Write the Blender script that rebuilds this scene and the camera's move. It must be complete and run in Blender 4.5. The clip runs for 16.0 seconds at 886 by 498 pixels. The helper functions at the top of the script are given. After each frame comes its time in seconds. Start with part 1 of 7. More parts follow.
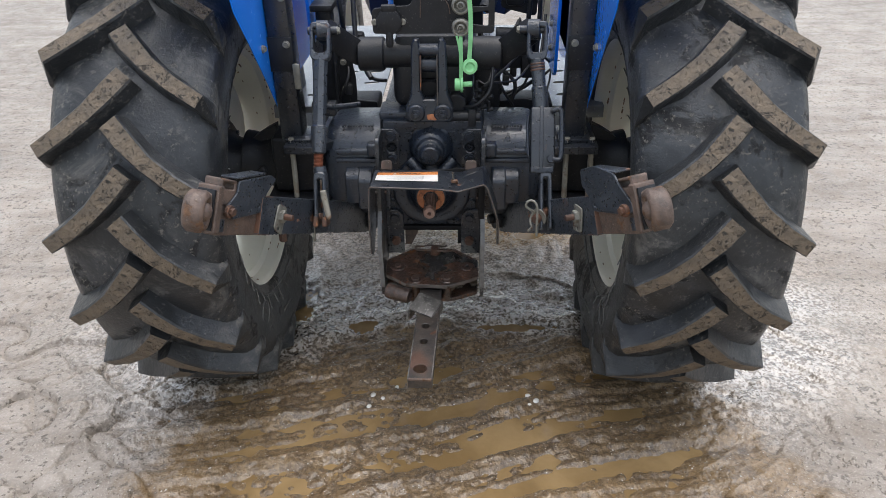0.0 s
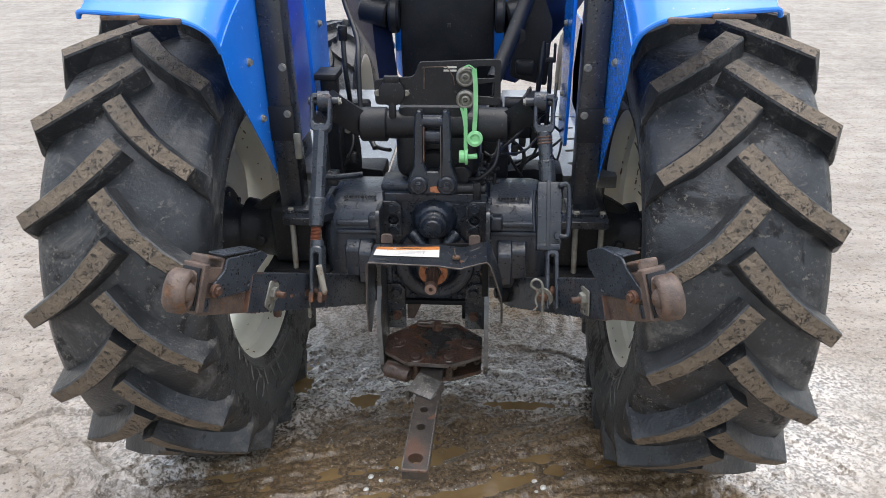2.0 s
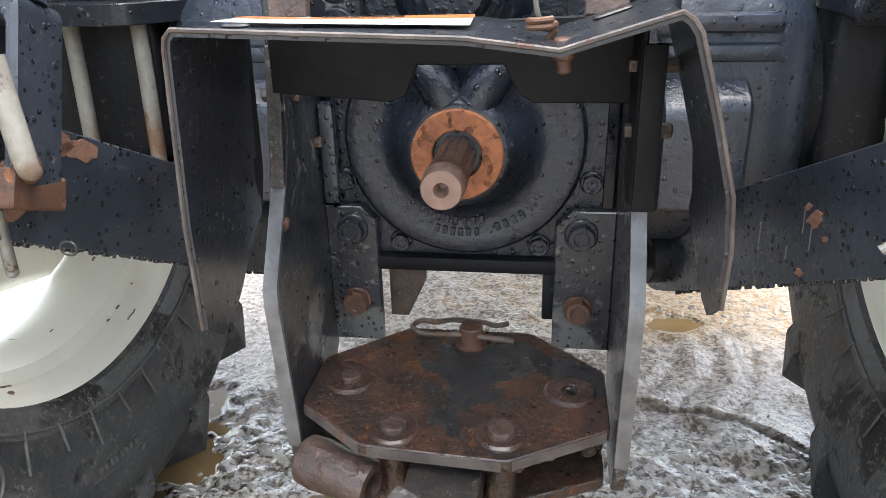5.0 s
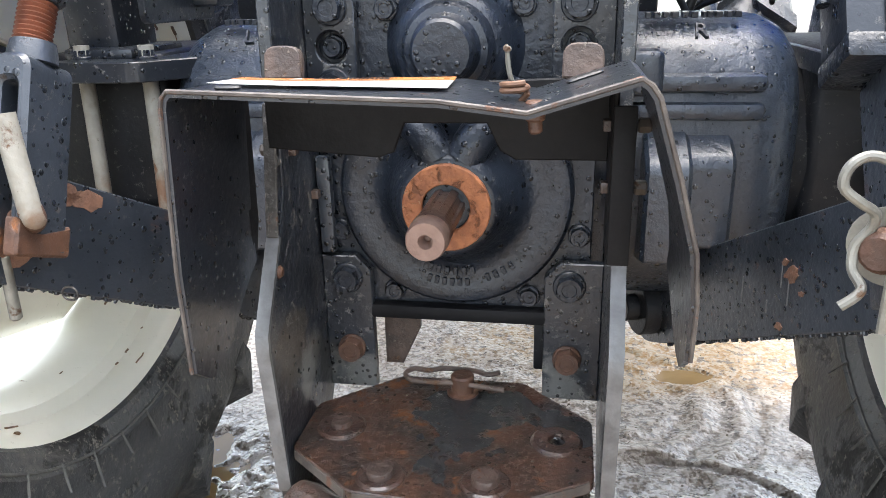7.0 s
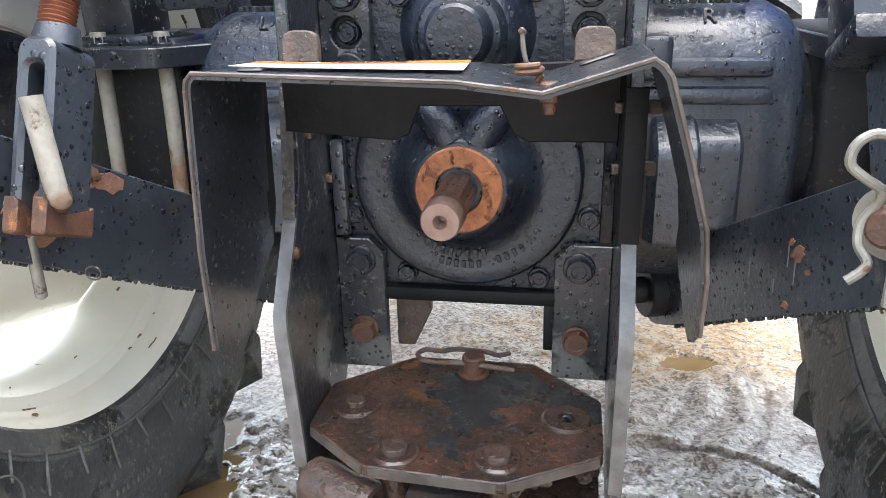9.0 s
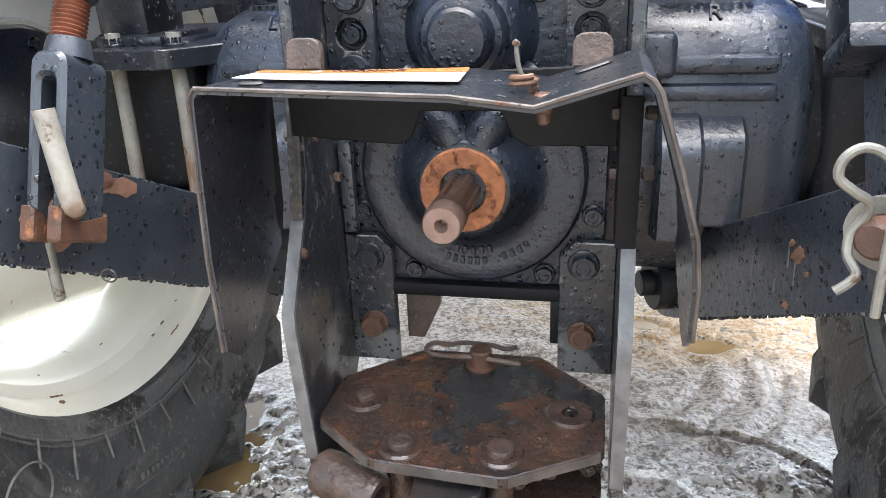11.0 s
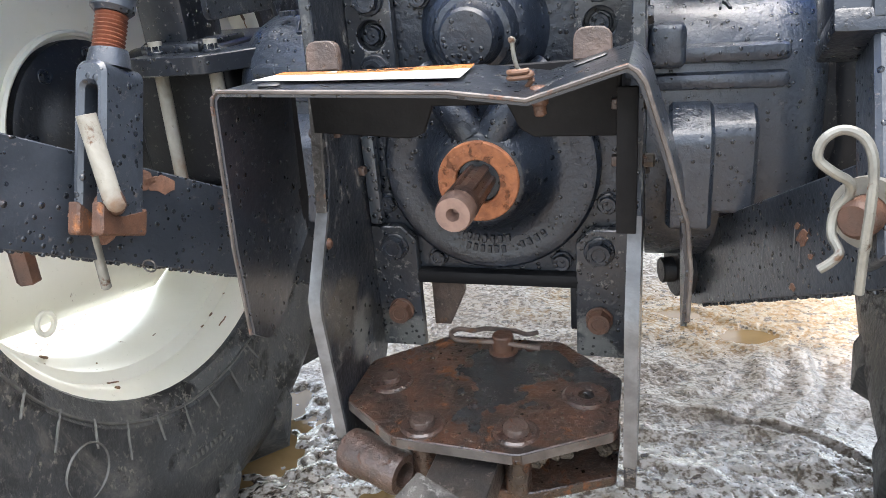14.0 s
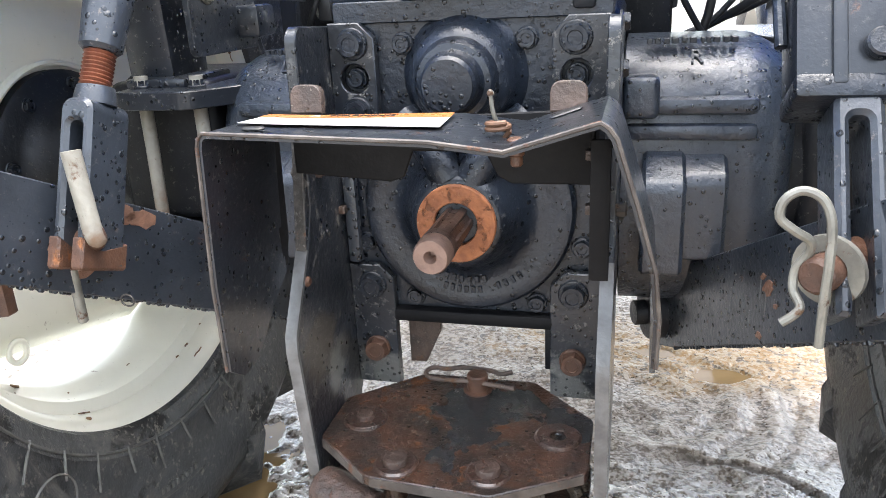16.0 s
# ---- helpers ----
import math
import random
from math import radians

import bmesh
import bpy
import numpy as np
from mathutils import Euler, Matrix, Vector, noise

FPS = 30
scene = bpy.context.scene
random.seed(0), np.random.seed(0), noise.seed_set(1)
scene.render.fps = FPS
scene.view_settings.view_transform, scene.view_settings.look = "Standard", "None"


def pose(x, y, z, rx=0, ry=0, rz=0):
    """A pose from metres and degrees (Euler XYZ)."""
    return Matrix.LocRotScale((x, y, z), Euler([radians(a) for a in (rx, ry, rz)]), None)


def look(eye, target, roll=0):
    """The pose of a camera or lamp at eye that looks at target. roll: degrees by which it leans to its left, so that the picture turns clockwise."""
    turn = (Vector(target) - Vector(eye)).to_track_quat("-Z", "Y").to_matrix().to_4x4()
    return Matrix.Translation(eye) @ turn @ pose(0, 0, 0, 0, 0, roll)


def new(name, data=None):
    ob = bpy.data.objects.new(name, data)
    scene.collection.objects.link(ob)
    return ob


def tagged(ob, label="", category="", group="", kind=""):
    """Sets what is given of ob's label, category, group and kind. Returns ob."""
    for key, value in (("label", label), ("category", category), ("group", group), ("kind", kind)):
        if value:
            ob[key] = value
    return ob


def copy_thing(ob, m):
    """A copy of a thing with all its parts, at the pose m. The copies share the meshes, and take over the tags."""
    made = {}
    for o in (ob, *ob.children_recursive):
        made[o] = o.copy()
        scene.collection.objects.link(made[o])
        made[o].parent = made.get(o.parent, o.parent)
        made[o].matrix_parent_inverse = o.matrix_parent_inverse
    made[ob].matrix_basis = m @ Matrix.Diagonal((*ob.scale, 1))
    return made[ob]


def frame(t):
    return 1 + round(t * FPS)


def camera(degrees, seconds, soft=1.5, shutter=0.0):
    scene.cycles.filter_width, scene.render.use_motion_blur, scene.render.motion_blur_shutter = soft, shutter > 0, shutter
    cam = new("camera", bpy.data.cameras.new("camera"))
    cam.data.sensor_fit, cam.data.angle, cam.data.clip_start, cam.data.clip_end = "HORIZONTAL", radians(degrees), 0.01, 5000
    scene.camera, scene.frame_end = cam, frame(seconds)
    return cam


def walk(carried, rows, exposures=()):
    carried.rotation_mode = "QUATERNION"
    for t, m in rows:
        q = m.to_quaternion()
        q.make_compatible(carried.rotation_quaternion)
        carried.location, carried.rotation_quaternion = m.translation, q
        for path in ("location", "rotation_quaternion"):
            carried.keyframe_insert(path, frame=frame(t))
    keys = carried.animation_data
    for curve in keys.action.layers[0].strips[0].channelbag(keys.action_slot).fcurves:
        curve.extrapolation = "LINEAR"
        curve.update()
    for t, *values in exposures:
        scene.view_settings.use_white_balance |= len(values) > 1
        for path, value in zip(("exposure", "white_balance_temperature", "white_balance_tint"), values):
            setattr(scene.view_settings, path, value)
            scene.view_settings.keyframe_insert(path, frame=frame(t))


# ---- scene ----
cam = camera(61.8, 16.0, soft=0.6)
# time, eye, target, roll
PATH = [
    (0, (0.11, 0.229, 1.701), (0.044, 1.944, 0.674), -0.9),
    (0.5, (0.107, 0.225, 1.71), (0.045, 1.959, 0.717), -0.7),
    (1, (0.11, 0.232, 1.722), (0.041, 1.992, 0.776), -0.6),
    (1.5, (0.126, 0.259, 1.741), (0.034, 2.036, 0.827), -0.7),
    (2, (0.156, 0.346, 1.711), (0.034, 2.128, 0.81), -0.8),
    (2.5, (0.133, 0.677, 1.603), (-0.002, 2.444, 0.677), -0.3),
    (3, (0.12, 1.005, 1.441), (-0.047, 2.765, 0.505), 0.7),
    (3.5, (0.166, 1.31, 1.252), (-0.028, 3.045, 0.276), 1.6),
    (4, (0.129, 1.51, 1.079), (-0.07, 3.241, 0.098), 1.3),
    (4.5, (0.067, 1.566, 0.932), (-0.163, 3.346, 0.051), 0.1),
    (5, (0.081, 1.567, 0.879), (-0.194, 3.387, 0.095), -1.5),
    (7.5, (0.113, 1.547, 0.889), (-0.224, 3.404, 0.228), -1.3),
    (8, (0.11, 1.541, 0.887), (-0.221, 3.397, 0.22), -1.2),
    (8.5, (0.111, 1.537, 0.888), (-0.227, 3.392, 0.22), -1.3),
    (9, (0.106, 1.535, 0.884), (-0.234, 3.384, 0.201), -1.5),
    (11.5, (0.138, 1.535, 0.914), (-0.306, 3.337, 0.169), -3.2),
    (12, (0.149, 1.534, 0.915), (-0.339, 3.331, 0.183), -4.0),
    (12.5, (0.157, 1.524, 0.925), (-0.36, 3.316, 0.201), -4.5),
    (13, (0.162, 1.514, 0.922), (-0.372, 3.299, 0.194), -4.9),
    (13.5, (0.168, 1.509, 0.919), (-0.377, 3.285, 0.178), -5.1),
    (14, (0.171, 1.51, 0.914), (-0.377, 3.282, 0.168), -5.0),
    (14.5, (0.173, 1.505, 0.915), (-0.386, 3.271, 0.16), -4.7),
    (15, (0.168, 1.501, 0.905), (-0.386, 3.27, 0.154), -4.4),
    (15.5, (0.178, 1.5, 0.918), (-0.345, 3.295, 0.208), -3.6),
    (16, (0.176, 1.503, 0.929), (-0.321, 3.318, 0.254), -3.0),
]
EXPOSURES = [(0, 0.92), (1.5, 0.94), (2, 1.08), (2.5, 1.60), (3, 2.26), (3.5, 2.38), (4.5, 2.26), (5, 2.22), (7.5, 2.45), (12, 2.46), (16, 2.50)]
walk(cam, [(t, look(eye, target, roll)) for t, eye, target, roll in PATH], EXPOSURES)

# ---------------------------------------------------------------- world and light
world = bpy.data.worlds.new("overcast_sky")
scene.world = world
world.use_nodes = True
wn, wl = world.node_tree.nodes, world.node_tree.links
wn.clear()
sky = wn.new("ShaderNodeTexSky")
sky.sky_type = "NISHITA"
sky.sun_disc = False
sky.sun_elevation = radians(83)
sky.sun_rotation = radians(39)
sky.air_density, sky.dust_density, sky.ozone_density = 1.4, 3.0, 1.5
grey = wn.new("ShaderNodeHueSaturation")
grey.inputs["Saturation"].default_value = 0.5
bg = wn.new("ShaderNodeBackground")
bg.inputs["Strength"].default_value = 0.15
wo = wn.new("ShaderNodeOutputWorld")
wl.new(sky.outputs[0], grey.inputs["Color"])
wl.new(grey.outputs[0], bg.inputs["Color"])
wl.new(bg.outputs[0], wo.inputs["Surface"])

sun_data = bpy.data.lights.new("sun", "SUN")
sun_data.energy, sun_data.angle, sun_data.color = 1.0, radians(80), (1.0, 0.99, 0.98)
sun = new("sun", sun_data)
sun.matrix_world = look((0.4, 2.4, 5.8), (0, 1.9, 0.3))


# ---------------------------------------------------------------- materials
def material(name):
    m = bpy.data.materials.new(name)
    m.use_nodes = True
    return m, m.node_tree.nodes, m.node_tree.links, m.node_tree.nodes["Principled BSDF"]


def ramp(n, l, source, a, b, soft=True):
    r = n.new("ShaderNodeMapRange")
    r.interpolation_type = "SMOOTHSTEP" if soft else "LINEAR"
    r.inputs["From Min"].default_value, r.inputs["From Max"].default_value = a, b
    l.new(source, r.inputs["Value"])
    return r.outputs["Result"]


def noise_of(n, l, coords, scale, detail=4.0, rough=0.55, distortion=0.0):
    t = n.new("ShaderNodeTexNoise")
    t.inputs["Scale"].default_value, t.inputs["Detail"].default_value = scale, detail
    t.inputs["Roughness"].default_value, t.inputs["Distortion"].default_value = rough, distortion
    l.new(coords, t.inputs["Vector"])
    return t.outputs["Fac"]


def mixed(n, l, fac, a, b, kind="RGBA"):
    """Mixes two colours (tuples or sockets) or two values by fac."""
    m = n.new("ShaderNodeMix")
    m.data_type = kind
    ia, ib, out = (6, 7, 2) if kind == "RGBA" else (2, 3, 0)
    l.new(fac, m.inputs[0])
    for i, v in ((ia, a), (ib, b)):
        if isinstance(v, tuple):
            m.inputs[i].default_value = (*v, 1.0)
        elif isinstance(v, (int, float)):
            m.inputs[i].default_value = v
        else:
            l.new(v, m.inputs[i])
    return m.outputs[out]


def times(n, l, a, b, op="MULTIPLY"):
    m = n.new("ShaderNodeMath")
    m.operation = op
    for i, v in enumerate((a, b)):
        if isinstance(v, (int, float)):
            m.inputs[i].default_value = v
        else:
            l.new(v, m.inputs[i])
    return m.outputs[0]


def surface(name, c1, c2, rough=0.4, metal=0.0, blot=9.0, grain=140.0, bump=0.15, drops=0.0, rust=0.0, rust_colour=(0.16, 0.065, 0.03),
            rust_scale=14.0, dust=0.0, dust_colour=(0.30, 0.27, 0.22), drop_scale=150.0, coat=0.0, rough_span=0.15, hard=0.2, stain=None, coat_rough=0.12, spec=0.5, coat_ior=1.5, flecks=0.0, fleck_colour=(0.3, 0.28, 0.25), fleck_scale=120.0):
    """A painted, cast or rusted surface: two-scale colour, fine relief, rust and dust patches, and standing water drops."""
    m, n, l, p = material(name)
    co = n.new("ShaderNodeTexCoord").outputs["Object"]
    big = noise_of(n, l, co, blot, 5.0, 0.6, 0.3)
    fine = noise_of(n, l, co, grain, 3.0, 0.6)
    colour = mixed(n, l, ramp(n, l, big, 0.5 - hard, 0.5 + hard), c1, c2)
    r = times(n, l, times(n, l, fine, rough_span * 2), rough - rough_span, "ADD")
    height = times(n, l, fine, 1.0)
    if rust:
        patch = noise_of(n, l, co, rust_scale, 8.0, 0.68, 0.4)
        mask = ramp(n, l, patch, 0.72 - rust * 0.42, 0.80 - rust * 0.42)
        shade = mixed(n, l, ramp(n, l, noise_of(n, l, co, 60.0, 5.0), 0.3, 0.7), rust_colour, tuple(min(1.0, v * 0.45) for v in rust_colour))
        colour = mixed(n, l, mask, colour, shade)
        r = mixed(n, l, mask, r, 0.72, "FLOAT")
        height = times(n, l, height, times(n, l, mask, -0.6), "ADD")
    if dust:
        film = ramp(n, l, noise_of(n, l, co, 6.0, 9.0, 0.78, 1.2), 0.74 - dust * 0.5, 0.96 - dust * 0.5)
        colour = mixed(n, l, film, colour, dust_colour)
        r = mixed(n, l, film, r, 0.85, "FLOAT")
    if flecks:
        spot = noise_of(n, l, co, fleck_scale, 6.0, 0.75)
        zone = ramp(n, l, noise_of(n, l, co, 7.0, 5.0, 0.6, 0.6), 0.36, 0.62)
        spot = times(n, l, ramp(n, l, spot, 0.70 - flecks * 0.25, 0.78 - flecks * 0.25), zone)
        colour = mixed(n, l, spot, colour, fleck_colour)
        r = mixed(n, l, spot, r, 0.7, "FLOAT")
        height = times(n, l, height, times(n, l, spot, 0.5), "ADD")
    for at in stain or ():
        # a stain with a ragged edge
        gap = n.new("ShaderNodeVectorMath")
        gap.operation = "DISTANCE"
        l.new(co, gap.inputs[0])
        gap.inputs[1].default_value = at[:3]
        ragged = times(n, l, times(n, l, noise_of(n, l, co, 15.0, 7.0, 0.62, 0.5), 0.15), gap.outputs["Value"], "ADD")
        mark = times(n, l, ramp(n, l, ragged, at[3] + 0.080, at[3] + 0.080 - at[4]), at[5])
        colour = mixed(n, l, mark, colour, at[6])
        r = mixed(n, l, mark, r, at[7], "FLOAT")
    b = n.new("ShaderNodeBump")
    b.inputs["Strength"].default_value, b.inputs["Distance"].default_value = bump, 0.002
    l.new(height, b.inputs["Height"])
    normal = b.outputs["Normal"]
    if drops:
        v = n.new("ShaderNodeTexVoronoi")
        v.inputs["Scale"].default_value, v.inputs["Randomness"].default_value = drop_scale, 1.0
        l.new(co, v.inputs["Vector"])
        split = n.new("ShaderNodeSeparateColor")
        l.new(v.outputs["Color"], split.inputs[0])
        wide = times(n, l, times(n, l, times(n, l, split.outputs[1], split.outputs[1]), 0.36), 0.12, "ADD")
        some = times(n, l, split.outputs[0], drops, "LESS_THAN")
        place = ramp(n, l, noise_of(n, l, co, 11.0, 2.0), 0.32, 0.50)
        ratio = times(n, l, v.outputs["Distance"], wide, "DIVIDE")
        near = times(n, l, 1.0, times(n, l, ratio, ratio), "SUBTRACT")
        near.node.use_clamp = True
        bead = times(n, l, times(n, l, times(n, l, near, wide), some), place)
        b2 = n.new("ShaderNodeBump")
        b2.inputs["Strength"].default_value, b2.inputs["Distance"].default_value = 1.0, 0.50 / drop_scale
        l.new(bead, b2.inputs["Height"])
        l.new(normal, b2.inputs["Normal"])
        normal = b2.outputs["Normal"]
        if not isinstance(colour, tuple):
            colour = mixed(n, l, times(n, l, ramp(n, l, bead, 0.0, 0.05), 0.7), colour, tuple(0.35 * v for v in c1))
        r = mixed(n, l, ramp(n, l, bead, 0.0, 0.04), r, 0.05, "FLOAT")
    if isinstance(colour, tuple):
        p.inputs["Base Color"].default_value = (*colour, 1)
    else:
        l.new(colour, p.inputs["Base Color"])
    l.new(r, p.inputs["Roughness"])
    l.new(normal, p.inputs["Normal"])
    p.inputs["Metallic"].default_value = metal
    p.inputs["Coat Weight"].default_value = coat
    p.inputs["Specular IOR Level"].default_value = spec
    p.inputs["Coat Roughness"].default_value = coat_rough
    p.inputs["Coat IOR"].default_value = coat_ior
    return m


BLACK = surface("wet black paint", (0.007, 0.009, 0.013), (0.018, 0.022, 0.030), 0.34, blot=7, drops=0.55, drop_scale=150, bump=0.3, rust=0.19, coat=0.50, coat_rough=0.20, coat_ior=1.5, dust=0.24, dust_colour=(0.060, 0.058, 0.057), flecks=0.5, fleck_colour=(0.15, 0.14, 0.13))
BLACK_DRY = surface("dull black paint", (0.007, 0.008, 0.010), (0.017, 0.018, 0.021), 0.45, bump=0.35, rust=0.18, rust_scale=8, rust_colour=(0.08, 0.04, 0.022), dust=0.22, dust_colour=(0.040, 0.037, 0.034), spec=0.35, flecks=0.45, fleck_colour=(0.10, 0.092, 0.084))
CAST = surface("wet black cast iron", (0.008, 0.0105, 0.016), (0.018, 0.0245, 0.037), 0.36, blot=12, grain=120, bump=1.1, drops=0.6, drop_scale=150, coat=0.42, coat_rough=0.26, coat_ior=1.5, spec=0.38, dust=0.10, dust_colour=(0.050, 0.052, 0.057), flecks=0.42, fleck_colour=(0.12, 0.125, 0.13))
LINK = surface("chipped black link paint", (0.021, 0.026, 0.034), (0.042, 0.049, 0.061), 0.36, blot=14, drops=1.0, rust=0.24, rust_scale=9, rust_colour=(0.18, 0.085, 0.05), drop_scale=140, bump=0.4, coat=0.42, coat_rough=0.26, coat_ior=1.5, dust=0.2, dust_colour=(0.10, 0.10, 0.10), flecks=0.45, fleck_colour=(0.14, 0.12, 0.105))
EDGE = surface("scraped grey steel edge", (0.22, 0.225, 0.23), (0.12, 0.12, 0.122), 0.42, 0.4, blot=30, bump=0.3, rust=0.22)
RUST = surface("brown rusted steel", (0.125, 0.060, 0.036), (0.060, 0.034, 0.025), 0.5, 0.0, blot=30, grain=190, bump=0.7, rust=0.32, rust_scale=24, rust_colour=(0.30, 0.115, 0.04), flecks=0.3, fleck_colour=(0.20, 0.13, 0.09))
PLATE_STAINS = [(x, y, 0.478, r, 0.007, 0.9, (0.018, 0.020, 0.022), 0.25) for x, y, r in ((0.000, 2.218, 0.042), (0.030, 2.200, 0.045), (0.022, 2.165, 0.042), (0.012, 2.128, 0.026), (0.118, 2.185, 0.028))]
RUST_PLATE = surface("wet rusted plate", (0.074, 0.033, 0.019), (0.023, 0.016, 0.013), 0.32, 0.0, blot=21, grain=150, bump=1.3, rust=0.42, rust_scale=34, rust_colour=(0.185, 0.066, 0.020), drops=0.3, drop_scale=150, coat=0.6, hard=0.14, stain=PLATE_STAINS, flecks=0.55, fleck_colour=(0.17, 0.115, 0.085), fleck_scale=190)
RUST_WASHER = surface("wet rusted washer", (0.070, 0.036, 0.025), (0.024, 0.017, 0.015), 0.3, 0.1, blot=60, grain=200, bump=0.9, rust=0.34, rust_scale=60, rust_colour=(0.14, 0.055, 0.026), coat=0.8, flecks=0.4, fleck_colour=(0.22, 0.18, 0.16), fleck_scale=160)
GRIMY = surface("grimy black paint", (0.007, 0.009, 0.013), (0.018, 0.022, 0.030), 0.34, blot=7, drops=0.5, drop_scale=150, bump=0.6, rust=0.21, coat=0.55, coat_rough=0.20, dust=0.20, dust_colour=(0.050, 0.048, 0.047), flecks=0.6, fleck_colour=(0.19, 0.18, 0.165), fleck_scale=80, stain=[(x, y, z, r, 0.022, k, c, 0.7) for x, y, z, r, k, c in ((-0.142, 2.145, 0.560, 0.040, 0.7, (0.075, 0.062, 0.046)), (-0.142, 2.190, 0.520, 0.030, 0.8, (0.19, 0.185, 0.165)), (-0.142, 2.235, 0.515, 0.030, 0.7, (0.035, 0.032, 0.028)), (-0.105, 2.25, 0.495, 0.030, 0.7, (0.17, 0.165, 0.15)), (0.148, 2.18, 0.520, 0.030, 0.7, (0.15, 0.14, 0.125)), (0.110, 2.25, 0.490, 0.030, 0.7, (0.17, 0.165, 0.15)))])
RUST_PINK = surface("pale rusted steel", (0.140, 0.094, 0.072), (0.062, 0.046, 0.039), 0.52, 0.0, blot=30, grain=170, bump=0.8, rust=0.38, rust_scale=18, rust_colour=(0.175, 0.090, 0.046), dust=0.26, dust_colour=(0.22, 0.18, 0.145), flecks=0.4, fleck_colour=(0.30, 0.25, 0.20))
ORANGE_RUST = surface("orange rusted seal ring", (0.42, 0.155, 0.063), (0.25, 0.09, 0.040), 0.6, blot=70, grain=240, bump=0.9, rust=0.40, rust_scale=55, rust_colour=(0.20, 0.075, 0.035), flecks=0.45, fleck_colour=(0.45, 0.25, 0.14), fleck_scale=200)
SHAFT = surface("oiled splined steel", (0.035, 0.026, 0.022), (0.075, 0.049, 0.040), 0.32, 0.3, blot=40, bump=0.3, flecks=0.3, fleck_colour=(0.16, 0.12, 0.10))
SHAFT_END = surface("worn shaft end", (0.30, 0.195, 0.155), (0.20, 0.125, 0.10), 0.42, 0.2, blot=60, bump=0.4, flecks=0.3)
STEEL = surface("grey zinc plated steel", (0.27, 0.262, 0.225), (0.16, 0.153, 0.132), 0.42, 0.3, blot=40, bump=0.4, rust=0.30, rust_scale=34, rust_colour=(0.14, 0.075, 0.04), flecks=0.3, fleck_colour=(0.08, 0.07, 0.06))
PALE_ROD = surface("pale flaking rod", (0.36, 0.34, 0.29), (0.23, 0.21, 0.17), 0.5, 0.0, blot=30, bump=0.5, rust=0.31, rust_scale=26, rust_colour=(0.22, 0.11, 0.05), flecks=0.35, fleck_colour=(0.12, 0.09, 0.06), fleck_scale=90, stain=[(x, y, z, r, 0.03, 0.8, (0.20, 0.090, 0.038), 0.6) for x, y, z, r in ((-0.274, 2.010, 0.738, 0.016), (-0.355, 2.323, 0.670, 0.030), (-0.433, 2.323, 0.66, 0.026), (0.413, 2.323, 0.66, 0.026), (0.488, 2.323, 0.66, 0.026))])
THREAD = surface("red-brown rusted thread", (0.20, 0.068, 0.036), (0.12, 0.043, 0.026), 0.42, blot=60, bump=0.4, rust=0.3, rust_colour=(0.06, 0.03, 0.022))
WORN_RIM = surface("worn rust-grey rim", (0.115, 0.098, 0.085), (0.060, 0.050, 0.045), 0.5, 0.1, blot=26, bump=0.5, rust=0.36, rust_scale=40, rust_colour=(0.19, 0.10, 0.065), hard=0.12)
BLUE = surface("glossy blue paint", (0.012, 0.22, 0.86), (0.010, 0.19, 0.78), 0.22, blot=3, grain=60, bump=0.03, coat=0.6, rust=0.03, rust_scale=22)
BLUE_DARK = surface("dark blue trim", (0.008, 0.016, 0.060), (0.010, 0.013, 0.030), 0.4, blot=3, bump=0.1)
CREAM = surface("cream wheel paint", (0.84, 0.82, 0.71), (0.76, 0.74, 0.63), 0.33, blot=4, grain=80, bump=0.06, rust=0.10, rust_scale=24, rust_colour=(0.20, 0.11, 0.05), coat=0.25, dust=0.16, dust_colour=(0.45, 0.41, 0.32), flecks=0.12, fleck_colour=(0.30, 0.22, 0.13), fleck_scale=60)
RUBBER = surface("wet black rubber", (0.017, 0.0185, 0.0205), (0.040, 0.043, 0.047), 0.34, blot=7, grain=110, bump=0.8, rust=0.44, rust_scale=7, rust_colour=(0.012, 0.012, 0.013), dust=0.46, dust_colour=(0.140, 0.134, 0.124), hard=0.12, flecks=0.58, fleck_colour=(0.20, 0.185, 0.16), fleck_scale=75)
MUD_LUG = surface("brown mud on rubber", (0.150, 0.113, 0.076), (0.098, 0.077, 0.056), 0.72, blot=30, grain=95, bump=3.4, rust=0.33, rust_colour=(0.095, 0.080, 0.062), rust_scale=50, flecks=0.55, fleck_colour=(0.225, 0.180, 0.130), fleck_scale=85, coat=0.15, coat_rough=0.35)
GREEN = surface("light green plastic", (0.27, 0.62, 0.29), (0.20, 0.52, 0.22), 0.35, blot=20, bump=0.05)
FLOORBOARD = surface("wet bare tread plate", (0.36, 0.37, 0.38), (0.26, 0.27, 0.28), 0.22, 0.4, blot=6, bump=0.25)
MATT = surface("matt black steel", (0.006, 0.006, 0.007), (0.013, 0.013, 0.014), 0.6, bump=0.25, rust=0.16, rust_scale=16, rust_colour=(0.05, 0.025, 0.015), spec=0.2)
HOSE = surface("black rubber hose", (0.014, 0.014, 0.015), (0.024, 0.024, 0.024), 0.45, bump=0.1)
STICKER = surface("white decal", (0.72, 0.70, 0.66), (0.58, 0.56, 0.52), 0.35, blot=12, bump=0.03, rust=0.16, rust_scale=40, rust_colour=(0.3, 0.28, 0.25))
STICKER_ORANGE = surface("orange decal band", (0.55, 0.20, 0.055), (0.46, 0.17, 0.05), 0.3, blot=12, bump=0.03)
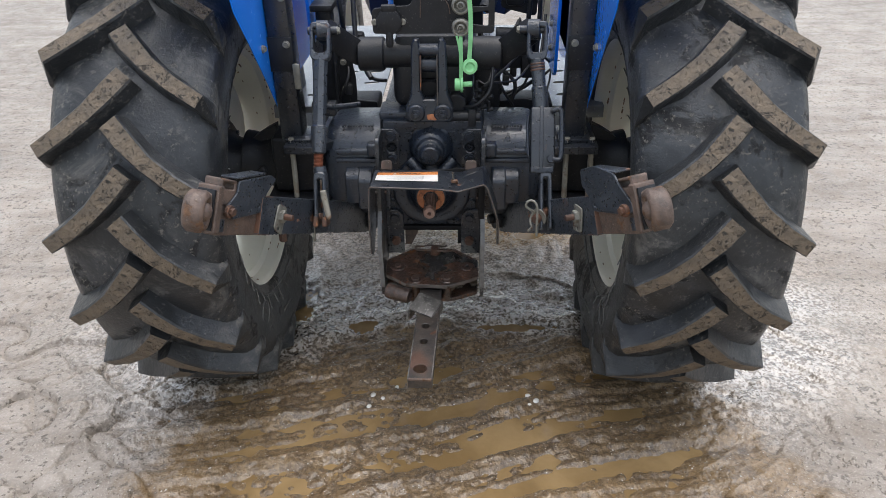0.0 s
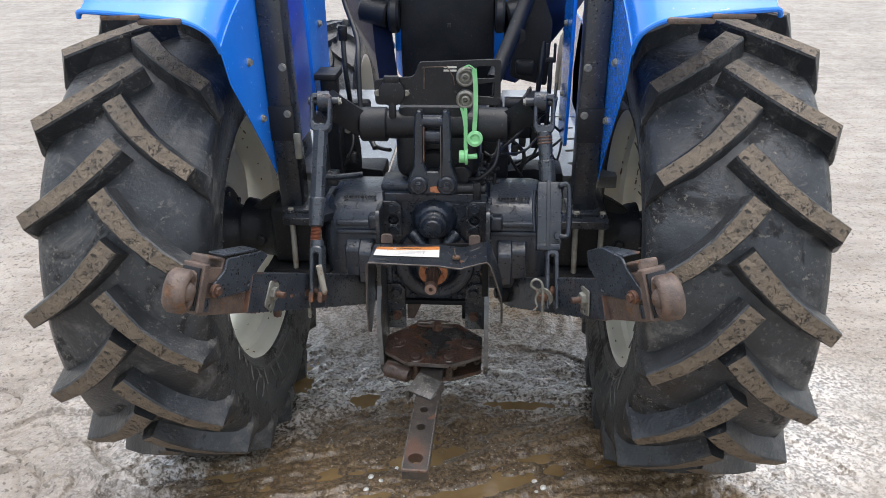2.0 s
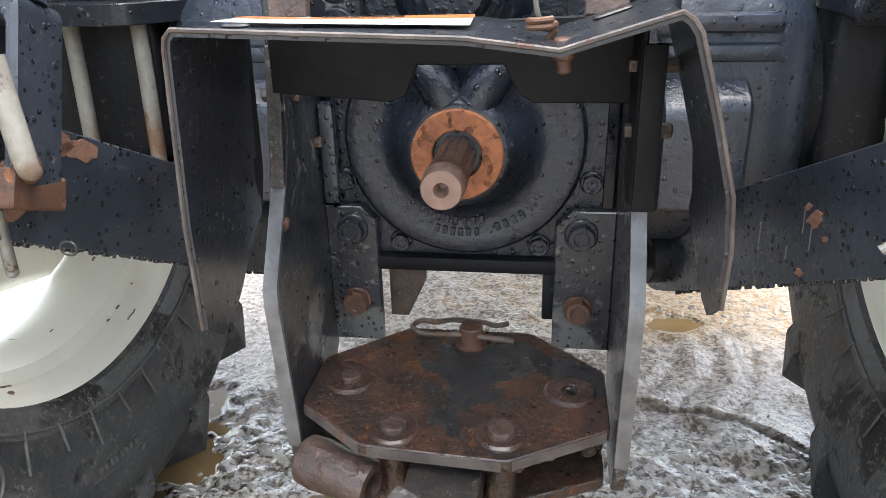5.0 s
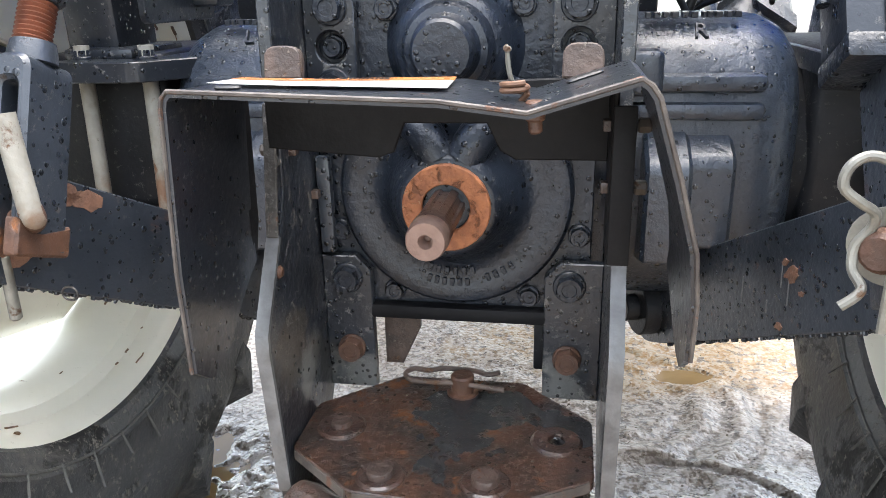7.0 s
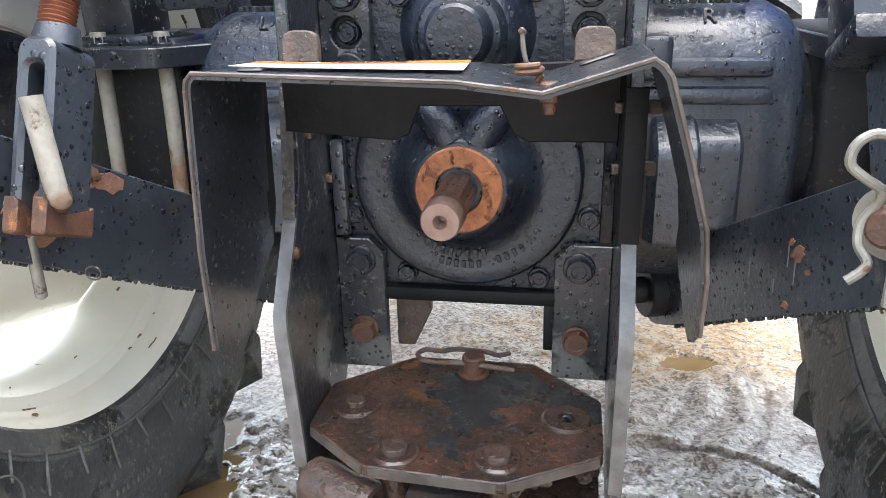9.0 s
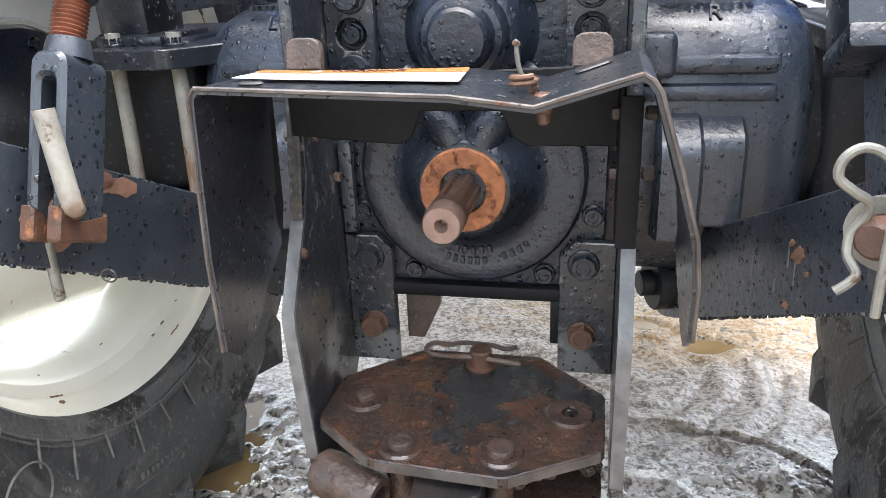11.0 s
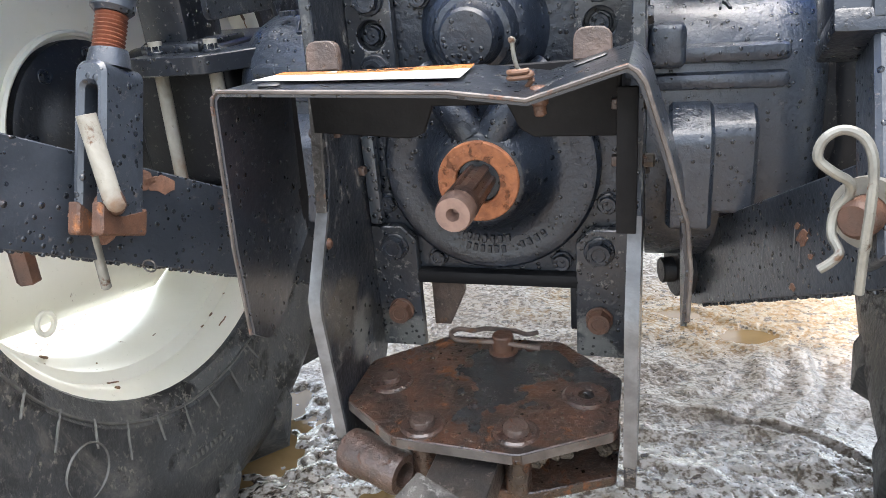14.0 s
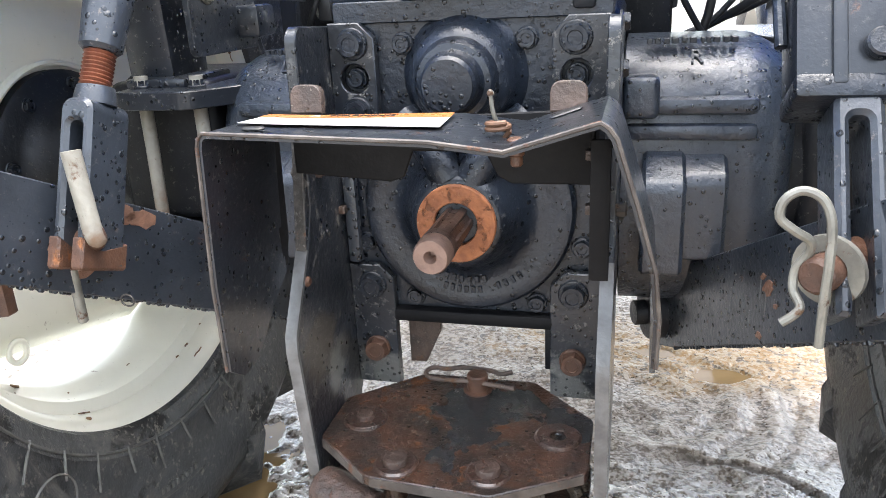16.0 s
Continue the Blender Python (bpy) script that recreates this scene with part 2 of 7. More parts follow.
INK = surface("black decal ink", (0.02, 0.02, 0.02), (0.03, 0.03, 0.03), 0.4)
WORN_BAR = surface("wet worn black bar", (0.030, 0.027, 0.026), (0.055, 0.045, 0.038), 0.34, 0.1, blot=26, bump=0.6, rust=0.30, rust_colour=(0.14, 0.060, 0.030), hard=0.12, coat=0.5, flecks=0.40, fleck_colour=(0.16, 0.13, 0.11), stain=[(-0.011, 1.730, 0.455, 0.045, 0.04, 0.55, (0.110, 0.045, 0.024), 0.5)])
PLATE_BOLT = surface("rust-brown worn bolt head", (0.095, 0.060, 0.046), (0.045, 0.030, 0.025), 0.4, 0.1, blot=60, grain=220, bump=0.9, rust=0.34, rust_scale=50, rust_colour=(0.14, 0.055, 0.028), coat=0.3, flecks=0.4, fleck_colour=(0.17, 0.13, 0.11), fleck_scale=180)
STRAP = surface("wet scraped strap", (0.095, 0.088, 0.080), (0.040, 0.037, 0.035), 0.42, 0.1, blot=28, bump=0.6, rust=0.34, rust_scale=22, rust_colour=(0.15, 0.08, 0.05), coat=0.15, hard=0.1, flecks=0.6, fleck_colour=(0.26, 0.25, 0.235))
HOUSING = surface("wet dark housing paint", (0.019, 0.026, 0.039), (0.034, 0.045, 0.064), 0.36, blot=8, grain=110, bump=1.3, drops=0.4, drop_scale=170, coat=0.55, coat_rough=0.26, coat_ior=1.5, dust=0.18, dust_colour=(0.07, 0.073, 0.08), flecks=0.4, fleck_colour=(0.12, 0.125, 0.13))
DUSTY_RUBBER = surface("dusty rubber relief", (0.125, 0.123, 0.115), (0.065, 0.065, 0.064), 0.7, blot=30, bump=0.5, flecks=0.4, fleck_colour=(0.22, 0.21, 0.19))
CHIP = surface("brown chipped paint", (0.26, 0.165, 0.09), (0.12, 0.07, 0.04), 0.6, blot=60, bump=0.5)
BARE = surface("dull bare rust", (0.24, 0.125, 0.082), (0.14, 0.075, 0.05), 0.55, blot=90, grain=240, bump=0.6)
PRINT = surface("grey decal print", (0.36, 0.35, 0.34), (0.45, 0.44, 0.42), 0.4)
BRASS = surface("brown copper clip", (0.20, 0.105, 0.062), (0.12, 0.065, 0.04), 0.45, 0.3, blot=60, bump=0.3)


def ground_material():
    m, n, l, p = material("wet sandy mud")
    co = n.new("ShaderNodeTexCoord").outputs["Object"]
    sep = n.new("ShaderNodeSeparateXYZ")
    l.new(co, sep.inputs[0])

    def reach(cx, cy, kx, ky):
        dx = times(n, l, times(n, l, sep.outputs[0], cx, "SUBTRACT"), kx)
        dy = times(n, l, times(n, l, sep.outputs[1], cy, "SUBTRACT"), ky)
        return times(n, l, times(n, l, times(n, l, dx, dx), times(n, l, dy, dy), "ADD"), 0.5, "POWER")

    wob = noise_of(n, l, co, 2.4, 7.0, 0.65, 0.5)
    ragged = noise_of(n, l, co, 9.0, 8.0, 0.72, 0.6)
    # churned brown mud lies behind and between the wheels
    edge = times(n, l, times(n, l, wob, 0.55), times(n, l, ragged, 0.35), "ADD")
    wet = ramp(n, l, times(n, l, reach(0.12, 1.66, 0.80, 0.92), edge, "ADD"), 1.32, 1.18)
    # a brown speckled seep ahead of the axle
    seep = ramp(n, l, times(n, l, reach(0.38, 3.30, 1.0, 2.6), times(n, l, times(n, l, wob, 0.6), times(n, l, ragged, 1.1), "ADD"), "ADD"), 1.55, 1.10)
    under = ramp(n, l, times(n, l, reach(0.1, 2.9, 0.62, 0.75), times(n, l, wob, 0.5), "ADD"), 1.35, 0.95)
    stretch = n.new("ShaderNodeMapping")
    stretch.inputs["Scale"].default_value = (0.35, 2.6, 1.0)
    stretch.inputs["Rotation"].default_value = (0, 0, radians(-12))
    l.new(co, stretch.inputs["Vector"])
    drag = noise_of(n, l, stretch.outputs[0], 3.0, 8.0, 0.66, 0.3)
    patches = noise_of(n, l, co, 1.6, 7.0, 0.62, 0.8)
    both = times(n, l, times(n, l, patches, drag, "ADD"), 0.5)
    sand = mixed(n, l, ramp(n, l, both, 0.40, 0.60), (0.315, 0.272, 0.230), (0.205, 0.170, 0.138))
    # grains of sand stand out of the film of water
    grain = noise_of(n, l, co, 78.0, 1.5, 0.5, 0.2)
    fine = noise_of(n, l, co, 170.0, 2.0, 0.6)
    lumps = noise_of(n, l, co, 21.0, 3.0, 0.6)
    pile = times(n, l, times(n, l, grain, times(n, l, fine, 0.35), "ADD"), times(n, l, lumps, 0.40), "ADD")
    up = ramp(n, l, pile, 0.74, 0.98)
    pale = mixed(n, l, up, (0.150, 0.112, 0.078), (0.385, 0.322, 0.262))
    tan = mixed(n, l, up, (0.29, 0.168, 0.058), (0.40, 0.315, 0.215))
    sand = mixed(n, l, under, sand, mixed(n, l, seep, pale, tan))
    mud = mixed(n, l, ramp(n, l, times(n, l, times(n, l, ragged, drag, "ADD"), 0.5), 0.40, 0.58), (0.082, 0.047, 0.019), (0.190, 0.117, 0.050))
    # pale grains in the mud, their colour also standing for wet glints
    mud = mixed(n, l, times(n, l, up, 0.32), mud, (0.32, 0.23, 0.14))
    colour = mixed(n, l, wet, sand, mud)
    dot = noise_of(n, l, co, 48.0, 2.0, 0.6)
    dots = times(n, l, ramp(n, l, dot, 0.44, 0.37), ramp(n, l, ragged, 0.36, 0.52))
    colour = mixed(n, l, times(n, l, dots, mixed(n, l, wet, 0.85, 0.45, "FLOAT")), colour, (0.075, 0.058, 0.042))
    colour = mixed(n, l, times(n, l, ramp(n, l, fine, 0.56, 0.66), mixed(n, l, wet, 0.35, 0.12, "FLOAT")), colour, (0.48, 0.44, 0.39))

    # dark ragged streaks: one along the curved rut, one straight
    def streak(across, wide, lo, hi, by):
        gap = times(n, l, times(n, l, across, 0.0, "ADD"), 0.0, "ADD")
        gap.node.operation = "ABSOLUTE"
        gap = times(n, l, gap, times(n, l, times(n, l, ragged, 0.5, "SUBTRACT"), wide * 1.6), "ADD")
        k = ramp(n, l, gap, wide, wide * 0.45)
        return times(n, l, k, times(n, l, ramp(n, l, by, lo - 0.02, lo + 0.03), ramp(n, l, by, hi + 0.05, hi - 0.05)))

    sx = times(n, l, sep.outputs[0], 0.30, "SUBTRACT")
    arc = times(n, l, times(n, l, sep.outputs[1], 2.845, "SUBTRACT"), times(n, l, times(n, l, sx, sx), 1.85), "ADD")
    mark = streak(arc, 0.016, 0.28, 0.80, sep.outputs[0])
    second = streak(times(n, l, sep.outputs[0], 0.512, "SUBTRACT"), 0.010, 2.94, 3.17, sep.outputs[1])
    mark = times(n, l, mark, times(n, l, second, 0.7), "MAXIMUM")
    colour = mixed(n, l, times(n, l, mark, 0.85), colour, (0.085, 0.062, 0.044))
    churn = times(n, l, ramp(n, l, sep.outputs[1], 2.95, 2.60), under)
    soaked = times(n, l, times(n, l, churn, ramp(n, l, pile, 0.98, 0.72)), 0.55)
    colour = mixed(n, l, soaked, colour, (0.050, 0.038, 0.026))
    # sky reflection on the churned lumps, painted as pale colour on their tops
    colour = mixed(n, l, times(n, l, times(n, l, churn, up), times(n, l, times(n, l, 1.0, wet, "SUBTRACT"), 0.65)), colour, (0.56, 0.53, 0.49))
    film = ramp(n, l, noise_of(n, l, co, 11.0, 6.0, 0.65, 0.4), 0.40, 0.58)
    r = mixed(n, l, film, 0.55, 0.34, "FLOAT")
    r = mixed(n, l, wet, mixed(n, l, churn, mixed(n, l, under, r, 0.32, "FLOAT"), 0.20, "FLOAT"), 0.38, "FLOAT")
    l.new(colour, p.inputs["Base Color"])
    l.new(r, p.inputs["Roughness"])
    ridge = noise_of(n, l, stretch.outputs[0], 9.0, 6.0, 0.7, 0.4)
    b = n.new("ShaderNodeBump")
    b.inputs["Strength"].default_value, b.inputs["Distance"].default_value = 1.0, 0.0050
    h = times(n, l, pile, times(n, l, times(n, l, drag, ridge, "ADD"), mixed(n, l, under, 0.8, 0.0, "FLOAT")), "ADD")
    l.new(h, b.inputs["Height"])
    l.new(b.outputs[0], p.inputs["Normal"])
    gloss = times(n, l, times(n, l, times(n, l, film, 0.16), times(n, l, times(n, l, under, 0.36), times(n, l, churn, 1.0), "ADD"), "MAXIMUM"), times(n, l, 1.0, times(n, l, seep, 0.7), "SUBTRACT"))
    l.new(mixed(n, l, wet, gloss, times(n, l, times(n, l, film, 0.45), 0.12, "ADD"), "FLOAT"), p.inputs["Coat Weight"])
    p.inputs["Coat IOR"].default_value = 1.6
    p.inputs["Coat Roughness"].default_value = 0.07
    b2 = n.new("ShaderNodeBump")
    b2.inputs["Strength"].default_value, b2.inputs["Distance"].default_value = 1.0, 0.0026
    l.new(times(n, l, pile, times(n, l, times(n, l, lumps, churn), 1.8), "ADD"), b2.inputs["Height"])
    l.new(b2.outputs[0], p.inputs["Coat Normal"])
    return m


def water_material():
    m, n, l, p = material("muddy brown water")
    co = n.new("ShaderNodeTexCoord").outputs["Object"]
    c = mixed(n, l, ramp(n, l, noise_of(n, l, co, 3.0, 5.0, 0.6, 0.5), 0.35, 0.65), (0.200, 0.128, 0.056), (0.31, 0.208, 0.100))
    l.new(c, p.inputs["Base Color"])
    p.inputs["Roughness"].default_value = 0.06
    p.inputs["IOR"].default_value = 1.33
    b = n.new("ShaderNodeBump")
    b.inputs["Strength"].default_value, b.inputs["Distance"].default_value = 0.12, 0.004
    l.new(noise_of(n, l, co, 30.0, 2.0), b.inputs["Height"])
    l.new(b.outputs[0], p.inputs["Normal"])
    return m


def gravel_material():
    m, n, l, p = material("wet grit")
    g = n.new("ShaderNodeNewGeometry")
    c = n.new("ShaderNodeValToRGB")
    e = c.color_ramp.elements
    e[0].position, e[0].color = 0.0, (0.09, 0.070, 0.052, 1)
    e[1].position, e[1].color = 1.0, (0.55, 0.52, 0.47, 1)
    for at, col in ((0.35, (0.16, 0.125, 0.09, 1)), (0.75, (0.34, 0.30, 0.25, 1))):
        q = e.new(at)
        q.color = col
    l.new(g.outputs["Random Per Island"], c.inputs[0])
    l.new(c.outputs[0], p.inputs["Base Color"])
    p.inputs["Roughness"].default_value = 0.22
    p.inputs["Coat Weight"].default_value = 0.6
    p.inputs["Coat Roughness"].default_value = 0.06
    return m


GRIT = gravel_material()
GROUND = ground_material()
WATER = water_material()


# ---------------------------------------------------------------- shape tools
def basis(o, u, v):
    """A pose whose x runs along u and whose y runs along v."""
    u = Vector(u).normalized()
    w = u.cross(Vector(v)).normalized()
    v = w.cross(u)
    return Matrix(((u.x, v.x, w.x, o[0]), (u.y, v.y, w.y, o[1]), (u.z, v.z, w.z, o[2]), (0, 0, 0, 1)))


def along(o, d):
    """A pose at o whose z runs along d."""
    return Matrix.Translation(o) @ Vector(d).to_track_quat("Z", "Y").to_matrix().to_4x4()


SIDE = Matrix(((0, 0, 1, 0), (1, 0, 0, 0), (0, 1, 0, 0), (0, 0, 0, 1)))     # drawing (y, z), thickness along x
BACK = Matrix(((1, 0, 0, 0), (0, 0, -1, 0), (0, 1, 0, 0), (0, 0, 0, 1)))    # drawing (x, z), thickness along -y


def circle(cx, cy, r, n=20, a0=0.0):
    return [(cx + r * math.cos(a0 + math.tau * i / n), cy + r * math.sin(a0 + math.tau * i / n)) for i in range(n)]


def slot(x0, y0, x1, y1, r, n=8):
    a = math.atan2(y1 - y0, x1 - x0)
    one = [(x1 + r * math.cos(a - math.pi / 2 + math.pi * i / n), y1 + r * math.sin(a - math.pi / 2 + math.pi * i / n)) for i in range(n + 1)]
    two = [(x0 + r * math.cos(a + math.pi / 2 + math.pi * i / n), y0 + r * math.sin(a + math.pi / 2 + math.pi * i / n)) for i in range(n + 1)]
    return one + two


def rounded(points, r, n=4):
    """A polygon with its corners rounded; r is one radius, or one a corner."""
    out = []
    for i, q in enumerate(points):
        q, a, b = Vector(q), Vector(points[i - 1]), Vector(points[(i + 1) % len(points)])
        rad = r[i] if isinstance(r, (list, tuple)) else r
        da, db = (a - q), (b - q)
        k = min(rad, da.length * 0.45, db.length * 0.45)
        if k < 1e-5:
            out.append(tuple(q))
            continue
        s, e = q + da.normalized() * k, q + db.normalized() * k
        for j in range(n + 1):
            t = j / n
            out.append(tuple((1 - t) ** 2 * s + 2 * t * (1 - t) * q + t * t * e))
    return out


class Shape:
    """One mesh put together from solids."""

    def __init__(self):
        self.bm = bmesh.new()

    def _take(self, bm, m=None):
        if m is not None:
            bm.transform(m)
        me = bpy.data.meshes.new("t")
        bm.to_mesh(me)
        bm.free()
        self.bm.from_mesh(me)
        bpy.data.meshes.remove(me)
        return self

    def box(self, c, s, m=None, bevel=0.004, seg=2):
        bm = bmesh.new()
        bmesh.ops.create_cube(bm, size=1.0)
        bm.transform(Matrix.Diagonal((*s, 1)))
        k = min(bevel, min(s) * 0.4)
        if k > 0:
            bmesh.ops.bevel(bm, geom=bm.edges[:], offset=k, segments=seg, affect="EDGES", profile=0.5)
        bm.transform(Matrix.Translation(c))
        return self._take(bm, m)

    def lathe(self, profile, m=None, seg=32, a0=0.0):
        """Turns (radius, height) rows about z."""
        bm = bmesh.new()
        rings = []
        for r, h, *hexed in profile:
            if hexed:
                q = [r * 0.866 / math.cos((math.tau * i / seg) % (math.pi / 3) - math.pi / 6) for i in range(seg)]
                rings.append([bm.verts.new((q[i] * math.cos(math.tau * i / seg), q[i] * math.sin(math.tau * i / seg), h)) for i in range(seg)])
            elif r < 1e-6:
                rings.append([bm.verts.new((0, 0, h))])
            else:
                rings.append([bm.verts.new((r * math.cos(a0 + math.tau * i / seg), r * math.sin(a0 + math.tau * i / seg), h)) for i in range(seg)])
        for a, b in zip(rings, rings[1:]):
            for i in range(seg):
                j = (i + 1) % seg
                f = [a[i % len(a)], a[j % len(a)], b[j % len(b)], b[i % len(b)]]
                f = [v for k, v in enumerate(f) if v not in f[:k]]
                if len(f) > 2:
                    bm.faces.new(f)
        bmesh.ops.recalc_face_normals(bm, faces=bm.faces[:])
        return self._take(bm, m)

    def cyl(self, p0, p1, r0, r1=None, seg=24, bevel=0.0015):
        r1 = r0 if r1 is None else r1
        d = Vector(p1) - Vector(p0)
        h, k = d.length, min(bevel, r0 * 0.3, r1 * 0.3)
        return self.lathe([(0, 0), (r0 - k, 0), (r0, k), (r1, h - k), (r1 - k, h), (0, h)], along(p0, d), seg)

    def plate(self, outline, thick, m=None, holes=(), bevel=0.0012):
        """A flat plate with holes through it, drawn in x and y; z runs from -thick / 2 to thick / 2."""
        cu = bpy.data.curves.new("c", "CURVE")
        cu.dimensions, cu.fill_mode = "2D", "BOTH"
        cu.extrude, cu.bevel_depth, cu.bevel_resolution, cu.offset = thick / 2 - bevel, bevel, 0, -bevel
        for loop in (outline, *holes):
            sp = cu.splines.new("POLY")
            sp.points.add(len(loop) - 1)
            for q, c in zip(sp.points, loop):
                q.co = (c[0], c[1], 0, 1)
            sp.use_cyclic_u = True
        ob = bpy.data.objects.new("c", cu)
        me = bpy.data.meshes.new_from_object(ob)
        bm = bmesh.new()
        bm.from_mesh(me)
        bmesh.ops.remove_doubles(bm, verts=bm.verts[:], dist=1e-5)
        bmesh.ops.recalc_face_normals(bm, faces=bm.faces[:])
        bpy.data.objects.remove(ob)
        bpy.data.curves.remove(cu)
        bpy.data.meshes.remove(me)
        return self._take(bm, m)

    def sweep(self, points, radius, seg=12, smooth=4, section=None):
        """A rod bent along points; section: its outline instead of a circle."""
        pts = [Vector(q) for q in points]
        if smooth and len(pts) > 2:
            fine = []
            for i in range(len(pts) - 1):
                a, b, c, d = pts[max(i - 1, 0)], pts[i], pts[i + 1], pts[min(i + 2, len(pts) - 1)]
                for k in range(smooth):
                    t = k / smooth
                    fine.append(0.5 * (2 * b + (c - a) * t + (2 * a - 5 * b + 4 * c - d) * t * t + (3 * b - a - 3 * c + d) * t ** 3))
            pts = fine + [pts[-1]]
        ring2 = section or circle(0, 0, radius, seg)
        bm, rings, up = bmesh.new(), [], None
        for i, q in enumerate(pts):
            d = (pts[min(i + 1, len(pts) - 1)] - pts[max(i - 1, 0)]).normalized()
            if up is None:
                up = Vector((0, 0, 1)) if abs(d.z) < 0.9 else Vector((0, 1, 0))
            u = up.cross(d).normalized()
            up = d.cross(u).normalized()
            rings.append([bm.verts.new(q + u * x + up * y) for x, y in ring2])
        for a, b in zip(rings, rings[1:]):
            for i in range(len(a)):
                j = (i + 1) % len(a)
                bm.faces.new((a[i], a[j], b[j], b[i]))
        bm.faces.new(rings[0][::-1])
        bm.faces.new(rings[-1])
        bmesh.ops.recalc_face_normals(bm, faces=bm.faces[:])
        return self._take(bm)

    def sheet(self, rows, thick):
        """A bent sheet through rows of points, given a thickness."""
        bm = bmesh.new()
        g = [[bm.verts.new(q) for q in row] for row in rows]
        for a, b in zip(g, g[1:]):
            for i in range(len(a) - 1):
                bm.faces.new((a[i], a[i + 1], b[i + 1], b[i]))
        bmesh.ops.recalc_face_normals(bm, faces=bm.faces[:])
        bmesh.ops.solidify(bm, geom=bm.faces[:], thickness=thick)
        bmesh.ops.recalc_face_normals(bm, faces=bm.faces[:])
        return self._take(bm)

    def mesh(self, name, *mats, angle=32):
        me = bpy.data.meshes.new(name)
        self.bm.to_mesh(me)
        self.bm.free()
        for q in mats:
            me.materials.append(q)
        me.polygons.foreach_set("use_smooth", [True] * len(me.polygons))
        me.set_sharp_from_angle(angle=radians(angle))
        return me


WORLD = {}


def put(name, me, parent=None, m=None, label=""):
    """A mesh as one object at the pose m (in the world), under a thing or a part."""
    ob = new(name, me)
    m = m or Matrix()
    WORLD[ob.name] = m
    if parent is not None:
        ob.parent = parent
        ob.matrix_parent_inverse = WORLD[parent.name].inverted()
    ob.matrix_basis = m
    if label:
        tagged(ob, label)
    return ob


def part(name, shape, mat, parent, label="", m=None, angle=32):
    return put(name, shape.mesh(name, mat, angle=angle), parent, m, label)


def mirror(x):
    return -1 if x < 0 else 1

# ---------------------------------------------------------------- the tractor
AXLE_Y, AXLE_Z = 2.466, 0.685
GAP = 12.0  # where the notches of the wheel discs lie, degrees
tractor = tagged(new("tractor"), "wet muddy blue tractor with black rear linkage and cream wheels", "tractor")
tractor.location = (0, AXLE_Y, 0)
WORLD[tractor.name] = Matrix.Translation((0, AXLE_Y, 0))


def bolt_mesh(name, flat, height, washer, mat, stud=0.0, recess=True):
    """A hexagon bolt head standing on z = 0, on its washer."""
    s, r = Shape(), flat / 2 / math.cos(math.pi / 6)
    d = 0.0012 if recess else 0.0
    s.lathe([(0, 0), (washer, 0), (washer, 0.0025), (washer - 0.001, 0.0035), (r * 1.01, 0.0036, 1), (r, height * 0.80, 1), (r * 0.86, height), (r * 0.55, height), (r * 0.5, height - d), (0, height - d)], seg=24)
    if stud:
        s.lathe([(0, height - 0.002), (flat * 0.32, height - 0.002), (flat * 0.32, height + stud - 0.001), (flat * 0.26, height + stud), (0, height + stud)], seg=14)
    return s.mesh(name, mat, angle=25)


BOLT = bolt_mesh("bolt", 0.024, 0.013, 0.0165, CAST)
BOLT_SMALL = bolt_mesh("bolt", 0.017, 0.010, 0.0115, CAST)
BOLT_RUST = bolt_mesh("bolt", 0.024, 0.014, 0.015, RUST)
BOLT_ZINC = bolt_mesh("bolt", 0.015, 0.009, 0.011, STEEL)
BOLT_BIG = bolt_mesh("bolt", 0.030, 0.016, 0.021, CAST)


def bolt(parent, me, at, d, spin=0.0, name="bolt"):
    return put(name, me, parent, along(at, d) @ Matrix.Rotation(spin, 4, "Z"))


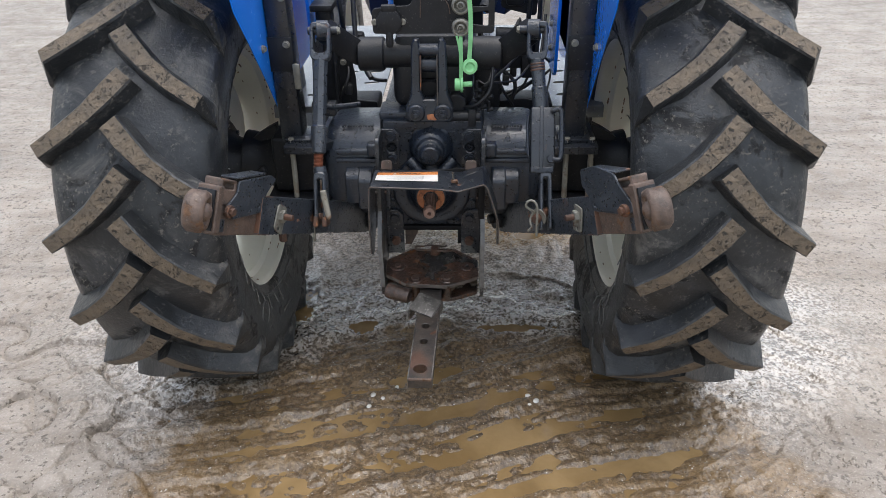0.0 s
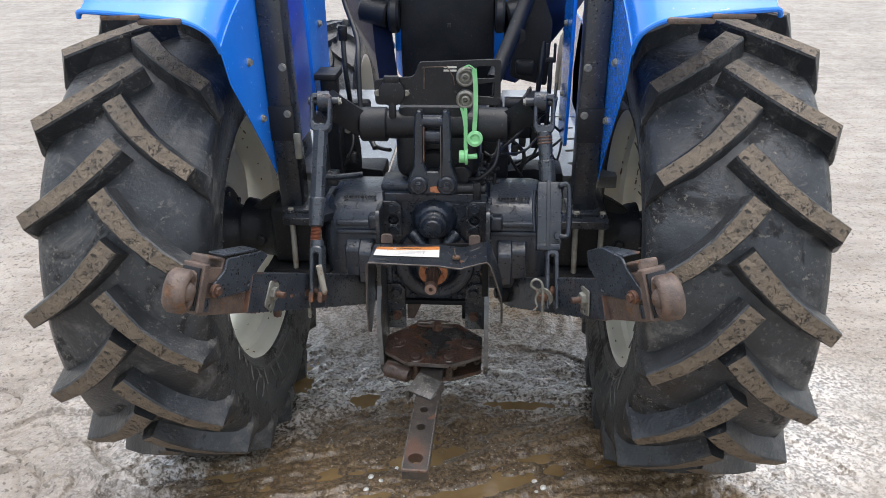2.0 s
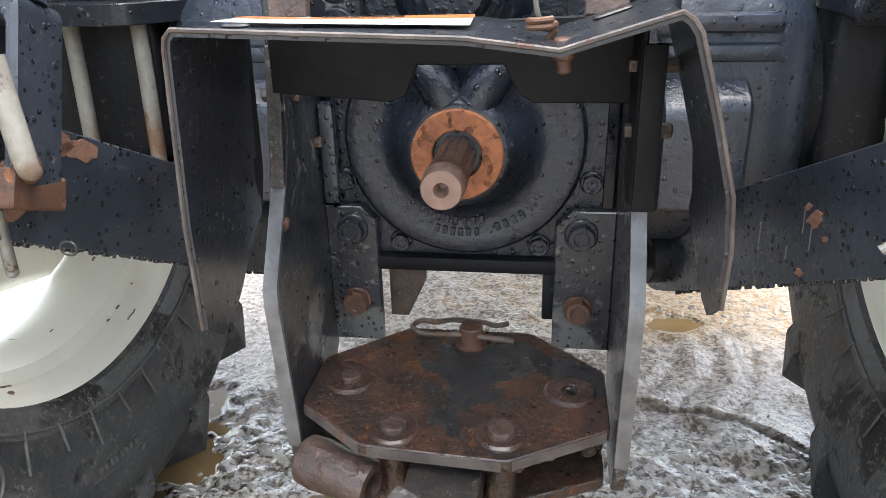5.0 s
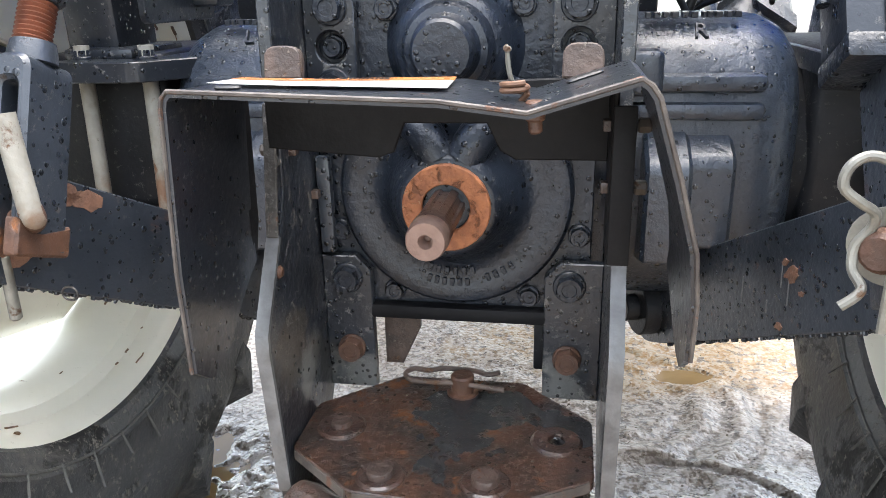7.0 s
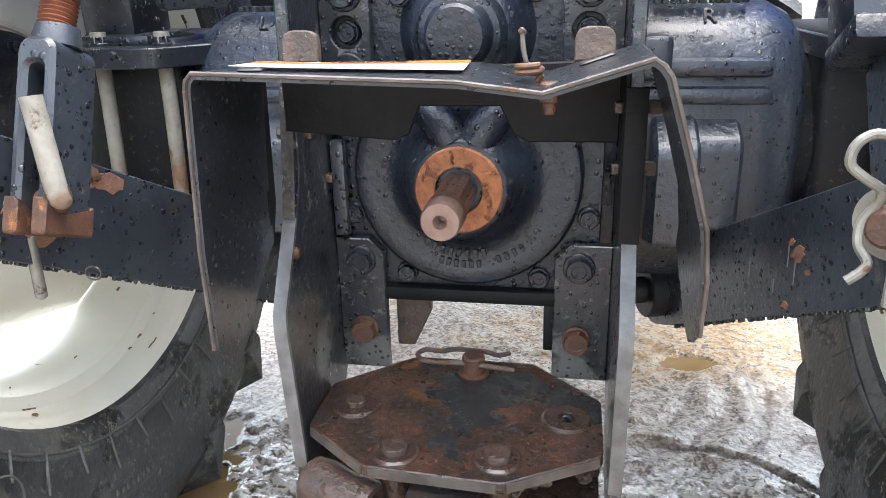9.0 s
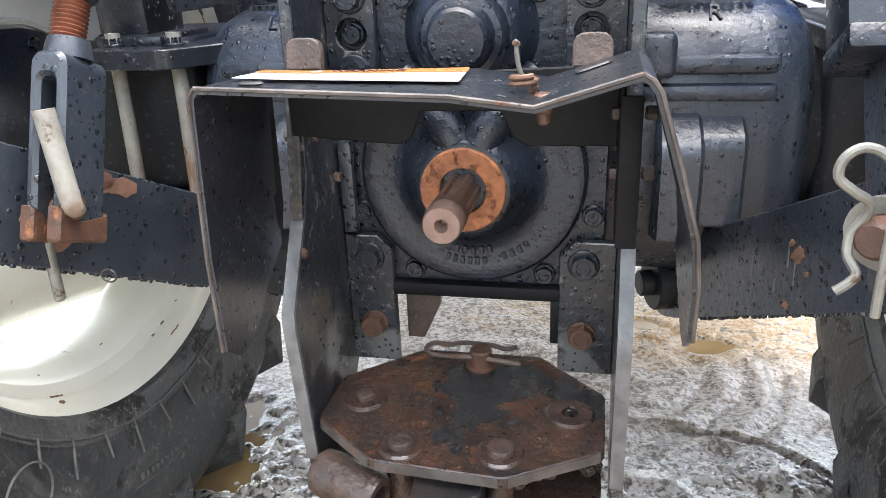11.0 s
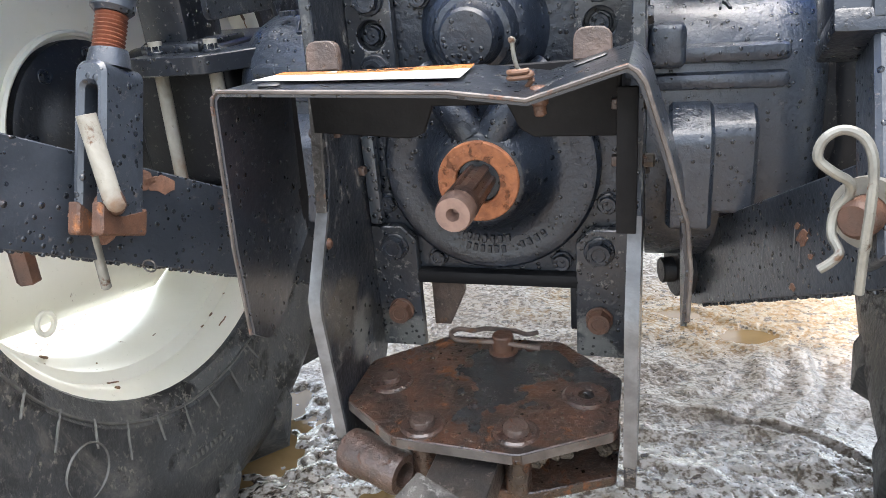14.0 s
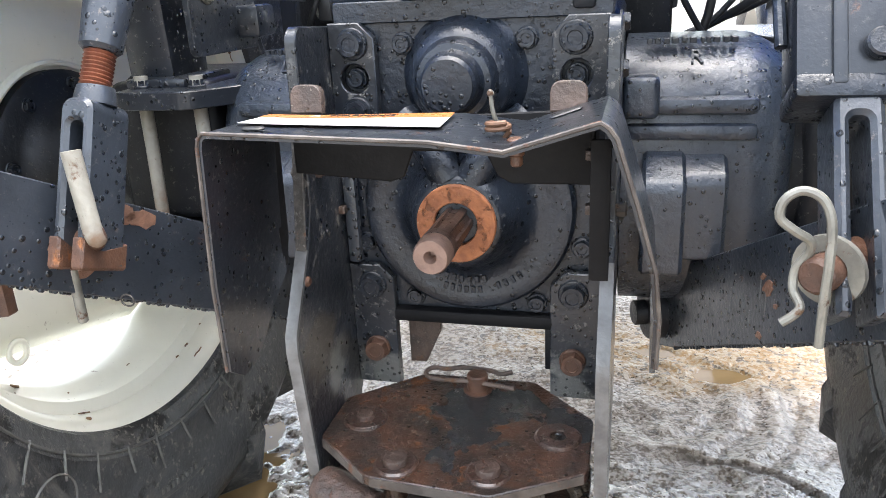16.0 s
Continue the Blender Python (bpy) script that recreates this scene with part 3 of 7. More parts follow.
# ---- rear wheels
def lug_mesh(s, way):
    """One tread bar; way +1 runs from the middle to the outer shoulder, -1 to the inner one."""
    bm = bmesh.new()
    # middle line: across (m), along the tread (degrees), half width (m), top radius
    rows = [(-0.016, 0.8, 0.0275, 0.699), (0.020, -2.8, 0.0275, 0.701), (0.070, -7.2, 0.0235, 0.700), (0.130, -11.2, 0.0225, 0.697), (0.200, -15.0, 0.0225, 0.688)]
    rings = []
    for i, (h, mid, half, top) in enumerate(rows):
        a, b = rows[max(i - 1, 0)], rows[min(i + 1, 4)]
        way2 = Vector((b[0] - a[0], radians(b[1] - a[1]) * 0.70)).normalized()
        across = Vector((-way2.y, way2.x))
        foot = 0.600 if h > 0.15 else 0.640
        ring = []
        for r, k in ((foot, half + 0.011), (top - 0.005, half), (top, half - 0.004), (top, -half + 0.004), (top - 0.005, -half), (foot, -half - 0.011)):
            hh = h + across.x * k
            if i == 4:
                hh = min(max(hh, 0.192), 0.210)
            q = radians(mid) + across.y * k / 0.70
            ring.append(bm.verts.new((s * way * hh, -r * math.cos(q), r * math.sin(q))))
        rings.append(ring)
    tail = []
    for k, a in enumerate((3.2, 2.5, 2.1, -2.1, -2.5, -3.2)):
        q, r = radians(-15.9 + a), (0.56, 0.60, 0.61, 0.61, 0.60, 0.56)[k]
        tail.append(bm.verts.new((s * way * (0.208 if k in (0, 5) else 0.217), -r * math.cos(q), r * math.sin(q))))
    rings.append(tail)
    for n, (a, b) in enumerate(zip(rings, rings[1:])):
        for i in range(5):
            f = bm.faces.new((a[i], a[i + 1], b[i + 1], b[i]))
            f.material_index = 1 if i == 2 and n < 4 else 0
    bm.faces.new(rings[0][::-1])
    bm.faces.new(rings[-1])
    bmesh.ops.recalc_face_normals(bm, faces=bm.faces[:])
    me = bpy.data.meshes.new("lug")
    bm.to_mesh(me)
    bm.free()
    me.materials.append(RUBBER)
    me.materials.append(MUD_LUG)
    return me


MARK = (-0.331, -0.364, 0.511, -100.3)  # round mould mark (y, z), radius and angle of the moulded letters


def rear_wheel(s):
    c = Vector((s * 0.738, AXLE_Y, AXLE_Z))
    face = Matrix.Translation(c) @ Matrix(((0, 0, s, 0), (0, 1, 0, 0), (1, 0, 0, 0), (0, 0, 0, 1)))
    half = [(0.395, 0.158), (0.402, 0.174), (0.430, 0.186), (0.436, 0.191), (0.444, 0.190), (0.50, 0.204), (0.55, 0.211), (0.590, 0.210), (0.615, 0.201), (0.633, 0.180), (0.645, 0.125), (0.651, 0.06)]
    prof = [(r, -h) for r, h in half] + [(0.653, 0.0)] + [(r, h) for r, h in half[::-1]]
    t = Shape()
    t.lathe(prof, face, seg=96)
    # shallow ribs round the bead, a raised ring and a raised mould mark on the inner sidewall
    tyre = part("tyre", t, RUBBER, tractor, "black agricultural rear tyre with muddy chevron tread bars")
    for way, lead in ((1, 42.0), (-1, 52.0)):
        me = lug_mesh(s, way)
        for k in range(18):
            put("lug", me, tyre, Matrix.Translation(c) @ Matrix.Rotation(-radians(lead + 20 * k), 4, "X"))
    ribs = []
    for r1 in (0.478, 0.462):
        rb = Shape()
        rb.cyl((s * -0.186, -0.425, 0), (s * -0.2035, -r1, 0), 0.0022, 0.0018, seg=5, bevel=0)
        ribs.append(rb.mesh("sidewall_rib", DUSTY_RUBBER))
    for k in range(40):
        put("sidewall_rib", ribs[k % 2], tyre, Matrix.Translation(c) @ Matrix.Rotation(radians(9 * k + 4), 4, "X"))
    side_x = s * (0.738 - 0.2062)
    mark = Shape()
    mark.lathe([(0.0365, -0.001), (0.038, 0.0016), (0.0395, -0.001)], along((side_x, AXLE_Y + MARK[0], AXLE_Z + MARK[1]), (-s, 0, 0)), seg=28)
    put("mould_mark", mark.mesh("mould_mark", DUSTY_RUBBER), tyre)
    lb = Shape()
    lb.box((0, 0, 0), (0.0036, 0.0055, 0.0105), bevel=0.0005, seg=1)
    lbm = lb.mesh("mould_letter", DUSTY_RUBBER)
    for k in range(8):
        a = radians(MARK[3] + 1.45 * (k - 3.5))
        put("mould_letter", lbm, tyre, Matrix.Translation((side_x, AXLE_Y + MARK[2] * math.cos(a), AXLE_Z + MARK[2] * math.sin(a))) @ Matrix.Rotation(a - math.pi / 2, 4, "X"))
    line = Shape()
    arc = [(side_x, AXLE_Y + (MARK[2] + 0.013) * math.cos(radians(MARK[3] + a)), AXLE_Z + (MARK[2] + 0.013) * math.sin(radians(MARK[3] + a))) for a in (-7, -4.5, -2.2, 0, 2.2, 4.5, 7)]
    line.sweep(arc, 0.0017, seg=6, smooth=0)
    put("mould_line", line.mesh("mould_line", DUSTY_RUBBER), tyre)
    bead = Shape()
    bead.sweep([(s * (0.738 - 0.1862), AXLE_Y + 0.4285 * math.cos(math.tau * k / 96), AXLE_Z + 0.4285 * math.sin(math.tau * k / 96)) for k in range(97)], 0.0024, seg=6, smooth=0)
    put("bead_line", bead.mesh("bead_line", DUSTY_RUBBER), tyre)
    # rim: barrel open on both sides
    r = Shape()
    r.lathe([(0.398, -0.148), (0.410, -0.160), (0.404, -0.168), (0.392, -0.163), (0.383, -0.148), (0.379, -0.118), (0.362, -0.104), (0.356, -0.066), (0.346, -0.052), (0.341, 0.0), (0.346, 0.052), (0.356, 0.066),
             (0.362, 0.104), (0.379, 0.118), (0.383, 0.148), (0.392, 0.163), (0.404, 0.168), (0.410, 0.160), (0.398, 0.148)], face, seg=96)
    rim = part("rim", r, CREAM, tractor, "cream painted steel wheel rim with rust chips", angle=40)
    chips = Shape()
    rnd = random.Random(31 + s)
    for rr, hh, count in ((0.4045, -0.1680, 26), (0.3795, -0.1185, 34), (0.3565, -0.0665, 30), (0.383, -0.1475, 18), (0.3465, -0.0525, 14)):
        for k in range(count):
            a, w = rnd.uniform(0, 360), rnd.uniform(0.4, 3.6) * rnd.random() + 0.4
            pts = [face @ Vector(((rr - 0.0008) * math.cos(radians(a + w * j / 3)), (rr - 0.0008) * math.sin(radians(a + w * j / 3)), hh + rnd.uniform(-0.0012, 0.0012))) for j in range(4)]
            chips.sweep(pts, rnd.uniform(0.0010, 0.0034), seg=5, smooth=0)
    tagged(part("rim_rust", chips, CHIP, rim, "brown rust chips along the rim edges"), kind="stuff")
    # disc with lobes that reach the barrel
    outline = []
    for k in range(192):
        a = math.tau * k / 192
        turn = (a - radians(GAP) + math.pi / 4) % (math.pi / 2) - math.pi / 4
        outline.append(min(0.337, 0.284 / math.cos(turn)))
    rows = []
    bm = bmesh.new()
    levels = ((0.0, 0.115, -0.035), (0.16, None, -0.035), (0.35, None, -0.046), (0.62, None, -0.052), (0.85, None, -0.034), (1.0, None, 0.000))
    for f, _, h in levels:
        ring = []
        for k in range(192):
            a = math.tau * k / 192
            q = 0.115 + (outline[k] - 0.115) * f
            ring.append(bm.verts.new(face @ Vector((q * math.cos(a), q * math.sin(a), h))))
        rows.append(ring)
    for a, b in zip(rows, rows[1:]):
        for i in range(192):
            j = (i + 1) % 192
            bm.faces.new((a[i], a[j], b[j], b[i]))
    bmesh.ops.recalc_face_normals(bm, faces=bm.faces[:])
    bmesh.ops.solidify(bm, geom=bm.faces[:], thickness=0.008)
    bmesh.ops.recalc_face_normals(bm, faces=bm.faces[:])
    d = Shape()
    d._take(bm)
    disc = part("wheel_disc", d, CREAM, rim, angle=50)
    step = Shape()
    step.lathe([(0.155, -0.036), (0.156, -0.047), (0.160, -0.049), (0.164, -0.046), (0.166, -0.034)], face, seg=64)
    part("disc_step", step, CREAM, rim)
    ringm = Shape()
    ringm.lathe([(0.012, 0.0), (0.020, 0.0), (0.021, 0.004), (0.018, 0.006), (0.013, 0.005), (0.012, 0.0)], seg=24)
    rme = ringm.mesh("disc_ring", CREAM)
    for k in range(4):
        a = math.tau * k / 4 + radians(GAP + 25)
        put("disc_ring", rme, rim, along(face @ Vector((0.296 * math.cos(a), 0.296 * math.sin(a), -0.040)), (-s, 0, 0)))
    # hub flange and its studs
    h = Shape()
    h.lathe([(0, -0.16), (0.075, -0.16), (0.082, -0.13), (0.095, -0.09), (0.105, -0.075), (0.120, -0.062), (0.142, -0.058), (0.150, -0.052), (0.150, -0.030), (0.146, -0.026), (0, -0.026)], face, seg=48)
    hub = part("hub", h, BLACK_DRY, tractor, "black cast axle hub flange")
    for k in range(8):
        a = math.tau * k / 8 + 0.2
        bolt(hub, BOLT_SMALL, face @ Vector((0.128 * math.cos(a), 0.128 * math.sin(a), -0.058)), (-s, 0, 0), a)
    return tyre


# ---- fender with its inner panel
FENDER = ((0.469, 0.79), (0.471, 0.815), (0.480, 0.845), (0.500, 0.868), (0.530, 0.884), (0.600, 0.897), (0.656, 0.904), (0.735, 0.912), (0.752, 0.908), (0.757, 0.895))


def fender(s):
    def arc(r, deg):
        return AXLE_Y - r * math.cos(radians(deg)), AXLE_Z + r * math.sin(radians(deg))
    f = Shape()
    rows = []
    for deg in range(58, 143, 4):
        row = [(s * x, *arc(r, deg)) for x, r in FENDER]
        rows.append(row)
    f.sheet(rows, 0.004)
    top = part("fender", f, BLUE, tractor, "glossy blue rear fender with chipped lower lip", angle=50)
    inner = [(2.036, 1.362), (2.075, 1.270), (2.156, 1.178), (2.30, 1.008), (2.395, 0.885), (2.418, 0.862), (2.45, 0.87), (2.62, 0.93), (3.15, 0.93), (3.18, 1.05)] + [arc(0.802, d) for d in range(142, 56, -4)]
    p = Shape()
    p.plate([(y, z) for y, z in inner], 0.004, Matrix.Translation((s * 0.468, 0, 0)) @ SIDE)
    panel = part("inner_panel", p, BLUE, top)
    lip = Shape()
    lip.sweep([(s * x, *arc(r, 57.6)) for x, r in FENDER], 0.006, seg=8, smooth=3)
    part("lip", lip, BLUE, top)
    mudcake = Shape()
    mudcake.box((s * 0.575, arc(0.888, 57.2)[0], arc(0.888, 57.2)[1]), (0.10, 0.016, 0.014), bevel=0.006)
    mudcake.box((s * 0.66, arc(0.899, 57.3)[0], arc(0.899, 57.3)[1]), (0.09, 0.014, 0.012), bevel=0.005)
    part("mud_crust", mudcake, RUST_PINK, top, "dried brown mud and bare rust on the lip")
    for y, z in ((2.278, 1.124), (2.372, 0.958), (2.22, 1.29)):
        bolt(panel, BOLT_ZINC, (s * 0.465, y, z), (-s, -0.3, 0))
    return top


# ---- roll bar post on the axle
def post(s):
    p = Shape()
    p.box((0, 0, 0), (0.066, 0.085, 0.70), basis((s * 0.432, 2.383, 1.160), (1, 0, 0), (0, 1, 0.03)), bevel=0.006)
    ob = part("roll_bar_post", p, BLACK, tractor, "black square steel roll bar post")
    low = Shape()
    low.box((s * (0.432 if s > 0 else 0.412), 2.383, 0.828), (0.10 if s > 0 else 0.085, 0.115, 0.012), bevel=0.004)
    part("foot_plate", low, BLACK, ob)
    seam = Shape()
    seam.box((s * 0.432, 2.34, 1.09), (0.072, 0.006, 0.10), bevel=0.002)
    part("splice_plate", seam, BLACK_DRY, ob)
    for x, z in ((0.412, 1.12), (0.412, 1.25)):
        bolt(ob, BOLT_ZINC, (s * x, 2.338, z), (0, -1, 0))
    tag = Shape()
    tag.box((s * 0.388, 2.325, 1.03), (0.020, 0.010, 0.075), bevel=0.003)
    if s < 0:
        part("grey_bracket", tag, STEEL, ob, "small grey bracket on the post")
    return ob


# ---- axle tube, clamp plates and U-bolts
def axle_side(s):
    a = Shape()
    a.box((s * 0.425, 2.465, 0.735), (0.155, 0.235, 0.185), bevel=0.014, seg=3)
    prof = [(0.0, 0.33), (0.118, 0.33), (0.112, 0.36), (0.100, 0.50), (0.088, 0.53), (0.084, 0.56), (0.094, 0.585), (0.098, 0.61), (0.0, 0.612)]
    a.lathe([(r, h) for r, h in prof], Matrix.Translation((0, AXLE_Y, 0.705)) @ Matrix(((0, 0, s, 0), (0, 1, 0, 0), (1, 0, 0, 0), (0, 0, 0, 1))), seg=40)
    a.cyl((s * 0.548, 2.40, 0.705), (s * 0.548, 2.366, 0.705), 0.015, seg=18, bevel=0.004)
    a.plate([(s * 0.50, 0.79), (s * 0.60, 0.765), (s * 0.60, 0.78), (s * 0.53, 0.825), (s * 0.50, 0.84)], 0.03, Matrix.Translation((0, 2.45, 0)) @ BACK)
    ax = part("axle_tube", a, BLACK_DRY, tractor, "dull black rear axle tube")
    p = Shape()
    p.plate(rounded([(s * 0.345, 2.285), (s * 0.50, 2.285), (s * 0.50, 2.56), (s * 0.345, 2.56)] if s > 0 else [(s * 0.448, 2.285), (s * 0.345, 2.285), (s * 0.300, 2.34), (s * 0.300, 2.56), (s * 0.448, 2.56)], 0.012), 0.022, Matrix.Translation((0, 0, 0.812)))
    part("clamp_plate", p, BLACK, ax)
    q = Shape()
    q.box((s * 0.425, 2.36, 0.632), (0.20, 0.10, 0.016), bevel=0.004)
    for x in (0.35, 0.385, 0.47):
        q.box((s * x, 2.325, 0.612), (0.014, 0.03, 0.04), bevel=0.004)
    q.plate([(2.30, 0.635), (2.335, 0.635), (2.335, 0.60), (2.318, 0.575), (2.300, 0.58)], 0.030, Matrix.Translation((s * 0.515, 0, 0)) @ SIDE)
    part("lower_clamp", q, BLACK_DRY, ax)
    for x in ((0.352, 0.430) if s < 0 else (0.410, 0.485)):
        u = Shape()
        u.sweep([(s * x, 2.325, 0.838), (s * x, 2.323, 0.74), (s * (x + 0.004), 2.323, 0.60)], 0.0085, seg=12)
        rod = part("u_bolt", u, PALE_ROD, ax, "pale flaking clamp rod")
        bolt(rod, BOLT_SMALL, (s * x, 2.325, 0.823), (0, 0, 1))
        bolt(rod, BOLT_ZINC, (s * x, 2.323, 0.622), (0, 0, -1))
    return ax


# ---- final drive housings beside the gearbox, with cast letters
def housing(s):
    h = Shape()
    prof = [(0.155, 0.140), (0.160, 0.158), (0.285, 0.158), (0.305, 0.155), (0.322, 0.146), (0.334, 0.130), (0.342, 0.105), (0.346, 0.08)]
    bm = bmesh.new()
    rings = []
    for x, r in prof:
        ring = []
        for k in range(64):
            a = math.tau * k / 64
            cx, cz = math.cos(a), math.sin(a)
            e = 3.2
            q = (abs(cx) ** e + abs(cz) ** e) ** (-1 / e)
            ring.append(bm.verts.new((s * x, 2.47 + r * q * cx * 1.0, 0.70 + (r * q * cz) * (1.0 if cz > 0 else 1.0))))
        rings.append(ring)
    for a, b in zip(rings, rings[1:]):
        for i in range(64):
            bm.faces.new((a[i], a[(i + 1) % 64], b[(i + 1) % 64], b[i]))
    bm.faces.new(rings[0])
    bm.faces.new(rings[-1])
    bmesh.ops.recalc_face_normals(bm, faces=bm.faces[:])
    h._take(bm)
    hs = part("final_drive_housing", h, HOUSING, tractor, "wet black cast final drive housing")
    for x, y, z, w, dp, t, bv in ((0.228, 2.323, 0.796, 0.136, 0.027, 0.018, 0.008), (0.228, 2.323, 0.769, 0.136, 0.030, 0.018, 0.008)):
        rb = Shape()
        rb.box((s * x, y, z), (w, dp, t), bevel=bv)
        part("cast_rib", rb, HOUSING, hs)
    for x, w, front, top, low in ((0.229, 0.078, 2.277, 0.728, 0.640), (0.204, 0.044, 2.259, 0.725, 0.628)):
        rb = Shape()
        rb.plate(rounded([(front, low), (2.36, low - 0.03), (2.36, top + 0.026), (front + 0.048, top + 0.024), (front + 0.006, top + 0.004), (front, top - 0.006)], [0.004, 0, 0, 0.010, 0.005, 0.004]), w, Matrix.Translation((s * x, 0, 0)) @ SIDE, bevel=0.004)
        part("boss", rb, HOUSING, hs)
    rb = Shape()
    rb.box((s * 0.178, 2.312, 0.8075), (0.037, 0.040, 0.043), bevel=0.007, seg=3)
    part("square_boss", rb, HOUSING, hs)
    text = bpy.data.curves.new("letter", "FONT")
    text.body, text.size, text.extrude, text.align_x = ("R" if s > 0 else "L"), 0.023, 0.0025, "CENTER"
    tob = bpy.data.objects.new("t", text)
    me = bpy.data.meshes.new_from_object(tob)
    bpy.data.objects.remove(tob)
    me.materials.append(CAST)
    put("cast_letter", me, hs, basis((s * 0.232, 2.326, 0.838), (1, 0, 0), (0, 0.62, 0.78)))
    bars = Shape()
    rnd = random.Random(5 if s > 0 else 6)
    x = 0.185
    while x < 0.275:
        w = rnd.uniform(0.003, 0.007)
        bars.box((s * x, 2.376, 0.8580), (w, 0.016, 0.006), bevel=0.0005, seg=1)
        x += w + 0.003
    tagged(part("cast_mark", bars, CAST, hs), kind="stuff")
    if s > 0:
        for z in (0.885, 0.84, 0.76, 0.69):
            bolt(hs, BOLT_SMALL, (0.155, 2.285, z), (1, 0, 0))
    return hs


# ---- gearbox rear cover, PTO housing and shaft
def gearbox():
    b = Shape()
    b.box((0, 2.62, 0.74), (0.31, 0.62, 0.34), bevel=0.02)
    b.box((0, 3.25, 0.76), (0.30, 1.7, 0.30), bevel=0.03)
    body = part("gearbox", b, CAST, tractor, "black cast gearbox body")
    c = Shape()
    c.plate(rounded([(-0.128, 0.560), (0.128, 0.560), (0.135, 0.60), (0.137, 0.895), (0.10, 0.900), (-0.10, 0.900), (-0.137, 0.895), (-0.135, 0.60)], 0.008), 0.07, Matrix.Translation((0, 2.300, 0)) @ BACK)
    c.plate(rounded([(-0.138, 0.893), (0.150, 0.893), (0.150, 0.915), (-0.138, 0.915)], 0.004), 0.08, Matrix.Translation((0, 2.300, 0)) @ BACK)
    c.box((0, 2.33, 0.925), (0.30, 0.10, 0.022), bevel=0.005)
    cover = part("rear_cover", c, CAST, body)
    e = Shape()
    e.box((-0.1335, 2.254, 0.682), (0.015, 0.012, 0.102), bevel=0.003)
    part("cover_lip", e, LINK, body, "grey worn lip of the cover")
    e = Shape()
    e.box((0.0, 2.262, 0.566), (0.256, 0.022, 0.016), bevel=0.004)
    part("cover_bar", e, MATT, body)
    # stepped dome of the upper shaft
    d = Shape()
    d.lathe([(0.0, 0.0), (0.070, 0.0), (0.062, 0.006), (0.056, 0.013), (0.0525, 0.030), (0.0485, 0.037), (0.0425, 0.041), (0.0405, 0.052), (0.037, 0.057), (0.0315, 0.059), (0.0285, 0.064), (0.0275, 0.079), (0.0245, 0.083), (0.0, 0.084)], along((0.001, 2.268, 0.838), (0, -1, 0)), seg=56)
    part("bearing_cap", d, CAST, body)
    # round PTO cover with its boss and seal
    r = Shape()
    r.lathe([(0, 0), (0.117, 0), (0.1165, 0.009), (0.113, 0.013), (0.106, 0.0145), (0.098, 0.0125), (0.084, 0.0095), (0.076, 0.0105), (0.069, 0.015), (0.062, 0.024), (0.056, 0.038), (0.0505, 0.050), (0.0465, 0.0555), (0.0432, 0.057), (0, 0.057)], along((0, 2.262, 0.697), (0, -1, 0)), seg=64)
    r.sweep([(-0.010, 2.222, 0.738), (-0.022, 2.226, 0.758), (-0.042, 2.240, 0.780), (-0.062, 2.252, 0.796)], 0.019, seg=14)
    r.sweep([(0.014, 2.222, 0.738), (0.026, 2.226, 0.758), (0.046, 2.240, 0.780), (0.067, 2.252, 0.796)], 0.019, seg=14)
    pto = part("pto_cover", r, CAST, body, "round black cast power take-off cover")
    g = Shape()
    g.lathe([(0.0225, 0.0), (0.0415, 0.0), (0.0415, 0.006), (0.0405, 0.007), (0.0235, 0.007), (0.0225, 0.006), (0.0225, -0.02), (0, -0.02)], along((0, 2.206, 0.697), (0, -1, 0)), seg=48)
    part("seal_ring", g, ORANGE_RUST, pto)
    lip = Shape()
    lip.lathe([(0, 0), (0.0222, 0), (0.0222, 0.003), (0, 0.003)], along((0, 2.2185, 0.697), (0, -1, 0)), seg=32)
    part("seal_lip", lip, MATT, pto)
    sh = Shape()
    out = []
    for k in range(6):
        a = math.tau * k / 6
        for da, q in ((-0.30, 0.0143), (-0.22, 0.0172), (0.0, 0.0176), (0.22, 0.0172), (0.30, 0.0143)):
            out.append((q * math.cos(a + da), q * math.sin(a + da)))
    sh.plate(out, 0.082, Matrix.Translation((0, 2.172, 0.698)) @ BACK, bevel=0.0008)
    sh.lathe([(0, 0), (0.0150, 0), (0.0150, 0.012), (0, 0.012)], along((0, 2.140, 0.698), (0, -1, 0)), seg=32)
    sh.lathe([(0, 0), (0.0176, 0), (0.0176, 0.016), (0, 0.016)], along((0, 2.132, 0.698), (0, -1, 0)), seg=32)
    shaft = part("pto_shaft", sh, SHAFT, body, "splined steel power take-off shaft")
    e = Shape()
    e.lathe([(0.0176, 0), (0.0178, 0.002), (0.0172, 0.016), (0.0158, 0.019), (0.0062, 0.019), (0.0036, 0.013), (0.003, 0.006), (0, 0.006)], along((0, 2.119, 0.698), (0, -1, 0)), seg=32)
    part("shaft_tip", e, SHAFT_END, shaft)
    nums = Shape()
    for n, rad, lead, pitch in ((8, 0.081, -121, 6.2), (6, 0.093, -107, 4.9), (4, 0.092, -69, 5.6)):
        for k in range(n):
            a = radians(lead + pitch * k)
            nums.box((0, 0, 0), (0.0044, 0.006, 0.0080), Matrix.Translation((rad * math.cos(a), 2.2515, 0.697 + rad * math.sin(a))) @ Matrix.Rotation(-(a + math.pi / 2), 4, "Y"), bevel=0.0004, seg=1)
    tagged(part("cast_number", nums, CAST, pto), kind="stuff")
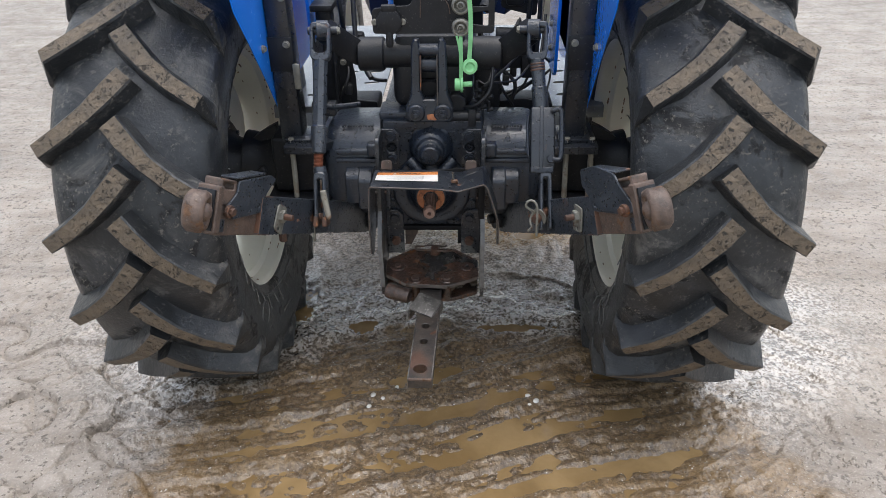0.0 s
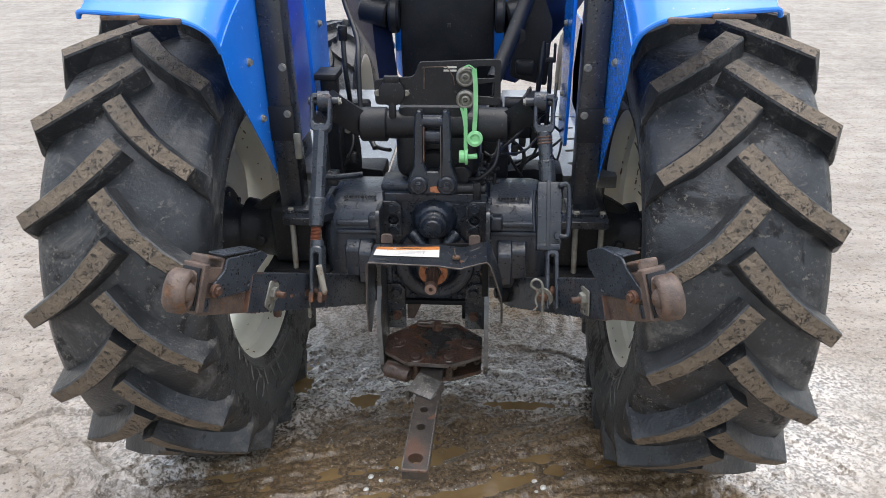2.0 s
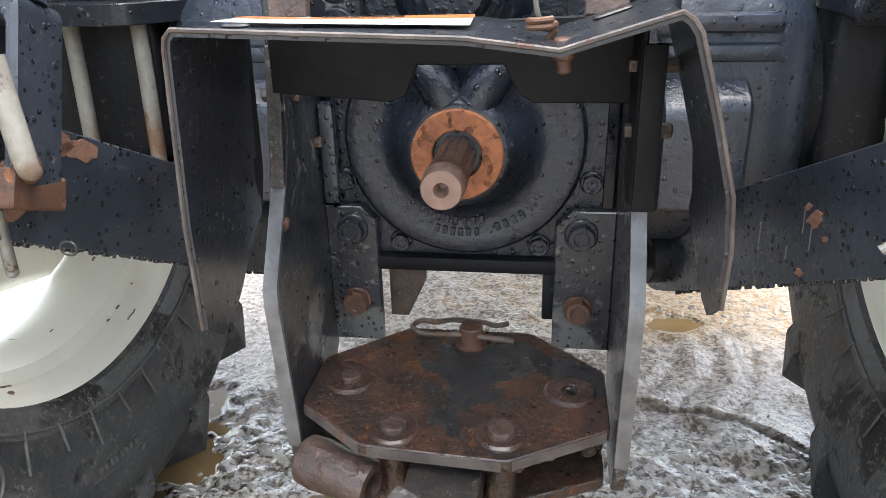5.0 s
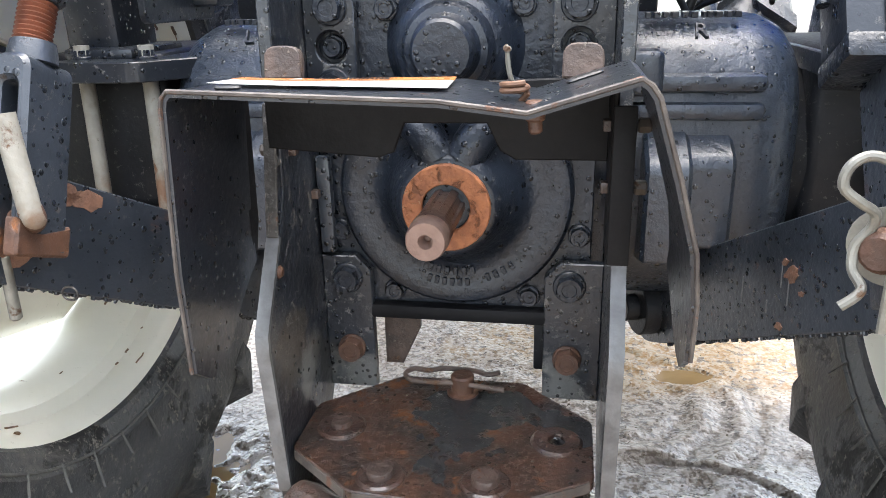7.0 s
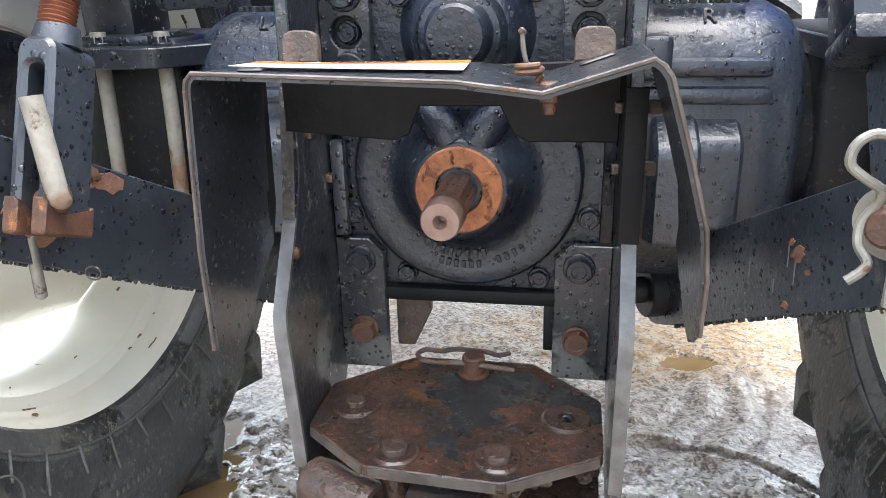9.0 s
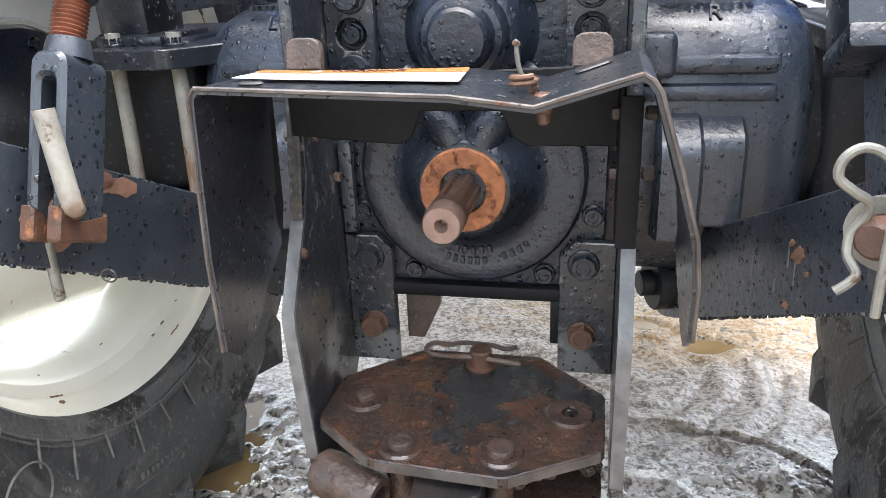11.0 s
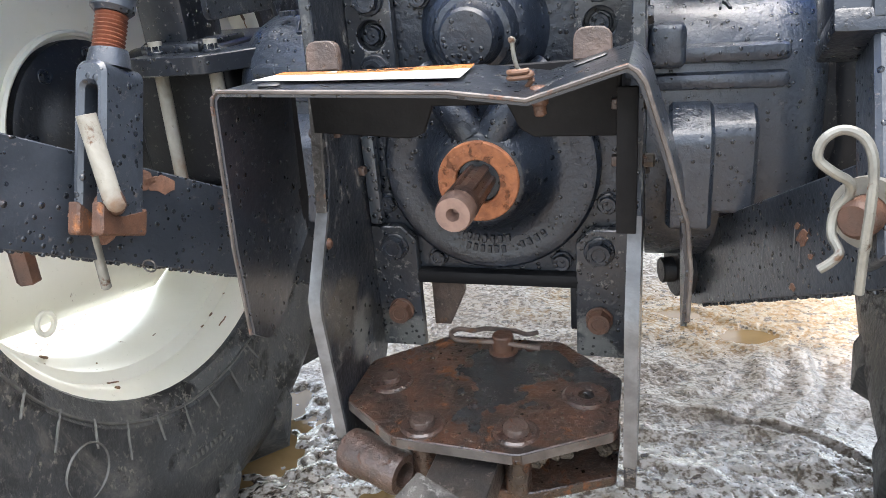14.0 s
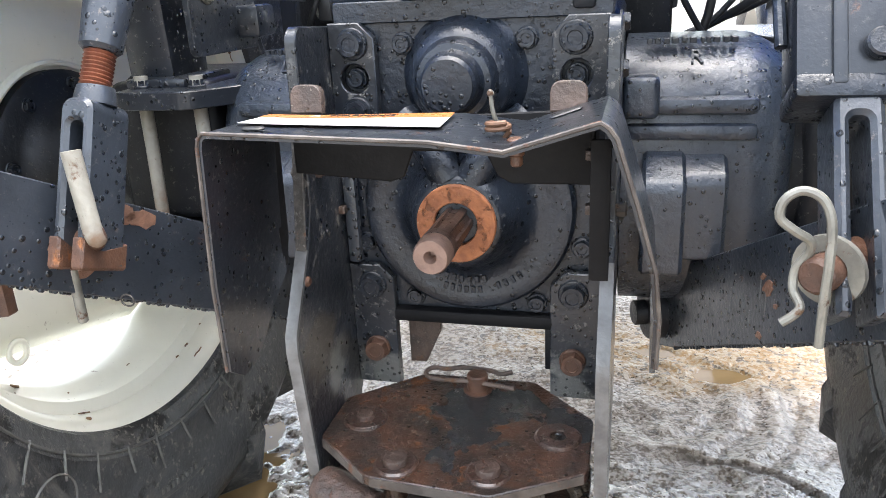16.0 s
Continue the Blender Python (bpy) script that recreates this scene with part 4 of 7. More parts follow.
    for x, z, big in ((-0.121, 0.653, 0), (0.123, 0.654, 0), (-0.067, 0.588, 0), (0.074, 0.587, 0), (-0.064, 0.872, 0), (0.066, 0.874, 0), (-0.118, 0.755, 0), (0.122, 0.755, 0)):
        bolt(cover, BOLT_SMALL, (x, 2.264, z), (0, -1, 0), x * 20)
    return body


# ---- bolted U frame that carries the drawbar plates
def side_plate(s):
    p = Shape()
    px = 0.148 if s < 0 else 0.154
    outline = [(2.172, 0.888), (2.182, 0.897), (2.268, 0.892), (2.268, 0.480), (2.20, 0.395), (2.130, 0.395), (2.118, 0.42), (2.100, 0.60), (2.150, 0.684), (2.165, 0.72)]
    p.plate(rounded(outline, 0.006), 0.012, Matrix.Translation((s * px, 0, 0)) @ SIDE)
    # flange folded against the cover, above and below
    for z0, z1, w in ((0.785, 0.895, 0.050), (0.475, 0.628, 0.052)):
        x0, x1 = px - 0.006, 0.142 - w
        c = 0.016
        pts = [(x0, z0), (x1, z0), (x1, z1 - c), (x1 + c, z1), (x0, z1)]
        p.plate([(s * x, z) for x, z in pts], 0.012, Matrix.Translation((0, 2.257, 0)) @ BACK, holes=[circle(s * 0.116, 0.838, 0.0155)] if z0 > 0.7 else ())
    plate = part("drawbar_side_plate", p, GRIMY, tractor, "black steel drawbar side plate with scraped edges")
    e = Shape()
    e.sweep([(s * px, 2.1158, 0.435), (s * px, 2.1005, 0.590), (s * px, 2.1018, 0.606), (s * px, 2.1475, 0.682)], 0.006, smooth=0, section=[(-0.0062, -0.0022), (0.0062, -0.0022), (0.0062, 0.0022), (-0.0062, 0.0022)])
    part("scraped_edge", e, EDGE, plate, "bare grey scraped edge")
    if s < 0:
        e = Shape()
        e.box((0, 0, 0), (0.0115, 0.003, 0.118), Matrix.Translation((s * px, 2.155, 0.740)) @ Matrix.Rotation(radians(-10), 4, "X"), bevel=0.001, seg=1)
        part("dull_edge", e, STRAP, plate, "dull brown-grey upper edge")
    for z, me in ((0.604, BOLT), (0.523, BOLT_RUST)):
        bolt(plate, me, (s * 0.115, 2.251, z), (0, -1, 0), 0.3 * s)
    bolt(plate, BOLT, (s * 0.115, 2.251, 0.874), (0, -1, 0), 0.2)
    bolt(plate, BOLT_SMALL, (s * 0.116, 2.262, 0.838), (0, -1, 0), 0.5)
    bolt(plate, BOLT, (s * 0.115, 2.251, 0.803), (0, -1, 0), 0.7 * s)
    if s < 0:
        sc = Shape()
        sc.lathe([(0, 0), (0.0058, 0), (0.0058, 0.0015), (0.0035, 0.004), (0, 0.0045)], along((-0.1425, 2.138, 0.652), (1, 0, 0)), seg=14)
        part("rivet", sc, RUST, plate, "orange rusted rivet")
    tab = Shape()
    tab.plate(rounded([(-0.0155, 0), (0.0155, 0), (0.0155, 0.026), (-0.0155, 0.026)], [0, 0, 0.011, 0.011]), 0.010, basis((s * 0.119, 2.135, 0.822), (1, 0, 0), (0, 0.15, 1)))
    part("tab", tab, RUST_PINK, plate, "rust-worn lifting tab")
    if s < 0:
        k = Shape()
        k.plate([(0, 0), (0.020, 0.0), (0.041, 0.045), (0.041, 0.085), (0, 0.085)], 0.010, Matrix.Translation((-0.090, 2.30, 0.482)) @ BACK)
        part("gusset", k, RUST_PINK, plate, "rust-stained gusset behind the plate")
    else:
        k = Shape()
        k.box((0.0865, 2.30, 0.520), (0.016, 0.012, 0.070), bevel=0.002)
        part("gusset", k, BLACK_DRY, plate)
    return plate


def drawbar():
    top = Shape()
    outline = rounded([(-0.141, 2.125), (-0.070, 2.068), (0.055, 2.060), (0.142, 2.112), (0.142, 2.205), (0.070, 2.275), (-0.065, 2.275), (-0.141, 2.205)], 0.006)
    top.plate(outline, 0.012, Matrix.Translation((0, 0, 0.472)), holes=[circle(0.104, 2.166, 0.0075)])
    tp = part("drawbar_plate", top, RUST_PLATE, tractor, "wet rusted drawbar plate with bolts")
    for x, y, big in ((-0.104, 2.165, 0), (-0.046, 2.092, 1), (0.048, 2.094, 1), (0.108, 2.166, 2)):
        at = Matrix.Translation((x, y, 0.478)) @ Matrix.Rotation(radians(9 * x), 4, "Y")
        w = Shape()
        hole = 0.0085 if big == 2 else 0.0
        wide = 0.0225 if big == 1 else 0.0245
        w.lathe([(hole, -0.002), (wide + 0.0005, -0.001), (wide, 0.0012), (wide - 0.0025, 0.0030), (wide - 0.007, 0.0022), (hole + 0.002, 0.0030), (hole, 0.0022), (hole, -0.002)], at, seg=28)
        part("washer", w, RUST_WASHER, tp, "wet rusted washer")
        if big == 2:
            continue
        b = Shape()
        if big == 1:
            b.lathe([(0, 0.002), (0.0125, 0.002), (0.0128, 0.0062), (0.0118, 0.0088), (0.0095, 0.0095), (0.006, 0.0089), (0, 0.0086)], at, seg=28)
        else:
            b.lathe([(0, 0.002), (0.0105, 0.002), (0.0100, 0.006), (0.0085, 0.0072), (0, 0.0065)], at, seg=28)
        part("bolt", b, PLATE_BOLT, tp, "worn rusty bolt head")
    # worn pale front edge of the plate
    front = [(-0.1405, 2.1245), (-0.0705, 2.0685), (0.0550, 2.0605), (0.1415, 2.1120)]
    for (xa, ya), (xb, yb) in zip(front, front[1:]):
        ed = Shape()
        ed.sweep([(xa + 0.04 * (xb - xa), ya + 0.04 * (yb - ya) - 0.0006, 0.4722), (xb - 0.04 * (xb - xa), yb - 0.04 * (yb - ya) - 0.0006, 0.4722)], 0.004, smooth=0, section=[(-0.0012, -0.0050), (0.0012, -0.0050), (0.0012, 0.0048), (-0.0012, 0.0048)])
        part("worn_edge", ed, WORN_RIM, tp, "worn grey-brown plate edge")
    pin = Shape()
    pin.lathe([(0, 0), (0.017, 0), (0.017, 0.002), (0.0125, 0.003), (0.0125, 0.020), (0.011, 0.022), (0, 0.022)], Matrix.Translation((0.006, 2.246, 0.478)), seg=28)
    pn = part("drawbar_pin", pin, RUST, tp, "rusted drawbar pin with a spring clip")
    clip = Shape()
    clip.sweep([(0.052, 2.232, 0.492), (0.0, 2.240, 0.492), (-0.03, 2.236, 0.494), (-0.048, 2.236, 0.495), (-0.056, 2.246, 0.497), (-0.048, 2.256, 0.498), (-0.032, 2.254, 0.498), (-0.018, 2.262, 0.497), (-0.004, 2.264, 0.496), (0.018, 2.262, 0.496), (0.032, 2.256, 0.496), (0.044, 2.262, 0.496)], 0.0028, seg=8)
    part("spring_clip", clip, RUST_PINK, pn)
    low = Shape()
    low.plate(rounded([(-0.141, 2.150), (-0.065, 2.085), (0.060, 2.085), (0.141, 2.125), (0.141, 2.215), (0.07, 2.275), (-0.065, 2.275), (-0.141, 2.215)], 0.006), 0.012, Matrix.Translation((0, 0, 0.408)))
    for x, y in ((-0.046, 2.092), (0.048, 2.094)):
        low.cyl((x, y, 0.41), (x, y, 0.47), 0.0135, seg=18)
    lp = part("lower_drawbar_plate", low, RUST_PLATE, tractor, "rusted lower drawbar plate")
    rng = random.Random(8)
    dirt = Shape()
    for k in range(70):
        x = rng.uniform(0.04, 0.136)
        size = rng.uniform(0.004, 0.014)
        y = 2.125 + (x - 0.06) * 0.45 + rng.random() ** 1.5 * 0.08
        dirt.box((0, 0, 0), (size * 1.4, size, size * 0.8), Matrix.Translation((x, max(y, 2.10), 0.4135 + size * 0.3 + rng.random() * 0.006)) @ Matrix.Rotation(rng.uniform(0, 6.2), 4, "Z") @ Matrix.Rotation(rng.uniform(-0.6, 0.6), 4, "X"), bevel=size * 0.28, seg=1)
    part("caked_dirt", dirt, MUD_LUG, lp, "caked dirt and grit between the plates")
    sp = Shape()
    sp.lathe([(0, 0.0), (0.019, 0.0), (0.023, 0.004), (0.0245, 0.020), (0.022, 0.045), (0.0235, 0.070), (0.021, 0.077), (0.0135, 0.077), (0.012, 0.060), (0, 0.058)], along((-0.135, 2.100, 0.434), (0.93, -0.36, -0.05)), seg=20)
    part("spacer_tube", sp, PLATE_BOLT, lp, "rust-brown worn spacer bar")
    bar = Shape()
    dm = Matrix.Translation((-0.0565, 0, 0.4395)) @ Matrix.Rotation(radians(-1.6), 4, "Z")
    bar.plate(rounded([(-0.032, 1.668), (0.032, 1.668), (0.032, 2.27), (-0.032, 2.27)], 0.004), 0.031, dm, holes=[circle(-0.002, 1.709, 0.0175), circle(-0.002, 1.823, 0.0115), circle(-0.002, 1.892, 0.0115)])
    db = part("drawbar", bar, WORN_BAR, tractor, "worn grey-black steel drawbar with pin holes")
    end = Shape()
    end.box((0.0, 1.6680, 0.0135), (0.058, 0.006, 0.0062), dm, bevel=0.001)
    part("worn_end", end, RUST_PINK, db, "bare rusty front edge")
    for sx in (-1, 1):
        ed = Shape()
        ed.box((sx * 0.0308, 1.80, 0.0150), (0.0032, 0.26, 0.0034), dm, bevel=0.001)
        part("worn_edge", ed, STRAP, db, "scraped pale long edge")
    st = Shape()
    m = basis((-0.010, 1.975, 0.466), (0.90, -0.40, -0.14), (0.34, 0.90, 0.22))
    st.box((0, 0, 0), (0.074, 0.070, 0.008), m, bevel=0.003)
    st.box((-0.035, 0, -0.022), (0.009, 0.074, 0.044), m, bevel=0.003)
    st.box((0.035, 0, -0.018), (0.009, 0.074, 0.036), m, bevel=0.003)
    part("hammer_strap", st, STRAP, db, "loose bent grey strap over the drawbar")
    return tp


# ---- master shield over the shaft
def shield():
    def top_z(x):
        if x < 0.03:
            return 0.8290 - 0.0062 * (x + 0.15) / 0.18
        if x < 0.085:
            return 0.8228 - 0.0070 * (x - 0.03) / 0.055
        return 0.8158 + 0.0205 * (x - 0.085) / 0.067
    def surf(x, y):
        return top_z(x) - 0.050 * min(1.0, max(0.0, (0.03 - x) / 0.13)) * (y - 2.006)

    xs = [-0.150, -0.10, -0.07, -0.035, 0.0, 0.03, 0.06, 0.085, 0.105, 0.13, 0.152]
    rows = []
    n = 7
    for j in range(n):
        y = 2.006 + (2.128 - 2.006) * j / (n - 1)
        left_low = (0.622, 0.607, 0.609, 0.622, 0.640, 0.656, 0.668)[j]
        right_low = (0.648, 0.633, 0.635, 0.644, 0.654, 0.664, 0.674)[j]
        zl, zr = surf(-0.15, y), surf(0.152, y)
        row = [(-0.1600, y - 0.003, left_low), (-0.1610, y - 0.002, 0.70), (-0.1585, y, 0.77), (-0.1560, y, zl - 0.012), (-0.1545, y, zl - 0.005)]
        row += [(x, y, surf(x, y)) for x in xs]
        row += [(0.158, y, zr - 0.004), (0.1630, y, zr - 0.011), (0.1790, y + 0.003, 0.775), (0.1925, y + 0.006, 0.727), (0.1965, y + 0.009, 0.690), (0.1960, y + 0.012, right_low)]
        rows.append(row)
    f = Shape()
    f.sheet(rows, 0.004)
    sh = part("pto_shield", f, BLACK, tractor, "bent black steel guard over the power take-off shaft", angle=25)
    rim = Shape()
    rim.sweep([(x, y - 0.0005, z) for x, y, z in rows[0]], 0.0017, seg=6, smooth=0)
    part("worn_rim", rim, WORN_RIM, sh, "worn bare edge of the guard")
    # skirt with the notch over the shaft
    k = Shape()
    k.plate([(-0.141, 0.809),  (-0.141, 0.764), (-0.045, 0.757), (-0.032, 0.762), (-0.022, 0.786), (0.045, 0.786), (0.056, 0.764), (0.068, 0.757), (0.141, 0.757), (0.141, 0.823), (0.03, 0.819)], 0.004, Matrix.Translation((0, 2.142, 0)) @ BACK)
    part("skirt", k, MATT, sh)
    for s in (-1, 1):
        g = Shape()
        if s > 0:
            g.plate([(2.085, 0.822), (2.145, 0.822), (2.145, 0.70), (2.115, 0.685), (2.10, 0.69)], 0.004, Matrix.Translation((0.1425, 0, 0)) @ SIDE)
            g.box((0.149, 2.083, 0.750), (0.016, 0.004, 0.118), bevel=0.001)
        else:
            g.plate([(2.115, 0.818), (2.146, 0.818), (2.140, 0.70), (2.130, 0.672), (2.121, 0.678)], 0.004, Matrix.Translation((-0.1585, 0, 0)) @ SIDE)
        br = part("shield_bracket", g, MATT, sh)
        for y, z in (((2.190, 0.752), (2.240, 0.697)) if s < 0 else ((2.115, 0.790), (2.118, 0.742))):
            sq = Shape()
            sq.box((s * 0.139, y, z), (0.008, 0.010, 0.009), bevel=0.0015)
            part("bolt", sq, PLATE_BOLT, br, "square rusted carriage bolt")
            nut = Shape()
            nut.cyl((s * 0.160, y, z), (s * 0.170, y, z), 0.0060, seg=6)
            part("nut", nut, WORN_RIM, br)
    # thin black plates laid on the guard, standing for the dark of open slots
    hole = Shape()
    hole.plate(slot(-0.122, 2.027, -0.112, 2.027, 0.005), 0.0012, Matrix.Translation((0, 0, 0.8290)))
    part("slot", hole, INK, sh)
    hole = Shape()
    hole.plate(slot(-0.008, 0.0, 0.008, 0.003, 0.006), 0.0012, basis((0.120, 2.096, 0.8275), (1, 0, 0.306), (0, 1, 0)))
    part("slot", hole, INK, sh)
    hook = Shape()
    turn = [(0.074 + 0.0085 * math.cos(0.7 * k), 2.051 + 0.007 * math.sin(0.7 * k), 0.8215 + 0.00045 * k) for k in range(18)]
    hook.sweep([(0.074, 2.056, 0.806), (0.078, 2.054, 0.816)] + turn, 0.0021, seg=8, smooth=2)
    hk = part("wire_clip", hook, BRASS, sh, "twisted copper-brown wire clip")
    cot = Shape()
    cot.sweep([(0.069, 2.050, 0.851), (0.070, 2.051, 0.838), (0.073, 2.053, 0.828), (0.080, 2.052, 0.8225)], 0.0017, seg=8)
    cot.cyl((0.0675, 2.050, 0.849), (0.0705, 2.050, 0.852), 0.0028, seg=8)
    part("split_pin", cot, STEEL, hk)
    hang = Shape()
    hang.cyl((0.088, 2.046, 0.818), (0.088, 2.046, 0.804), 0.0068, seg=12)
    hang.cyl((0.088, 2.046, 0.806), (0.0885, 2.046, 0.796), 0.0048, seg=12)
    part("nut", hang, RUST, sh, "rusted nut under the guard")

    def lie(corners, lift, nx=10):
        """A thin film laid on the guard between four corners (x, y)."""
        (ax, ay), (bx, by), (cx, cy), (dx, dy) = corners
        grid = []
        for j in range(3):
            v = j / 2
            line = []
            for i in range(nx + 1):
                u = i / nx
                x = (1 - v) * ((1 - u) * ax + u * bx) + v * ((1 - u) * dx + u * cx)
                y = (1 - v) * ((1 - u) * ay + u * by) + v * ((1 - u) * dy + u * cy)
                line.append((x, y, surf(x, y) + lift))
            grid.append(line)
        s = Shape()
        s.sheet(grid, 0.0004)
        return s

    st = part("warning_decal", lie([(-0.143, 2.0485), (0.029, 2.0485), (0.026, 2.1105), (-0.140, 2.1015)], 0.0030), STICKER, sh, "white and orange warning decal with worn print")
    part("orange_band", lie([(-0.141, 2.0845), (0.028, 2.0905), (0.026, 2.1100), (-0.140, 2.1010)], 0.0036), STICKER_ORANGE, st)
    text = bpy.data.curves.new("word", "FONT")
    text.body, text.size, text.extrude, text.align_x = "WARNING", 0.0125, 0.0002, "CENTER"
    tob = bpy.data.objects.new("t", text)
    me = bpy.data.meshes.new_from_object(tob)
    bpy.data.objects.remove(tob)
    for v in me.vertices:
        x, y = v.co.x - 0.051, v.co.y + 2.0905
        v.co = (x, y, surf(x, y) + 0.0041 + v.co.z)
    me.materials.append(INK)
    put("warning_word", me, st)
    part("warning_triangle", lie([(-0.097, 2.0900), (-0.087, 2.0900), (-0.0915, 2.1000), (-0.0925, 2.1000)], 0.0041, 4), PRINT, st)
    for k in range(4):
        x0, w = -0.062 + 0.01 * (k % 2), 0.050 - 0.010 * (k % 2)
        y = 2.0785 - 0.0075 * k
        part("print_line", lie([(x0 - w, y), (x0 + w, y), (x0 + w, y + 0.0011), (x0 - w, y + 0.0011)], 0.0035), PRINT, st)
    part("print_mark", lie([(-0.015, 2.0655), (-0.011, 2.0655), (-0.011, 2.0815), (-0.015, 2.0815)], 0.0035, 3), PRINT, st)
    return sh


# ---- lower links, raised, with telescopic ends
def lower_link(s):
    if s > 0:
        front, pin, back = Vector((0.222, 2.40, 0.525)), Vector((0.398, 1.866, 0.820)), Vector((0.424, 1.790, 0.862))
        start, de = Vector((0.424, 1.766, 0.882)), Vector((0.41, -0.79, 0.455)).normalized()
    else:
        front, pin, back = Vector((-0.218, 2.40, 0.525)), Vector((-0.378, 1.876, 0.812)), Vector((-0.402, 1.795, 0.857))
        start, de = Vector((-0.402, 1.766, 0.878)), Vector((-0.31, -0.83, 0.46)).normalized()
    d = (back - front).normalized()
    flat = Vector((d.y, -d.x, 0)).normalized() * (-1 if (Vector((d.y, -d.x, 0)).x * s) < 0 else 1)
    up = flat.cross(d) if flat.cross(d).z > 0 else d.cross(flat)
    L = (back - front).length
    m = basis(front, d, up)
    bar = Shape()
    bar.plate(rounded([(-0.05, -0.040), (0.02, -0.046), (L - 0.004, -0.047), (L - 0.004, 0.047), (0.02, 0.046), (-0.05, 0.040)], [0.03, 0.01, 0.004, 0.004, 0.01, 0.03]), 0.022, m)
    link = part("lower_link", bar, LINK, tractor, "raised black lower link arm beaded with rain")
    bush = Shape()
    bush.cyl(front - flat * 0.03, front + flat * 0.03, 0.034, seg=28)
    bush.cyl(front - flat * 0.045, front + flat * 0.045, 0.016, seg=20)
    part("pivot_bush", bush, BLACK_DRY, link)
    # bare spots where the paint has gone
    rnd = random.Random(21 if s > 0 else 22)
    spots = ((0.292, 0.003, 0.0085), (0.286, 0.014, 0.0035), (0.300, -0.014, 0.003), (0.262, -0.038, 0.004)) if s > 0 else ((0.362, 0.035, 0.0125), (0.382, 0.034, 0.011), (0.438, -0.006, 0.012), (0.414, -0.020, 0.012), (0.43, 0.034, 0.008), (0.52, -0.01, 0.006))
    for u, v, rr in spots:
        blot = [(u + rr * rnd.uniform(0.55, 1.25) * math.cos(math.tau * i / 13) * 1.3, v + rr * rnd.uniform(0.5, 1.1) * math.sin(math.tau * i / 13)) for i in range(13)]
        sp = Shape()
        sp.plate(blot, 0.0012, Matrix.Translation(-flat * 0.0112) @ m, bevel=0.0003)
        part("bare_spot", sp, BARE, link, "bare orange rust spot")
    if s > 0:
        for u, v, h in ((0.213, -0.002, 0.026), (0.278, 0.004, 0.022), (0.284, -0.008, 0.030), (0.248, -0.02, 0.012)):
            sc = Shape()
            sc.box((0, 0, 0), (0.0011, h, 0.0012), Matrix.Translation(-flat * 0.0112) @ m @ Matrix.Translation((u, v, 0)) @ Matrix.Rotation(radians(-24), 4, "Z"), bevel=0.0003, seg=1)
            part("scratch", sc, EDGE, link, "pale scratch in the paint")
    crust = Shape()
    u = 0.03
    while u < L - 0.02:
        w = rnd.uniform(0.002, 0.006)
        crust.box((u, -0.0470, rnd.uniform(-0.009, 0.009)), (w, rnd.uniform(0.002, 0.006), rnd.uniform(0.002, 0.006)), m, bevel=0.001, seg=1)
        u += w * rnd.uniform(0.3, 1.1)
    tagged(part("mud_crust", crust, BLACK, link, "small lumps of mud and drips on the lower edge"), kind="stuff")
    for u, v, w, hgt in ((L - 0.0035, 0.0, 0.0022, 0.088), (L - 0.030, 0.0462, 0.040, 0.0026), (L - 0.03, -0.0462, 0.05, 0.0022)):
        worn = Shape()
        worn.box((u, v, 0), (w, hgt, 0.0226), m, bevel=0.0008, seg=1)
        part("worn_edge", worn, RUST, link, "rust-worn edge of the link")
    # stabiliser bolt through the bar
    side = -flat
    b = Shape()
    q = pin + side * 0.011
    nut = Shape()
    nut.cyl(q, q + side * 0.016, 0.0165, seg=6)
    part("nut", nut, STEEL, link)
    b.cyl(q + side * 0.012, q + side * 0.038, 0.0080, seg=16)
    part("link_bolt", b, RUST, link, "rusted threaded link bolt with nut")
    wsh = Shape()
    wsh.plate(rounded([(-0.026, -0.044), (0.020, -0.038), (0.026, 0.026), (-0.018, 0.030)], 0.010), 0.004, basis(q + side * 0.003, d, up) @ Matrix.Rotation(radians(-16 * s), 4, "Z"), holes=[circle(-0.002, -0.032, 0.005)])
    part("lock_plate", wsh, STEEL, link, "bent zinc lock plate")
    # sleeve, latch and claw, splayed outward
    mm = basis(start, de, (0, 0, 1))
    k = 1 if (mm.to_3x3() @ Vector((0, 0, 1))).x * s > 0 else -1
    end = Shape()
    end.box((0.020, -0.018, k * 0.031), (0.188, 0.076, 0.040), mm, bevel=0.006)
    end.plate(rounded([(0.056, 0.014), (0.118, 0.014), (0.120, 0.076), (0.058, 0.072)], 0.006), 0.046, mm @ Matrix.Translation((0, 0, k * 0.031)), holes=[rounded([(0.068, 0.051), (0.110, 0.052), (0.110, 0.067), (0.068, 0.065)], 0.003)], bevel=0.003)
    end.plate(rounded([(0.110, -0.050), (0.132, -0.050), (0.132, 0.058), (0.110, 0.058)], 0.005), 0.058, mm @ Matrix.Translation((0, 0, k * 0.031)), bevel=0.003)
    ext = part("telescopic_end", end, RUST_PINK, tractor, "rust-worn telescopic link end")
    cover = Shape()
    if s > 0:
        outline = [(-0.066, 0.067), (-0.038, 0.030), (-0.040, 0.004), (0.090, -0.010), (0.114, -0.004), (0.116, 0.016), (0.079, 0.060), (0.068, 0.086), (0.003, 0.110), (-0.060, 0.106)]
    else:
        outline = [(-0.086, 0.086), (-0.052, 0.047), (-0.056, 0.004), (0.070, -0.017), (0.096, -0.012), (0.098, 0.010), (0.064, 0.044), (0.062, 0.072), (-0.060, 0.094)]
